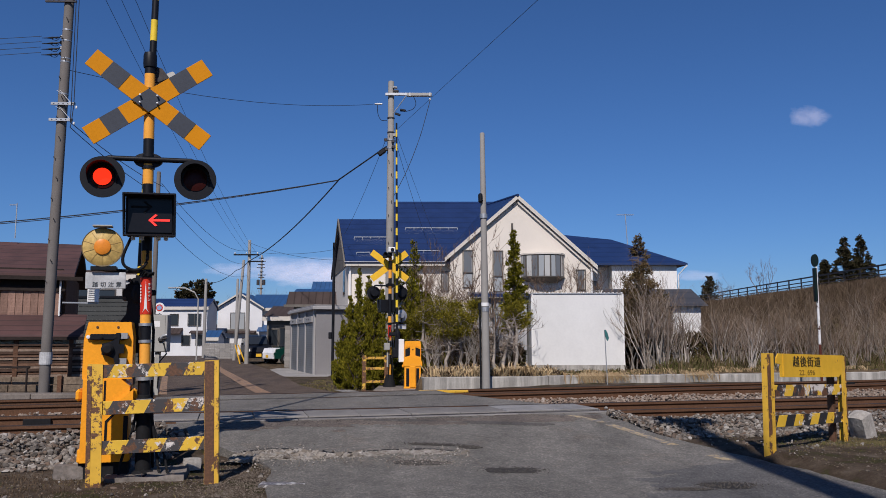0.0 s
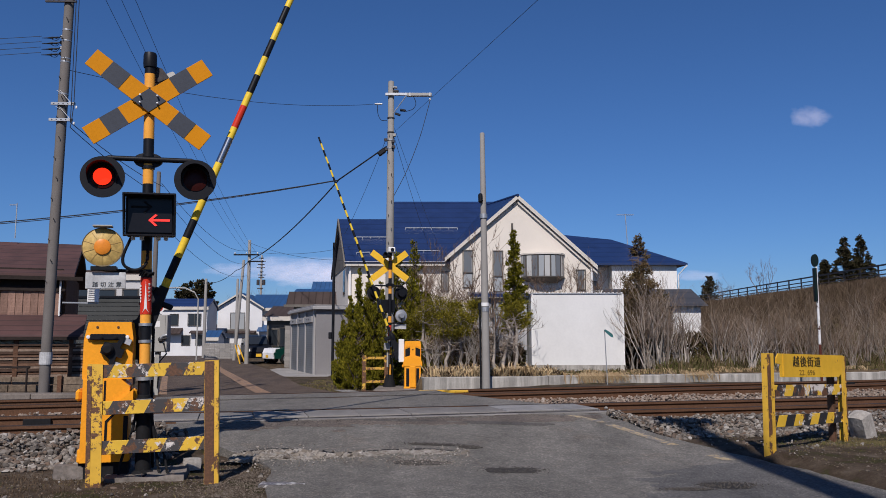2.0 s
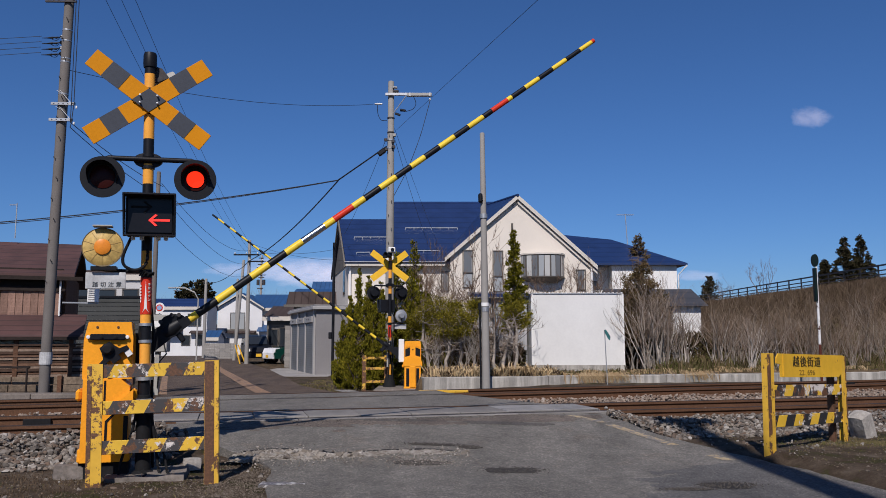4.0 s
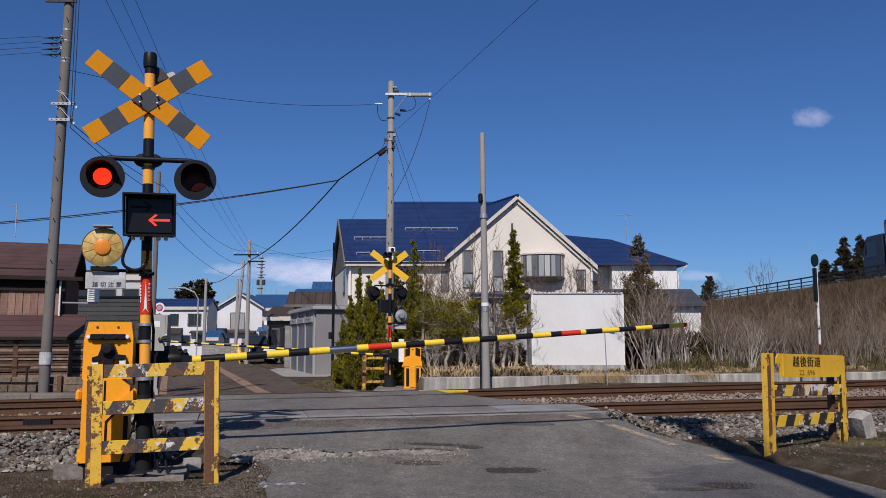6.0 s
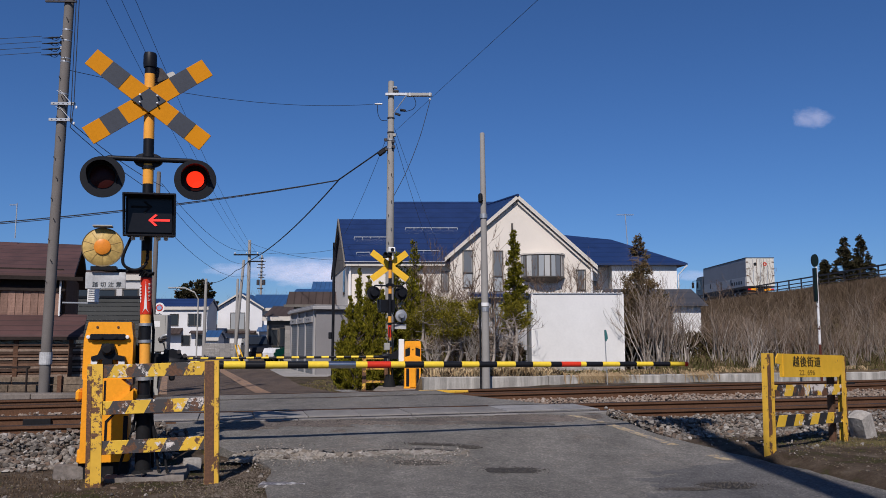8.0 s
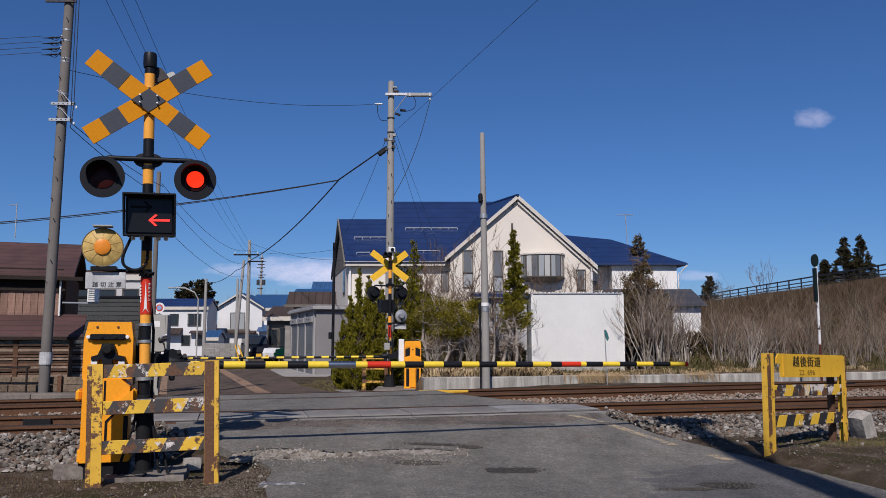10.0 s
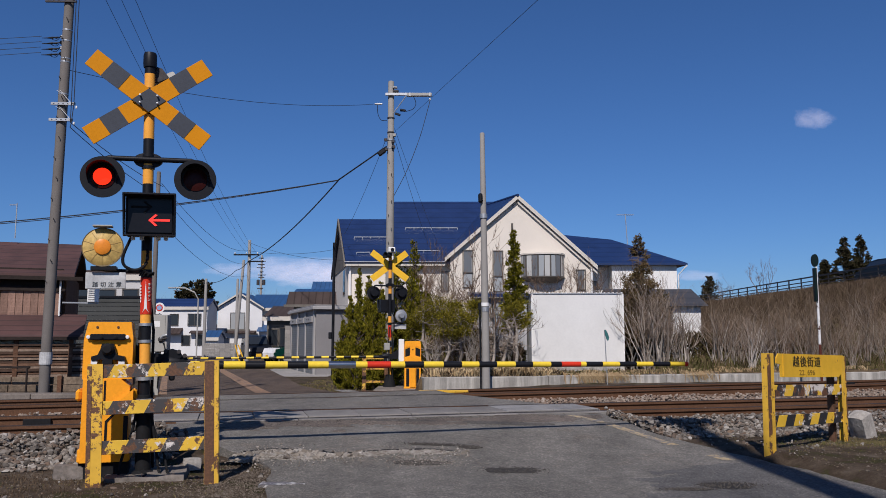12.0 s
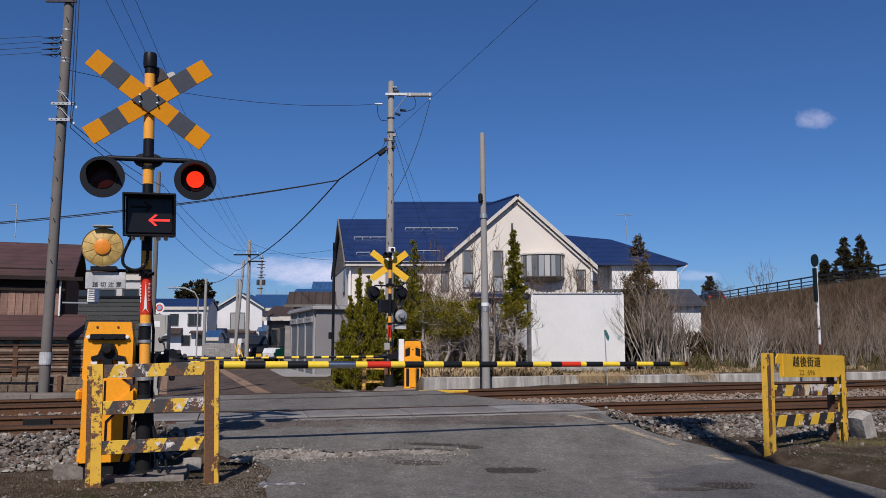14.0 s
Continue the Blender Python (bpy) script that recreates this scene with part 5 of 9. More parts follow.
def build_equipment():
    near_at = pose(-2.49, 6.73, 0.0, 0, -1.3, YAW)
    sig, lamps = build_signal(near_at, "yellow and black crossing signal with crossbuck, flashers and a lit arrow")
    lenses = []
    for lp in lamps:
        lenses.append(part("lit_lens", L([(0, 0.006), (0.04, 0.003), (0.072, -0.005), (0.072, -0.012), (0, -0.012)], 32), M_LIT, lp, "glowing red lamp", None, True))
    mach, crank = build_machine(pose(-2.82, 6.76, 0.0, 0, 0, YAW), "orange barrier machine with a black crank on its front")
    Y, K, R, S = M_YELARM, M_BLACK, M_RED, M_SILVER
    near = build_arm(mach, (0.028, 0.223, 1.071), [(0.58, Y), (0.79, K), (0.98, Y), (1.16, K), (1.36, Y), (1.55, K), (1.74, Y), (2.0, S), (2.11, Y), (2.34, R), (2.48, Y), (2.67, K), (2.87, Y), (3.06, K), (3.24, Y), (3.43, K), (3.63, Y), (3.82, K), (4.02, Y), (4.14, K), (4.36, R), (4.42, Y), (4.61, K), (4.81, Y), (5.01, K), (5.21, Y), (5.42, K), (5.6, Y), (5.64, R)], 0.038, 0.024, False)
    far_sig, _ = build_signal(pose(-1.44, 21.5, -0.25, 0, 0, YAW + 183), "crossing signal seen from behind beside the far side", 1.06, False)
    fm = build_far_machine(pose(-0.80, 20.9, -0.197, 0, 0, YAW - 12), "orange barrier machine on a concrete base beyond the tracks")
    stops = []
    for i in range(29):
        stops.append((0.65 + 0.194 * i, (Y if i % 2 else K)))
    far = build_arm(fm, (-0.25, 0.3, 1.007), stops, 0.036, 0.024, True)
    part("white_cabinet", B(-0.36, -0.22, -0.05, 0.2, 0.72, 1.32, 0.01), M_WHITE, fm, "white control cabinet")
    mesh_thing("concrete_base", B(-1.78, -0.28, 20.3, 22.0, -0.6, -0.145, 0.03), M_BASE, "weathered concrete base under the far signal", "concrete base")
    # small guard fence beside the far signal
    f = base("guard_fence", "weathered yellow guard fence beside the far signal", "fence", pose(-2.14, 21.7, -0.27, 0, 0, 8))
    for x in (0, 0.6):
        part("post", B(x - 0.055, x + 0.055, -0.04, 0.04, -0.1, 0.95, 0.006), M_FENCE_RUST, f)
    for z in (0.88, 0.6, 0.25):
        part("rail", B(0.055, 0.55, -0.02, 0.0, z - 0.035, z + 0.035, 0.004), M_FENCE_PALE, f)
    build_fence()
    build_sign_fence()
    rough_block("boundary_stone", pose(4.61, 8.85, 0.10, 8, -24, 24), (0.19, 0.19, 0.47), M_STONE_PALE, "leaning rough grey concrete marker block", "stone", 2, 0.16, 0.04)
    rough_block("signal_foundation", pose(-2.44, 6.72, -0.03, 2, -1, 12), (0.62, 0.5, 0.13), M_BASE, "rough broken concrete slab under the crossing signal", "concrete base", 5, 0.1, 0.05)
    rough_block("loose_stone", pose(-3.05, 6.62, 0.03, 0, 0, 20), (0.22, 0.16, 0.16), M_BASE, "rough stone lying beside the barrier machine", "stone", 4)
    rough_block("loose_stone", pose(-2.16, 6.98, 0.06, 0, 0, 40), (0.13, 0.09, 0.1), M_STONE_PALE, "rough stone lying behind the guard fence", "stone", 7)
    # round-topped track signal
    p = base("track_marker", "slim black and white striped marker post with a green disc", "marker post", pose(8.83, 18.6, 0.05))
    for z0, z1, mat in ((-0.2, 0.95, M_MARKRUST), (0.95, 1.05, M_MARKWORN), (1.05, 1.95, M_MARKWORN), (1.95, 2.85, M_WHITE)):
        part("post_band", L([(0, z0), (0.029, z0), (0.029, z1), (0, z1)], 12, pose(-0.03, 0, 0)), mat, p)
    part("black_box", B(-0.105, -0.035, -0.06, 0.04, 1.95, 2.74, 0.01), M_SIGGREEN, p, "dark green box")
    part("disc", L([(0, -0.03), (0.1, -0.03), (0.1, 0.03), (0, 0.03)], 20, pose(-0.05, 0, 2.92, 90, 0, 0) @ Matrix.Diagonal((0.8, 1.5, 1, 1))), M_SIGGREEN, p, "dark green oval disc")
    m = base("stake", "thin stake with a small green flag", "stake", pose(3.80, 18.7, 0.1))
    part("rod", T([(0.045, 0, -0.2), (0.0, 0, 1.24)], 0.011, 6), M_GALV, m)
    rim = [(-0.01, 0.02), (0.025, 0.022), (0.055, -0.08), (0.065, -0.18), (0.025, -0.25), (-0.005, -0.2), (-0.012, -0.09)]
    fl = part("flag", loft(bmesh.new(), [(x, -0.012 - 0.012 * (i % 2), z) for i, (x, z) in enumerate(rim)], [(x, 0.012 - 0.012 * (i % 2), z) for i, (x, z) in enumerate(rim)]), M_FLAG, m, "small faded green flag", Matrix.Translation((0.0, -0.03, 1.22)))
    return near, far, lenses, crank, fl


M_BASE = plain("stained_concrete", (0.20, 0.175, 0.15), 0.95, 0, 30, 0.25, 3, 0.4, 0.5, 0.02)
M_STONE_PALE = plain("pale_stone", (0.40, 0.37, 0.325), 0.95, 0, 30, 0.2, 5, 0.35, 0.5, 0.02)
M_FACE_BLUE = plain("sign_blue", (0.25, 0.33, 0.5), 0.5, 0, 40, 0.05, 3, 0.1, 0)
M_FLAG = plain("faded_flag", (0.05, 0.15, 0.15), 0.8, 0, 30, 0.1, 8, 0.3, 0.1)
M_MARKRUST = plain("rusty_post_red", (0.10, 0.03, 0.02), 0.8, 0, 40, 0.3, 8, 0.4, 0.1)
M_MARKWORN = worn_paint("worn_white_post", (0.72, 0.71, 0.68), (0.07, 0.03, 0.02), 0.35, 6)
M_YELARM = plain("arm_yellow", (0.78, 0.56, 0.03), 0.4, 0, 40, 0.06, 5, 0.15, 0.05)


def tall_pole_fittings(l):
    """Thin slotted crossarms with a brace, insulator strings, step bolts, straps and tie wires."""
    for z, x0, x1 in ((5.68, -0.17, 0.30), (5.36, -0.19, 0.27)):
        bm = bmesh.new()
        box(bm, x0, x1, -0.135, -0.095, z - 0.028, z + 0.028, 0.003)
        arm = part("cross_arm", bm, M_GALV, l, "thin galvanised crossarm")
        # small dark plates stand in for the shade of holes in the arm
        for k in range(5):
            part("hole_mark", B(x0 + 0.05 + 0.09 * k, x0 + 0.075 + 0.09 * k, -0.1375, -0.1345, z - 0.008, z + 0.008), M_RAILDARK, arm)
        part("brace", T([(-0.02, -0.1, z + 0.27), (0.2, -0.11, z + 0.03)], 0.008, 5), M_GALV, l)
        part("brace", T([(0.0, -0.1, z + 0.22), (-0.08, -0.11, z + 0.27)], 0.006, 5), M_GALV, l)
        part("drop_clamp", L([(0, 0), (0.014, 0.005), (0.02, 0.03), (0.012, 0.055), (0, 0.06)], 8, pose(x1 + 0.03, -0.12, z - 0.1)), M_WHITE, l, "small white insulator", None, True)
    for k in range(4):
        z = 6.70 + 0.115 * k
        part("insulator_string", T([(-0.08, -0.02, z + 0.02), (-0.16, -0.03, z + 0.01), (-0.19, -0.03, z), (-0.24, -0.04, z), (-0.27, -0.04, z - 0.005), (-0.36, -0.05, z - 0.015), (-0.46, -0.06, z - 0.02)], [0.008, 0.012, 0.024, 0.014, 0.024, 0.012, 0.006], 8), M_BLACK, l, "black insulator string", None, True)
        part("jumper", T(rounded([(-0.30, -0.05, z - 0.01), (-0.25, -0.05, z - 0.05), (-0.16, -0.06, z - 0.06), (-0.09, -0.07, z + 0.03)]), 0.006, 5), M_RUBBER, l, "", None, True)
        part("clamp", B(-0.11, -0.06, -0.06, 0.02, z - 0.02, z + 0.05, 0.01), M_GALV if k % 2 else M_BLACK, l)
    part("top_arm", B(-0.42, 0.2, -0.13, -0.09, 7.74, 7.775, 0.004), M_RAILDARK, l, "dark top crossarm")
    for x in (-0.36, -0.26, -0.16, 0.14):
        part("insulator", L([(0, 0), (0.018, 0.01), (0.026, 0.03), (0.012, 0.06), (0, 0.06)], 8, pose(x, -0.11, 7.775)), M_RAILDARK, l, "", None, True)
    for z in (6.55, 6.62, 7.2, 6.98, 5.9):
        part("strap", L([(0.09, z - 0.012), (0.096, z - 0.012), (0.096, z + 0.012), (0.09, z + 0.012)], 16), M_GALV, l)
    for k in range(15):
        z, sx = 2.2 + 0.4 * k, 1 if k % 2 else -1
        part("step_bolt", T([(sx * 0.03, -0.085, z), (sx * 0.035, -0.14, z + 0.004), (sx * 0.035, -0.145, z + 0.03)], 0.008, 5), M_RAILDARK, l)


def build_poles():
    c = utility_pole(pose(-1.62, 24.0, -0.37), 9.5, 0.15, 0.092, "tall grey concrete utility pole with a short crossarm", steps=False)
    arm = part("cross_arm", B(-0.17, 0.62, -0.16, -0.1, 9.01, 9.09, 0.004, pose(0, 0, 0)), M_GALV, c, "short galvanised crossarm")
    part("arm_cover", B(0.5, 1.27, -0.19, -0.07, 8.98, 9.08, 0.012), M_GREY, arm, "pale cover on the arm's end")
    for x in (0.58, 1.2):
        part("cover_strap", B(x, x + 0.03, -0.195, -0.065, 8.975, 9.085), M_GALV, arm)
    part("insulator", L([(0, 0), (0.025, 0.0), (0.035, 0.03), (0.015, 0.06), (0, 0.06)], 8, pose(1.22, -0.13, 8.86)), M_WHITE, arm, "white end insulator", None, True)
    part("brace", T([(0.09, -0.14, 8.45), (0.5, -0.15, 9.02)], 0.016, 6), M_GALV, c)
    part("pole_top_clamp", B(0.06, 0.24, -0.13, -0.02, 9.12, 9.2, 0.02), M_RAILDARK, c)
    part("pole_top_clamp", B(0.05, 0.2, -0.13, -0.02, 9.25, 9.31, 0.02), M_GALV, c)
    for x, z, tilt in ((0.38, 8.53, 12), (0.22, 8.4, 20)):
        part("line_fuse", B(-0.09, 0.09, -0.03, 0.03, -0.035, 0.035, 0.015), M_BLACK, c, "black line fuse", pose(x, -0.16, z, 0, tilt, 0))
    part("jumper", T(rounded([(0.7, -0.16, 8.98), (0.78, -0.16, 8.75), (0.7, -0.16, 8.58), (0.5, -0.16, 8.5), (0.3, -0.15, 8.5)]), 0.01, 6), M_RUBBER, c, "", None, True)
    part("jumper", T(rounded([(-0.42, -0.1, 8.72), (-0.4, -0.1, 8.45), (-0.3, -0.1, 8.24), (-0.12, -0.1, 8.22)]), 0.009, 6), M_RUBBER, c, "", None, True)
    part("end_clamp", B(-0.5, -0.26, -0.13, -0.08, 8.72, 8.77, 0.015), M_WHITE, c, "white strain clamp")
    part("cable_box", B(-0.13, 0.13, -0.06, 0.06, -0.08, 0.08, 0.03), M_BLACK, c, "black cable joint box", pose(-0.27, -0.1, 7.22, 0, -38, 0))
    part("pole_sign", B(-0.16, 0.12, -0.2, -0.17, 3.75, 4.0, 0.004), M_WHITE, c, "small white sign")
    for z in (7.35, 7.62, 7.86, 8.32):
        part("strap", L([(0.09, z - 0.018), (0.118, z - 0.018), (0.118, z + 0.018), (0.09, z + 0.018)], 16), M_GALV if z < 7.7 else M_RAILDARK, c)
    for x, z in ((0.1, 7.38), (0.08, 7.55), (-0.15, 7.6), (0.12, 7.75), (-0.13, 7.3)):
        part("cable_clip", B(x - 0.05, x + 0.05, -0.16, -0.09, z - 0.05, z + 0.05, 0.018), M_GREY if z > 7.7 else M_RAILDARK, c)
    for k in range(9):
        z, sx = 4.4 + 0.42 * k, 1 if k % 2 else -1
        part("step_bolt", T([(sx * 0.04, -0.1, z), (sx * 0.045, -0.17, z + 0.005), (sx * 0.045, -0.175, z + 0.04)], 0.011, 5), M_RAILDARK, c)
    r = utility_pole(pose(0.98, 18.1, -0.15, 0, -0.6, 0), 6.07, 0.098, 0.055, "bare grey concrete pole beside the low wall", bands=(1.95, 4.1), steps=False)
    part("cable_box", B(-0.12, -0.02, -0.14, -0.04, 4.4, 4.62, 0.03), M_BLACK, r)
    part("white_band", L([(0.08, 2.02), (0.093, 2.02), (0.0925, 2.1), (0.08, 2.1)], 18), M_WHITE, r)
    part("conduit", T([(-0.122, -0.02, -0.3), (-0.117, -0.02, 1.95)], 0.022, 8), M_BLACK, r, "black cable guard", None, True)
    part("cable_cap", B(-0.155, -0.085, -0.05, 0.02, 1.92, 2.1, 0.012), M_BLACK, r)
    l = utility_pole(pose(-7.52, 15.1, 0.0, 0, 0.6, 0), 10.4, 0.099, 0.088, "leaning tall grey concrete utility pole with crossarms", steps=False, concrete=M_POLE_DARK)
    tall_pole_fittings(l)
    part("white_band", L([(0.109, 0.65), (0.115, 0.65), (0.113, 0.88), (0.107, 0.88)], 18), M_PLATE, l)
    for k in range(4):
        wire([(-7.9, 15.0, 6.72 + 0.11 * k), (-16, 14.6, 6.35 + 0.13 * k)], 0.007, 0.1)
    # distant street poles
    utility_pole(pose(-11.62, 47.2, -0.37), 7.4, 0.135, 0.085, "grey concrete street pole beside the road", arms=((6.5, -0.9, 0.6, M_BLACK), (6.1, 0.0, 0.9, M_BLACK)), steps=False)
    utility_pole(pose(-14.4, 55, -0.37), 7.0, 0.13, 0.09, "leaning pale street pole", steps=False).rotation_euler = (0, radians(4), 0)
    utility_pole(pose(-18.6, 62, -0.37), 6.2, 0.15, 0.1, "far grey street pole", steps=False)
    tp = utility_pole(pose(-19.8, 86, -0.37), 10.6, 0.15, 0.1, "grey street pole crowded with crossarms and transformers", arms=((9.9, -0.45, 0.5, M_RAILDARK), (9.2, -0.5, 0.4, M_RAILDARK), (8.4, -0.35, 0.5, M_RAILDARK)), steps=False)
    for x in (-0.45, 0.45):
        part("transformer", L([(0, 7.3), (0.17, 7.3), (0.17, 7.85), (0.12, 7.9), (0, 7.9)], 14, pose(x * 0.7, -0.1, 0)), M_RAILDARK, tp, "dark transformer can")
    for k, z in enumerate((6.9, 8.1, 8.7, 9.5, 10.2)):
        part("insulator_rack", B(-0.4 + 0.12 * (k % 3), 0.25 + 0.1 * (k % 2), -0.16, -0.1, z, z + 0.1), M_RAILDARK, tp)
    utility_pole(pose(-18.2, 70, -0.37), 6.8, 0.15, 0.1, "far grey street pole", steps=False)
    q = utility_pole(pose(-8.04, 22, -0.37), 6.2, 0.075, 0.056, "slim grey pole at the street corner", steps=False, concrete=M_POLE_DARK)
    cab = base("control_cabinet", "pale grey roadside control cabinet on a post", "cabinet", pose(-7.72, 21.6, -0.37))
    part("case", B(-0.22, 0.28, -0.15, 0.15, 1.15, 2.15, 0.015), M_GREY, cab)
    part("door_seam", B(0.22, 0.226, -0.153, -0.149, 1.17, 2.13), M_RAILDARK, cab)
    part("label_plate", B(-0.1, 0.08, -0.155, -0.15, 1.82, 1.98), M_WHITE, cab)
    part("stand", B(-0.06, 0.06, -0.06, 0.06, -0.1, 1.15), M_GREY, cab)
    part("lever_box", B(0.06, 0.19, -0.22, -0.15, 1.42, 1.55, 0.03), M_RAILDARK, cab, "dark cable joint")
    part("joint_pipe", T([(0.12, -0.19, 1.5), (0.2, -0.2, 1.58), (0.3, -0.2, 1.6)], 0.035, 8), M_GALV, cab, "grey pipe elbow", None, True)
    part("joint_pipe", T([(0.1, -0.19, 1.45), (0.18, -0.2, 1.5), (0.3, -0.2, 1.52)], 0.025, 8), M_RAILDARK, cab, "", None, True)
    part("cable", T([(0.2, -0.18, 1.4), (0.3, -0.2, 1.1), (0.1, -0.12, 0.9), (0.05, -0.08, 0.2)], 0.02, 6), M_RUBBER, cab)
    ac = base("air_conditioner", "small white louvred outdoor unit bracketed to the timber building", "outdoor unit", pose(-7.5, 16.75, 1.9, 0, 0, 20))
    part("case", B(-0.02, 0.2, -0.1, 0.1, 0, 0.34, 0.01), M_WHITE, ac)
    for k in range(6):
        part("louvre", B(0.0, 0.12, -0.112, -0.1, 0.05 + k * 0.045, 0.065 + k * 0.045), M_GREY, ac)
    part("bracket", B(-0.5, 0.2, -0.02, 0.02, -0.03, 0.0), M_GALV, ac)
    sl = base("street_lamp", "slim grey curved street lamp", "street lamp", pose(-17.0, 55, -0.37))
    part("mast", T([(0, 0, -0.2), (0, 0, 4.2), (-0.25, 0, 4.7), (-0.9, 0, 5.0), (-1.7, 0, 5.05)], 0.05, 8), M_GREY, sl, "", None, True)
    part("lamp_head", B(-2.1, -1.6, -0.12, 0.12, 4.98, 5.08, 0.02), M_GALV, sl)
    ts = base("road_sign", "round white road sign with a red ring and blue centre", "road sign", pose(-16.43, 46, -0.37))
    part("post", T([(0, 0, -0.2), (0, 0, 3.5)], 0.035, 8), M_GALV, ts)
    part("disc", L([(0, 0), (0.3, 0), (0.3, 0.02), (0, 0.02)], 24, pose(0, -0.05, 3.29, 90, 0, 0)), M_WHITE, ts, "white rim")
    part("face", L([(0, 0), (0.2, 0), (0.2, 0.01), (0, 0.01)], 24, pose(0, -0.072, 3.29, 90, 0, 0)), M_RED, ts, "red ring")
    part("centre", L([(0, 0), (0.14, 0), (0.14, 0.01), (0, 0.01)], 24, pose(0, -0.084, 3.29, 90, 0, 0)), M_FACE_BLUE, ts, "pale blue centre")
    bp = base("black_pole", "slim black pole with a small box", "pole", pose(-4.15, 30, -0.37))
    part("shaft", T([(0, 0, -0.3), (0, 0, 5.15)], 0.055, 10), M_BLACK, bp)
    part("box", B(-0.16, -0.03, -0.1, 0.1, 1.5, 1.75, 0.02), M_BLACK, bp)


def build_unseen_pole():
    """A leaning pole added out of view behind the viewer, to throw a broad shadow over the verge."""
    foot, top = Vector((3.04, -1.1, 0.0)), Vector((1.63, 0.25, 8.6))
    p = base("unseen_pole", "unseen leaning pole added for its shadow on the verge", "pole", pose(0, 0, 0))
    part("shaft", T([foot - (top - foot) * 0.05, foot.lerp(top, 0.5), top + (top - foot) * 0.08], [0.19, 0.17, 0.15], 12), M_WOOD_OLD, p, "", None, True)
    # box added out of view, only to widen the shadow's far end
    part("cable_box", B(-0.3, 0.4, -0.14, 0.14, -0.2, 0.2, 0.04), M_GREY, p, "unseen wide box added to broaden the shadow", Matrix.Translation(foot.lerp(top, 1.075)))


def build_wires():
    top = (-1.75, 24, 7.05)
    wire([(-16.0, 21, 3.95), (-3.5, 26, 6.4)], 0.024, 0.22, label="heavy black overhead cable")
    wire([(-3.5, 26, 6.4), top], 0.034, 0.0, label="heavy black overhead cable")
    wire([(-16.0, 21, 3.91), (-3.5, 26, 6.385)], 0.017, 0.235)
    wire([(-3.5, 26, 6.38), (-11.7, 47.2, 5.75)], 0.035, 0.35, label="heavy black bundled cable")
    wire([(-11.7, 47.2, 5.7), (-14.4, 55, 5.9)], 0.03, 0.1)
    wire([(-14.4, 55, 5.9), (-18.6, 62, 5.5)], 0.03, 0.3)
    wire([(-1.433, 23.9, 7.557), (8.836, -8, 6.9)], 0.0068, 0.0)
    mesh_thing("overhead_wire", T(rounded([(-0.4, 23.85, 8.5), (-0.47, 23.85, 8.2), (-0.72, 23.87, 7.3), (-1.1, 23.9, 6.3), (-1.5, 23.92, 5.5)]), 0.010, 5), M_WIRE, "thin black overhead wire", "wire", group="overhead wires")
    wire([(-2.05, 23.9, 8.38), (-7.4, 15.1, 6.4)], 0.009, 0.3)
    wire([(-1.5, 23.9, 7.3), (-0.8, 39.6, 6.0)], 0.01, 0.1)
    wire([(-1.5, 23.9, 7.6), (-0.3, 39.6, 6.0)], 0.008, 0.1)
    wire([(-1.8, 24, 7.2), (-4.9, 39, 6.3)], 0.01, 0.15)
    for k, (x, z) in enumerate(((-6.3, 8.45), (-5.98, 8.45), (-5.7, 8.45))):
        wire([(x, 12, z - 0.12), (-11.8 + 0.3 * k, 47.0, 6.3)], 0.007, 0.55)
    # wires hanging beside the tall pole
    for k in range(2):
        wire([(-7.25 + 0.07 * k, 14.95, 10.2), (-7.22 + 0.05 * k, 14.95, 5.7)], 0.011, 0.0)
        wire([(-7.22 + 0.05 * k, 14.95, 5.7), (-7.22, 14.95, 5.3 - 0.1 * k), (-7.9, 22, 5.4 - 0.3 * k)], 0.011, 0.1)
    for z, z2 in ((5.5, 6.4), (5.2, 5.6), (4.4, 4.9)):
        wire([(-7.95, 22, z), (-11.7, 47.2, z2)], 0.01, 0.6)
    wire([(-11.7, 47.2, 6.9), (-4.4, 38, 4.9)], 0.012, 0.3)
    wire([(-11.7, 47.2, 6.4), (-4.4, 38, 5.6)], 0.012, 0.3)


# ---- buildings ----
def window(parent, x, y, z, w, h, pane=None, mull=1, name="window"):
    """A framed window on a wall that faces -y."""
    f = bmesh.new()
    t = 0.05
    box(f, x - w / 2 - t, x + w / 2 + t, y - 0.05, y + 0.03, z + h / 2, z + h / 2 + t)
    box(f, x - w / 2 - t, x + w / 2 + t, y - 0.07, y + 0.03, z - h / 2 - t, z - h / 2)
    box(f, x - w / 2 - t, x - w / 2, y - 0.05, y + 0.03, z - h / 2, z + h / 2)
    box(f, x + w / 2, x + w / 2 + t, y - 0.05, y + 0.03, z - h / 2, z + h / 2)
    for i in range(1, mull + 1):
        xx = x - w / 2 + w * i / (mull + 1)
        box(f, xx - 0.02, xx + 0.02, y - 0.045, y + 0.03, z - h / 2, z + h / 2)
    ob = part(name, f, M_FRAME, parent, "dark framed window")
    n = mull + 1
    for i in range(n):
        part("pane", B(x - w / 2 + w * i / n + 0.02, x - w / 2 + w * (i + 1) / n - 0.02, y - 0.02, y + 0.0, z - h / 2, z + h / 2), pane or M_GLASS, ob)
    return ob


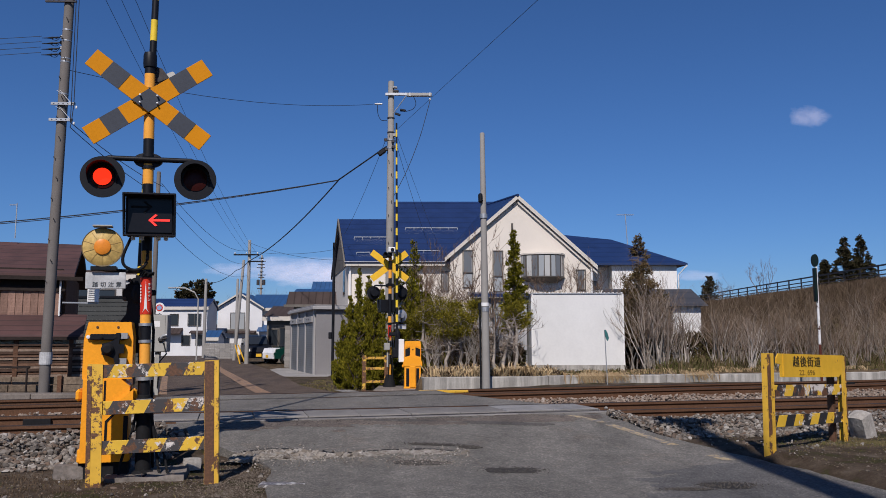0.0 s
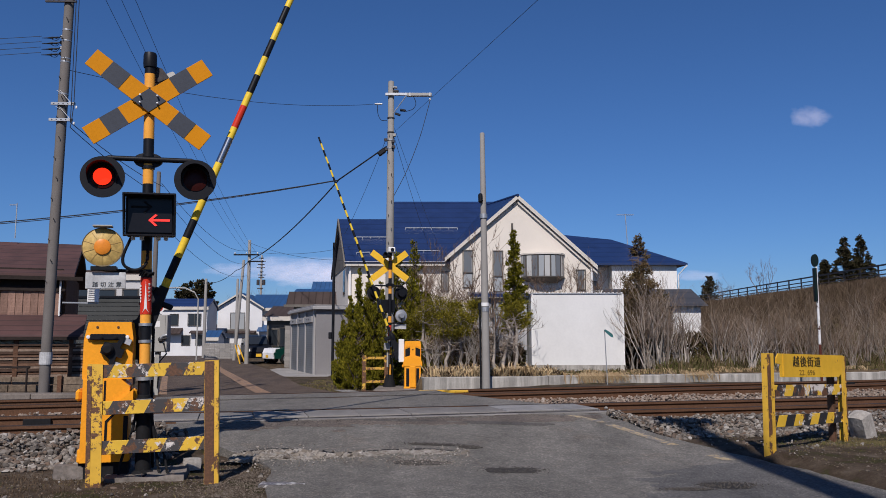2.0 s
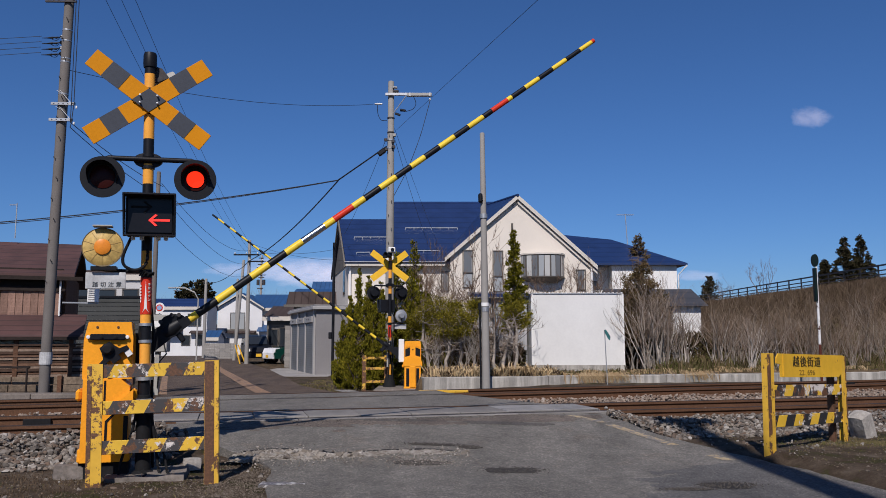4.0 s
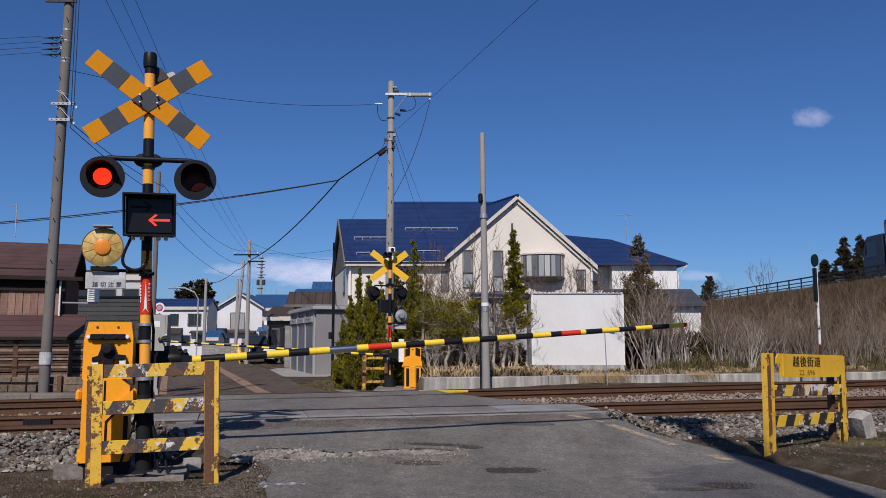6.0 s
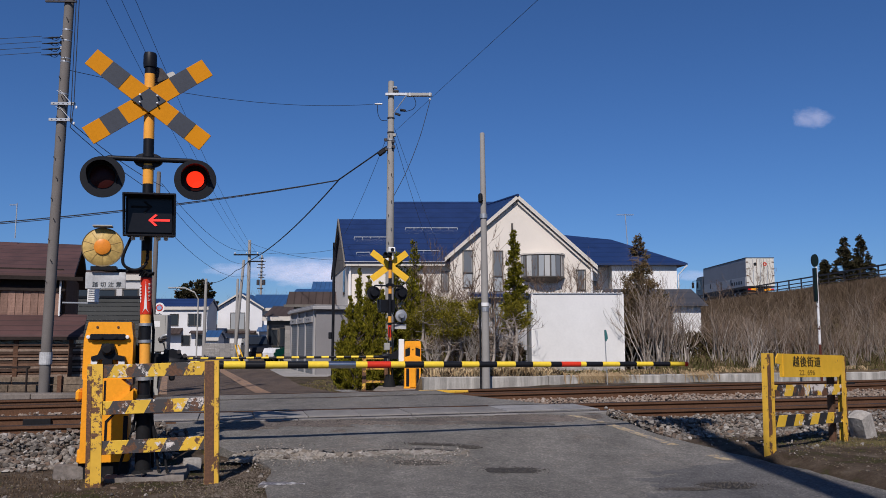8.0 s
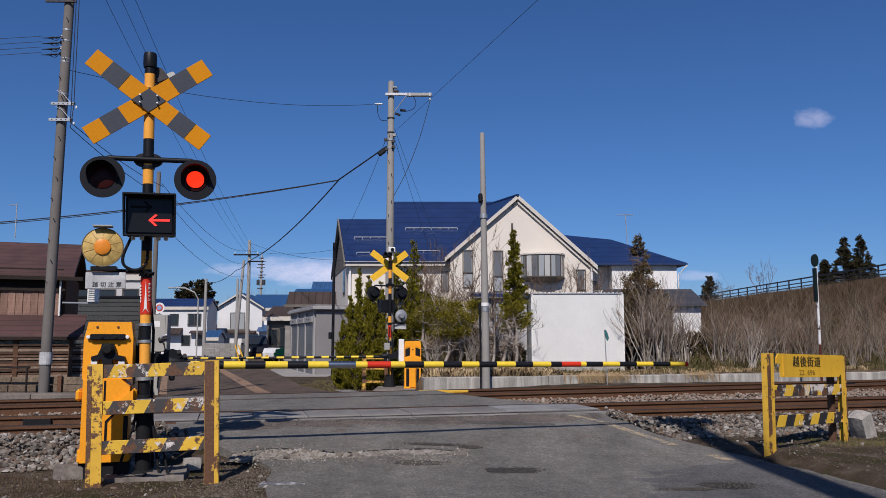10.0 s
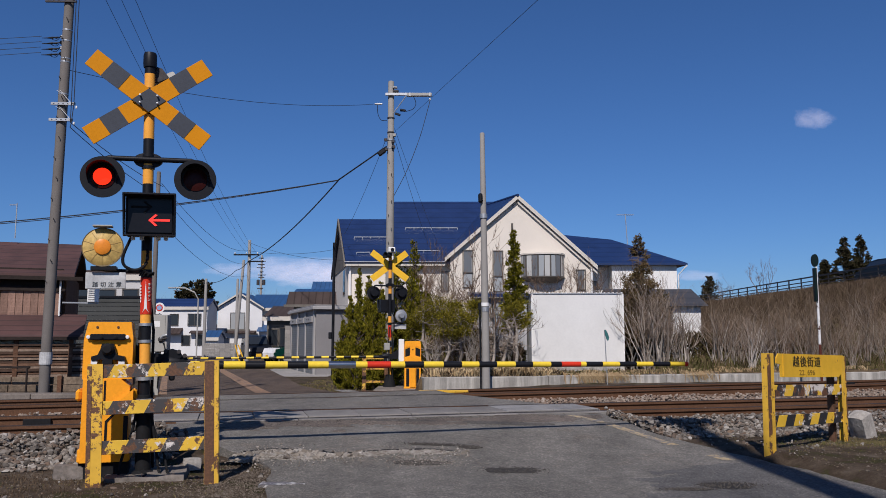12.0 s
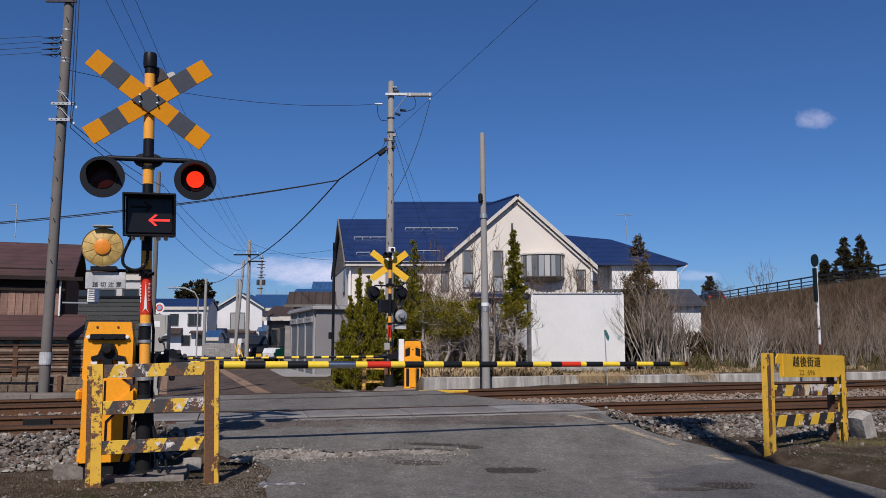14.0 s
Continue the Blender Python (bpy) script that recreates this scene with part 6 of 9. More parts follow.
M_ROOF_GREY = seamed("dark_grey_roof", (0.05, 0.05, 0.055), 2, 0.3, 0.6, 0.02)
# grey tint stands in for sky reflection and curtains in the panes
M_GLASS_GREY = glass("sky_grey_glass", (0.13, 0.135, 0.14))
M_GLASS_PALE = glass("pale_curtained_glass", (0.30, 0.31, 0.31))
M_CURTAIN = glass("curtain_behind_glass", (0.42, 0.41, 0.38))
M_LEAN = seamed("bluish_sheet_wall", (0.36, 0.365, 0.38), 0, 0.13, 0.5, 0.015)
M_METER = plain("beige_box", (0.42, 0.36, 0.31), 0.6, 0, 30, 0.05, 2, 0.1, 0.05)
M_FRAME = plain("window_frame", (0.10, 0.09, 0.08), 0.5, 0.3, 30, 0.1, 2, 0.1, 0.05)


def slope(bm, x0, x1, ya, za, yb, zb, t=0.14):
    """A roof plane between two heights, running along x."""
    return prism(bm, [(ya, za), (yb, zb), (yb, zb + t), (ya, za + t)], x0, x1, "x")


def slope_x(bm, y0, y1, xa, za, xb, zb, t=0.16):
    return prism(bm, [(xa, za), (xb, zb), (xb, zb + t), (xa, za + t)], y0, y1, "y")


def loft(bm, a, b):
    """A closed solid between two polygons with equally many corners."""
    va, vb = [bm.verts.new(p) for p in a], [bm.verts.new(p) for p in b]
    n = len(a)
    bm.faces.new(va)
    bm.faces.new(vb[::-1])
    for i in range(n):
        bm.faces.new((va[i], vb[i], vb[(i + 1) % n], va[(i + 1) % n]))
    bmesh.ops.recalc_face_normals(bm, faces=bm.faces[:])
    return bm


def sheet(a, b, c, d, t=0.14):
    """A roof plane through four corners, with a thickness upwards."""
    up = lambda p: (p[0], p[1], p[2] + t)
    return loft(bmesh.new(), [a, b, c, d], [up(a), up(b), up(c), up(d)])


def rake(a, b, h0, h1, y0, y1):
    return prism(bmesh.new(), [(a[0], a[1] + h0), (b[0], b[1] + h0), (b[0], b[1] + h1), (a[0], a[1] + h1)], y0, y1, "y")


def build_house():
    h = base("house", "cream two-storey house with a steep dark blue metal roof", "house", pose(0, 0, -0.4))
    left, top, right = (0.08, 5.36), (3.62, 8.42), (7.42, 4.98)
    part("gable_wall", prism(bmesh.new(), [(0.35, -0.3), (7.1, -0.3), (7.1, 5.2), (3.62, 8.35), (0.35, 5.5)], 38.0, 46.5, "y"), M_STUCCO, h, "cream stucco gable front")
    # wing whose end wall is skewed to fit the camera's view
    part("wing_wall", loft(bmesh.new(), [(-4.6, 38.35, -0.3), (-6.3, 46, -0.3), (-6.3, 46, 5.15), (-4.6, 38.35, 5.15)], [(-2.55, 38.35, -0.3), (-2.55, 46, -0.3), (-2.55, 46, 5.15), (-2.55, 38.35, 5.15)]), M_STUCCO, h)
    part("wing_gable", loft(bmesh.new(), [(-4.62, 38.3, 5.15), (-6.33, 46, 5.15), (-5.48, 42.2, 7.68)], [(-2.55, 38.3, 5.15), (-2.55, 46, 5.15), (-2.55, 42.2, 7.68)]), M_WOOD_GREY, h, "dark grey boarded gable")
    part("side_wall", B(-2.55, 0.35, 38.35, 46.0, -0.3, 5.3), M_STUCCO, h)
    part("main_gable", prism(bmesh.new(), [(38.35, 5.3), (47.2, 5.3), (43, 8.8)], -2.55, 3.4, "x"), M_STUCCO, h)
    # front gable roof: two planes that meet in a ridge running back, skewed to fit the camera's view
    part("roof_slope", sheet((left[0], 37.84, left[1] - 0.12), (top[0], 37.84, top[1] - 0.12), (2.35, 43.2, 8.72), (-1.2, 43.2, 5.66), 0.16), M_ROOF, h, "dark blue metal roof plane")
    part("roof_slope", sheet((top[0], 37.84, top[1] - 0.12), (right[0], 37.84, right[1] - 0.12), (right[0] - 0.4, 46.5, right[1] - 0.12), (2.35, 43.2, 8.72), 0.16), M_ROOF, h, "dark blue metal roof plane")
    part("barge_board", rake(left, top, -0.16, 0.05, 37.76, 37.84), M_TRIM, h, "cream barge board")
    part("barge_board", rake(top, right, -0.16, 0.06, 37.76, 37.84), M_TRIM, h, "cream barge board")
    part("inner_board", rake(top, right, -0.36, -0.22, 37.88, 37.97), M_TRIM, h, "cream inner board")
    part("ridge_cap", T([(3.62, 37.72, 8.44), (2.35, 43.2, 8.86)], 0.07, 8), M_ROOF, h)
    # main roof and lower wing facing the railway
    part("roof_slope", slope(bmesh.new(), -2.75, 4.0, 38.05, 5.1, 43.0, 8.9), M_ROOF, h, "dark blue metal roof plane")
    part("roof_slope", slope(bmesh.new(), -2.75, 4.0, 47.9, 5.1, 43.0, 8.9), M_ROOF, h, "dark blue metal roof plane")
    part("roof_slope", sheet((-4.7, 38.05, 5.1), (-2.6, 38.05, 5.1), (-2.6, 42.2, 7.8), (-5.6, 42.2, 7.8)), M_ROOF, h, "dark blue metal roof plane")
    part("roof_slope", sheet((-6.5, 46.4, 5.1), (-2.6, 46.4, 5.1), (-2.6, 42.2, 7.8), (-5.6, 42.2, 7.8)), M_ROOF, h, "dark blue metal roof plane")
    part("eave_board", B(-4.7, 0.12, 37.98, 38.06, 5.03, 5.2), M_TRIM, h, "pale eave board")
    part("gutter", T([(-4.75, 37.93, 5.22), (0.08, 37.93, 5.22)], 0.045, 8), M_ROOF, h)
    for e, z in (((-4.72, 38.02), 5.1), ((-6.52, 46.4), 5.1)):
        q = lambda x, y, z0: [(x - 0.07, y, z0 - 0.12), (x + 0.0, y, z0 - 0.12), (x + 0.0, y, z0 + 0.15), (x - 0.07, y, z0 + 0.15)]
        part("barge_board", loft(bmesh.new(), q(e[0], e[1], z), q(-5.62, 42.2, 7.82)), M_WOOD_GREY, h, "dark grey barge board")
    part("barge_board", prism(bmesh.new(), [(38.05, 5.12), (43, 8.95), (43, 8.84), (38.05, 5.0)], -2.8, -2.75, "x"), M_ROOF, h)
    # snow guards, slim rails on small feet
    for x0, x1, y in ((-4.55, -2.85, 40.2), (-4.25, -3.6, 38.75), (-1.95, 0.75, 40.55), (-1.35, -0.15, 38.75)):
        wing = x1 < -2.7
        z = (5.1 + (y - 38.05) * 2.7 / 4.15 if wing else 5.1 + (y - 38.05) * 3.8 / 4.95) + 0.2
        sg = part("snow_guard", B(x0, x1, y - 0.015, y + 0.015, z, z + 0.035), M_GALV, h, "slim pale snow guard rail")
        n = int((x1 - x0) / 0.4)
        for i in range(n + 1):
            x = x0 + (x1 - x0) * i / n
            part("guard_foot", B(x - 0.012, x + 0.012, y - 0.015, y + 0.03, z - 0.09, z), M_GALV, sg)
    # openings in the front
    for x, z0, zm, z1 in ((1.2, 4.0, 4.72, 5.75), (2.65, 3.8, 4.55, 5.72)):
        window(h, x, 38.0, (zm + z1) / 2, 0.42, z1 - zm, M_GLASS_GREY, 0)
        window(h, x, 38.0, (zm + z0) / 2 - 0.03, 0.42, zm - z0 - 0.08, M_GLASS_PALE, 0)
    window(h, 0.1, 38.35, 4.3, 0.3, 0.9, M_GLASS_GREY, 0)
    pts = [(3.75, 38.0), (3.95, 37.6), (4.5, 37.38), (5.1, 37.36), (5.6, 37.5), (5.85, 38.0)]
    bay = part("bay_window", prism(bmesh.new(), pts, 4.42, 5.55, "z"), M_FRAME, h, "bow window with pale curtains")
    part("bay_roof", prism(bmesh.new(), [(x * 1.03 - 0.14, y - 0.05) for x, y in pts], 5.53, 5.6, "z"), M_TRIM, bay)
    part("bay_floor", loft(bmesh.new(), [(x * 1.03 - 0.14, y - 0.05 if y < 38 else y, 4.44) for x, y in pts], [(4.8 + (x - 4.8) * 0.7, 38.0 - (38.0 - y) * 0.5, 4.24) for x, y in pts]), M_FRAME, bay)
    k = 0
    for (xa, ya), (xb, yb) in zip(pts, pts[1:]):
        for u0, u1 in ((0.08, 0.48), (0.54, 0.94)):
            mat = (M_GLASS_PALE, M_GLASS_GREY, M_CURTAIN, M_GLASS_GREY, M_GLASS_PALE, M_CURTAIN)[k % 6]
            k += 1
            p = [(xa + (xb - xa) * u, ya + (yb - ya) * u) for u in (u0, u1)]
            part("pane", loft(bmesh.new(), [(p[0][0], p[0][1] - 0.02, 4.5), (p[1][0], p[1][1] - 0.02, 4.5), (p[1][0], p[1][1] - 0.02, 5.48), (p[0][0], p[0][1] - 0.02, 5.48)], [(p[0][0], p[0][1] + 0.01, 4.5), (p[1][0], p[1][1] + 0.01, 4.5), (p[1][0], p[1][1] + 0.01, 5.48), (p[0][0], p[0][1] + 0.01, 5.48)]), mat, bay)
    part("vent", B(3.3, 3.4, 37.96, 38.0, 6.65, 7.1), M_FRAME, h, "narrow gable vent")
    window(h, 6.65, 38.0, 4.35, 0.35, 0.9, M_GLASS_GREY, 1)
    window(h, 1.5, 38.0, 1.6, 1.6, 1.6, M_GLASS_CURTAIN, 1)
    window(h, -1.8, 38.35, 3.2, 1.4, 1.0, M_GLASS, 1)
    part("side_window", loft(bmesh.new(), [(-4.98, 39.9, 3.75), (-5.16, 40.7, 3.75), (-5.16, 40.7, 5.0), (-4.98, 39.9, 5.0)], [(-4.9, 39.9, 3.75), (-5.08, 40.7, 3.75), (-5.08, 40.7, 5.0), (-4.9, 39.9, 5.0)]), M_GLASS, h, "dark side window")
    part("downpipe", T([(-4.5, 38.25, 5.1), (-4.5, 38.25, 0)], 0.05, 8), M_WHITE, h)
    part("downpipe", T([(7.15, 37.92, 4.9), (7.15, 37.92, 0)], 0.05, 8), M_WHITE, h)
    # neighbouring house with hipped roof
    a = base("neighbour_house", "white house with a blue hipped metal roof and aerial", "house", pose(0, 0, -0.4))
    part("wall", B(9.0, 12.45, 42.0, 50.0, -0.3, 5.45), M_STUCCO_WHITE, a)
    part("wall", B(7.2, 9.0, 43.0, 50.0, -0.3, 5.45), M_STUCCO_WHITE, a)
    bm = bmesh.new()
    c = [bm.verts.new(p) for p in ((6.9, 41.7, 5.42), (12.95, 41.7, 5.42), (12.95, 50.7, 5.42), (6.9, 50.7, 5.42), (6.9, 46, 7.6), (9.75, 45.5, 7.25), (6.9, 41.7, 5.52), (12.95, 41.7, 5.52), (12.95, 50.7, 5.52), (6.9, 50.7, 5.52))]
    for q in ((0, 1, 2, 3), (6, 7, 5), (6, 5, 4), (7, 8, 5), (8, 9, 4), (8, 4, 5), (9, 6, 4), (0, 1, 7, 6), (1, 2, 8, 7), (2, 3, 9, 8), (3, 0, 6, 9)):
        bm.faces.new([c[i] for i in q])
    part("roof", bm, M_ROOF, a, "blue hipped metal roof")
    window(a, 8.0, 43.0, 4.0, 0.7, 1.2, M_GLASS_GREY, 1)
    part("downpipe", T([(12.9, 41.6, 5.4), (12.5, 41.9, 4.9), (12.5, 41.9, 0.0)], 0.04, 6), M_WHITE, a)
    an = part("aerial_mast", T([(10.7, 45.5, 6.7), (10.6, 45.5, 8.75)], 0.025, 6), M_GALV, a, "thin aerial mast")
    part("aerial", B(10.1, 11.1, 45.48, 45.52, 8.68, 8.71), M_GALV, an)
    for i in range(8):
        part("aerial_rod", B(10.15 + i * 0.12, 10.165 + i * 0.12, 45.3, 45.7, 8.68, 8.705), M_GALV, an)
    lo = base("low_house", "low white outbuilding with a dark grey roof", "house", pose(0, 0, -0.4))
    part("wall", B(9.84, 11.05, 34.0, 38.0, -0.3, 2.98), M_STUCCO_WHITE, lo)
    part("wall", B(7.6, 9.84, 34.3, 38.0, -0.3, 2.98), M_WOOD_OLD, lo, "dark boarded wall")
    part("roof", prism(bmesh.new(), [(33.7, 2.93), (36, 3.78), (38.3, 2.93)], 7.3, 11.3, "x"), M_ROOF_GREY, lo, "dark grey roof")
    # white panel shed and its grey lean-to
    s = base("panel_shed", "plain white panelled shed with a flat corrugated roof", "shed", pose(0, 0, 0.1))
    part("front_wall", B(3.05, 6.1, 27.0, 27.12, 0.15, 2.55), M_SHED, s, "plain white panel wall")
    part("side_wall", B(3.05, 3.17, 27.12, 30.5, -0.1, 2.55), M_SHED, s)
    part("side_wall", B(5.98, 6.1, 27.12, 30.5, -0.1, 2.55), M_SHED, s)
    part("corner_trim", B(3.0, 3.06, 26.96, 27.1, 0.15, 2.56), M_WHITE, s)
    part("corner_trim", B(6.09, 6.15, 26.96, 27.1, 0.15, 2.56), M_WHITE, s)
    part("base_board", B(3.02, 6.13, 26.985, 27.1, -0.25, 0.145), M_WALLCONC, s, "pale concrete plinth")
    part("roof_sheet", B(3.03, 6.12, 26.97, 30.6, 2.55, 2.58), M_GALV, s)
    for i in range(22):
        x = 3.05 + i * 0.145
        part("roof_rib", T([(x, 26.95, 2.585), (x, 30.6, 2.62)], 0.024, 6), M_WHITE, s)
    l = base("lean_to", "grey sheet-clad lean-to beside the white shed", "shed", pose(0, 0, 0.1))
    part("wall", B(1.1, 2.98, 28.2, 30.5, -0.1, 2.5), M_LEAN, l)
    part("roof", slope(bmesh.new(), 0.95, 3.0, 27.95, 2.5, 30.6, 2.7, 0.12), M_ROOF, l)
    for i in range(12):
        part("rib", B(1.14 + i * 0.155, 1.19 + i * 0.155, 28.16, 28.2, 0.0, 2.48), M_LEAN, l)


def build_garage():
    ang = math.degrees(math.atan2(6.7, -2.32))
    g = base("garage", "grey flat-roofed garage with a row of roller shutters", "garage", pose(-5.34, 33.3, -0.37, 0, 0, ang))
    part("wall", B(0, 7.0, -4.2, -0.02, -0.2, 2.72), M_GARAGE, g)
    part("cornice", B(-0.2, 7.2, -4.4, 0.16, 2.72, 2.86, 0.02), M_GARAGE2, g, "light grey roof edge")
    part("cornice", B(-0.1, 7.1, -4.3, 0.08, 2.86, 2.93, 0.02), M_GARAGE, g)
    for i in range(3):
        x = 0.55 + i * 2.15
        sh = part("shutter", B(x, x + 1.75, -0.02, 0.02, 0.0, 2.15), M_SHUTTER, g, "grey slatted roller shutter")
        part("shutter_box", B(x - 0.1, x + 1.85, -0.02, 0.1, 2.2, 2.45, 0.01), M_GARAGE2, sh)
        for k in range(2):
            part("lock", B(x + 0.5 + k * 0.5, x + 0.58 + k * 0.5, 0.1, 0.115, 2.3, 2.37), M_BLACK, sh)
    for x in (0.25, 2.4, 4.55, 6.7):
        part("pillar", B(x - 0.12, x + 0.12, -0.02, 0.06, 0, 2.7), M_GARAGE2, g)
    mb = part("meter_box", B(-0.14, 0.0, -2.2, -1.75, 0.95, 1.95, 0.02), M_METER, g, "beige meter box")
    part("box_foot", B(-0.15, 0.0, -2.2, -1.75, 0.75, 0.95, 0.03), M_BLACK, mb)
    mesh_thing("forecourt", B(-8.4, -4.6, 32.0, 40.5, -0.5, -0.352, 0, None), M_CONC, "pale concrete strip before the garage", "pavement", kind="structure")


M_GARAGE2 = plain("light_grey_trim", (0.33, 0.32, 0.305), 0.55, 0, 20, 0.05, 0.8, 0.1, 0.1)


M_CLAD = plain("pinkish_boards", (0.33, 0.205, 0.15), 0.8, 0, 25, 0.2, 3, 0.4, 0.2, rand=0.3)
CLAD = [mesh_of("clad_board", B(0, w, 0, 0.02, 0, 0.54, 0.003), M_CLAD) for w in (0.134, 0.131, 0.136)]


def build_timber_barn():
    """Old railway-side timber building with a rusty brown sheet roof."""
    b = base("timber_barn", "old timber building with brown sheet roofs and pink cladding", "building", Matrix.Translation((-7.55, 16.4, 0)) @ pose(0, 0, 0, 0, 0, 20) @ Matrix.Translation((7.6, -16.4, 0)))
    part("upper_roof", slope(bmesh.new(), -16, -7.72, 16.62, 2.375, 18.4, 3.2, 0.1), M_ROOF_BROWN, b, "brown sheet roof")
    part("upper_roof", slope(bmesh.new(), -16, -7.72, 20.4, 2.36, 18.4, 3.2, 0.1), M_ROOF_BROWN, b, "brown sheet roof")
    part("roof_edge", B(-16, -7.55, 16.55, 16.63, 2.34, 2.42), M_DARKWOOD, b)
    part("wall", B(-16, -7.95, 16.82, 20.0, -0.2, 2.6), M_DARKWOOD, b, "dark timber wall")
    part("cladding", B(-16, -7.97, 16.77, 16.82, 1.58, 2.12), M_DARKWOOD, b, "dark backing of the cladding")
    for i in range(40):
        board = new("clad_board", CLAD[i % 3])
        board.parent, board.location = b, (-13.57 + 0.14 * i, 16.745 + 0.004 * (i * 7 % 3), 1.58)
    # dark strip under the eave: the eave's shade is put into its colour
    part("eave_shade", B(-16, -7.9, 16.7, 16.82, 2.12, 2.2), M_DARKWOOD, b)
    part("lower_roof", slope(bmesh.new(), -16, -7.45, 15.9, 1.14, 16.78, 1.58, 0.06), M_ROOF_BROWN, b, "brown lean-to roof")
    part("roof_edge", B(-16, -7.4, 15.86, 15.92, 1.11, 1.17), M_DARKWOOD, b)
    part("downpipe", T([(-7.98, 16.68, 2.35), (-7.98, 16.68, 1.6)], 0.02, 6), M_WHITE, b)
    for i in range(9):
        x = -15.5 + i * 0.98
        part("post", B(x - 0.04, x + 0.04, 15.95, 16.03, -0.2, 1.15), M_WOOD_OLD, b)
    part("pale_board", B(-16, -7.6, 16.2, 16.24, 0.98, 1.1), M_TRIM, b)
    rng = random.Random(8)
    for k in range(17):
        z = 0.1 + k * 0.056
        part("plank", B(-16 + rng.uniform(0, 0.4), -7.15 - rng.uniform(0, 0.25), 15.93 + rng.uniform(0, 0.06), 16.12 + rng.uniform(0, 0.06), z, z + rng.uniform(0.035, 0.053)), M_PLANKS[k % 3], b, "weathered stacked plank")
    part("back_board", B(-16, -7.2, 16.3, 16.34, -0.1, 0.98), M_DARKWOOD, b)
    part("gable_side", B(-7.96, -7.9, 17.0, 20.0, -0.2, 2.5), M_WOOD_OLD, b)
    ae = base("roof_aerial", "thin aerial pole on the brown roof", "aerial", pose(-9.6, 17.6, 3.42))
    part("mast", T([(0, 0, -0.05), (0, 0, 0.75)], 0.012, 5), M_GALV, ae)
    part("rods", B(-0.16, 0.0, -0.01, 0.01, 0.7, 0.72), M_GALV, ae)
    # low rail in front of it
    r = base("low_railing", "low dark pipe railing before the timber building", "railing", pose(-13, 14.9, 0.1))
    part("top_pipe", T([(0, 0, 0.5), (5.3, 0, 0.5)], 0.022, 6), M_DARKWOOD, r)
    for i in range(6):
        part("post", T([(i * 1.05, 0, -0.1), (i * 1.05, 0, 0.5)], 0.022, 6), M_DARKWOOD, r)


M_PLANKS = [plain("plank_a", (0.17, 0.10, 0.062), 0.9, 0, 15, 0.3, 2, 0.3, 0.3), plain("plank_b", (0.08, 0.05, 0.034), 0.9, 0, 15, 0.3, 2, 0.3, 0.3), plain("plank_c", (0.27, 0.20, 0.145), 0.9, 0, 15, 0.3, 2, 0.3, 0.3)]


def gable_house(name, label, x0, x1, y0, y1, eave, apex, wall, roof, windows=(), ridge="x", over=0.3, pane=None):
    h = base(name, label, "house", pose(0, 0, -0.4))
    part("wall", B(x0, x1, y0, y1, -0.3, eave), wall, h)
    if ridge == "x":
        ym = (y0 + y1) / 2
        part("gable", prism(bmesh.new(), [(y0, eave), (y1, eave), (ym, apex)], x0, x1, "x"), wall, h)
        part("roof_slope", slope(bmesh.new(), x0 - over, x1 + over, y0 - over, eave - 0.1, ym, apex + 0.1), roof, h)
        part("roof_slope", slope(bmesh.new(), x0 - over, x1 + over, y1 + over, eave - 0.1, ym, apex + 0.1), roof, h)
        part("eave_board", B(x0 - over, x1 + over, y0 - over - 0.06, y0 - over, eave - 0.22, eave + 0.05), M_TRIM, h)
    else:
        xm = (x0 + x1) / 2
        part("gable", prism(bmesh.new(), [(x0, eave), (x1, eave), (xm, apex)], y0, y1, "y"), wall, h)
        part("roof_slope", slope_x(bmesh.new(), y0 - over, y1 + over, x0 - over, eave - 0.15, xm, apex + 0.1), roof, h)
        part("roof_slope", slope_x(bmesh.new(), y0 - over, y1 + over, x1 + over, eave - 0.15, xm, apex + 0.1), roof, h)
        for xa, xb in ((x0 - over, xm), (xm, x1 + over)):
            za, zb = (eave - 0.15, apex + 0.1) if xa < xm else (apex + 0.1, eave - 0.15)
            part("barge_board", prism(bmesh.new(), [(xa, za + 0.0), (xb, zb + 0.0), (xb, zb + 0.15), (xa, za + 0.15)], y0 - over - 0.08, y0 - over, "y"), M_TRIM, h)
    for x, z, w, hh in windows:
        window(h, x, y0, z, w, hh, pane or M_GLASS, 1 if w > 0.9 else 0)
    return h


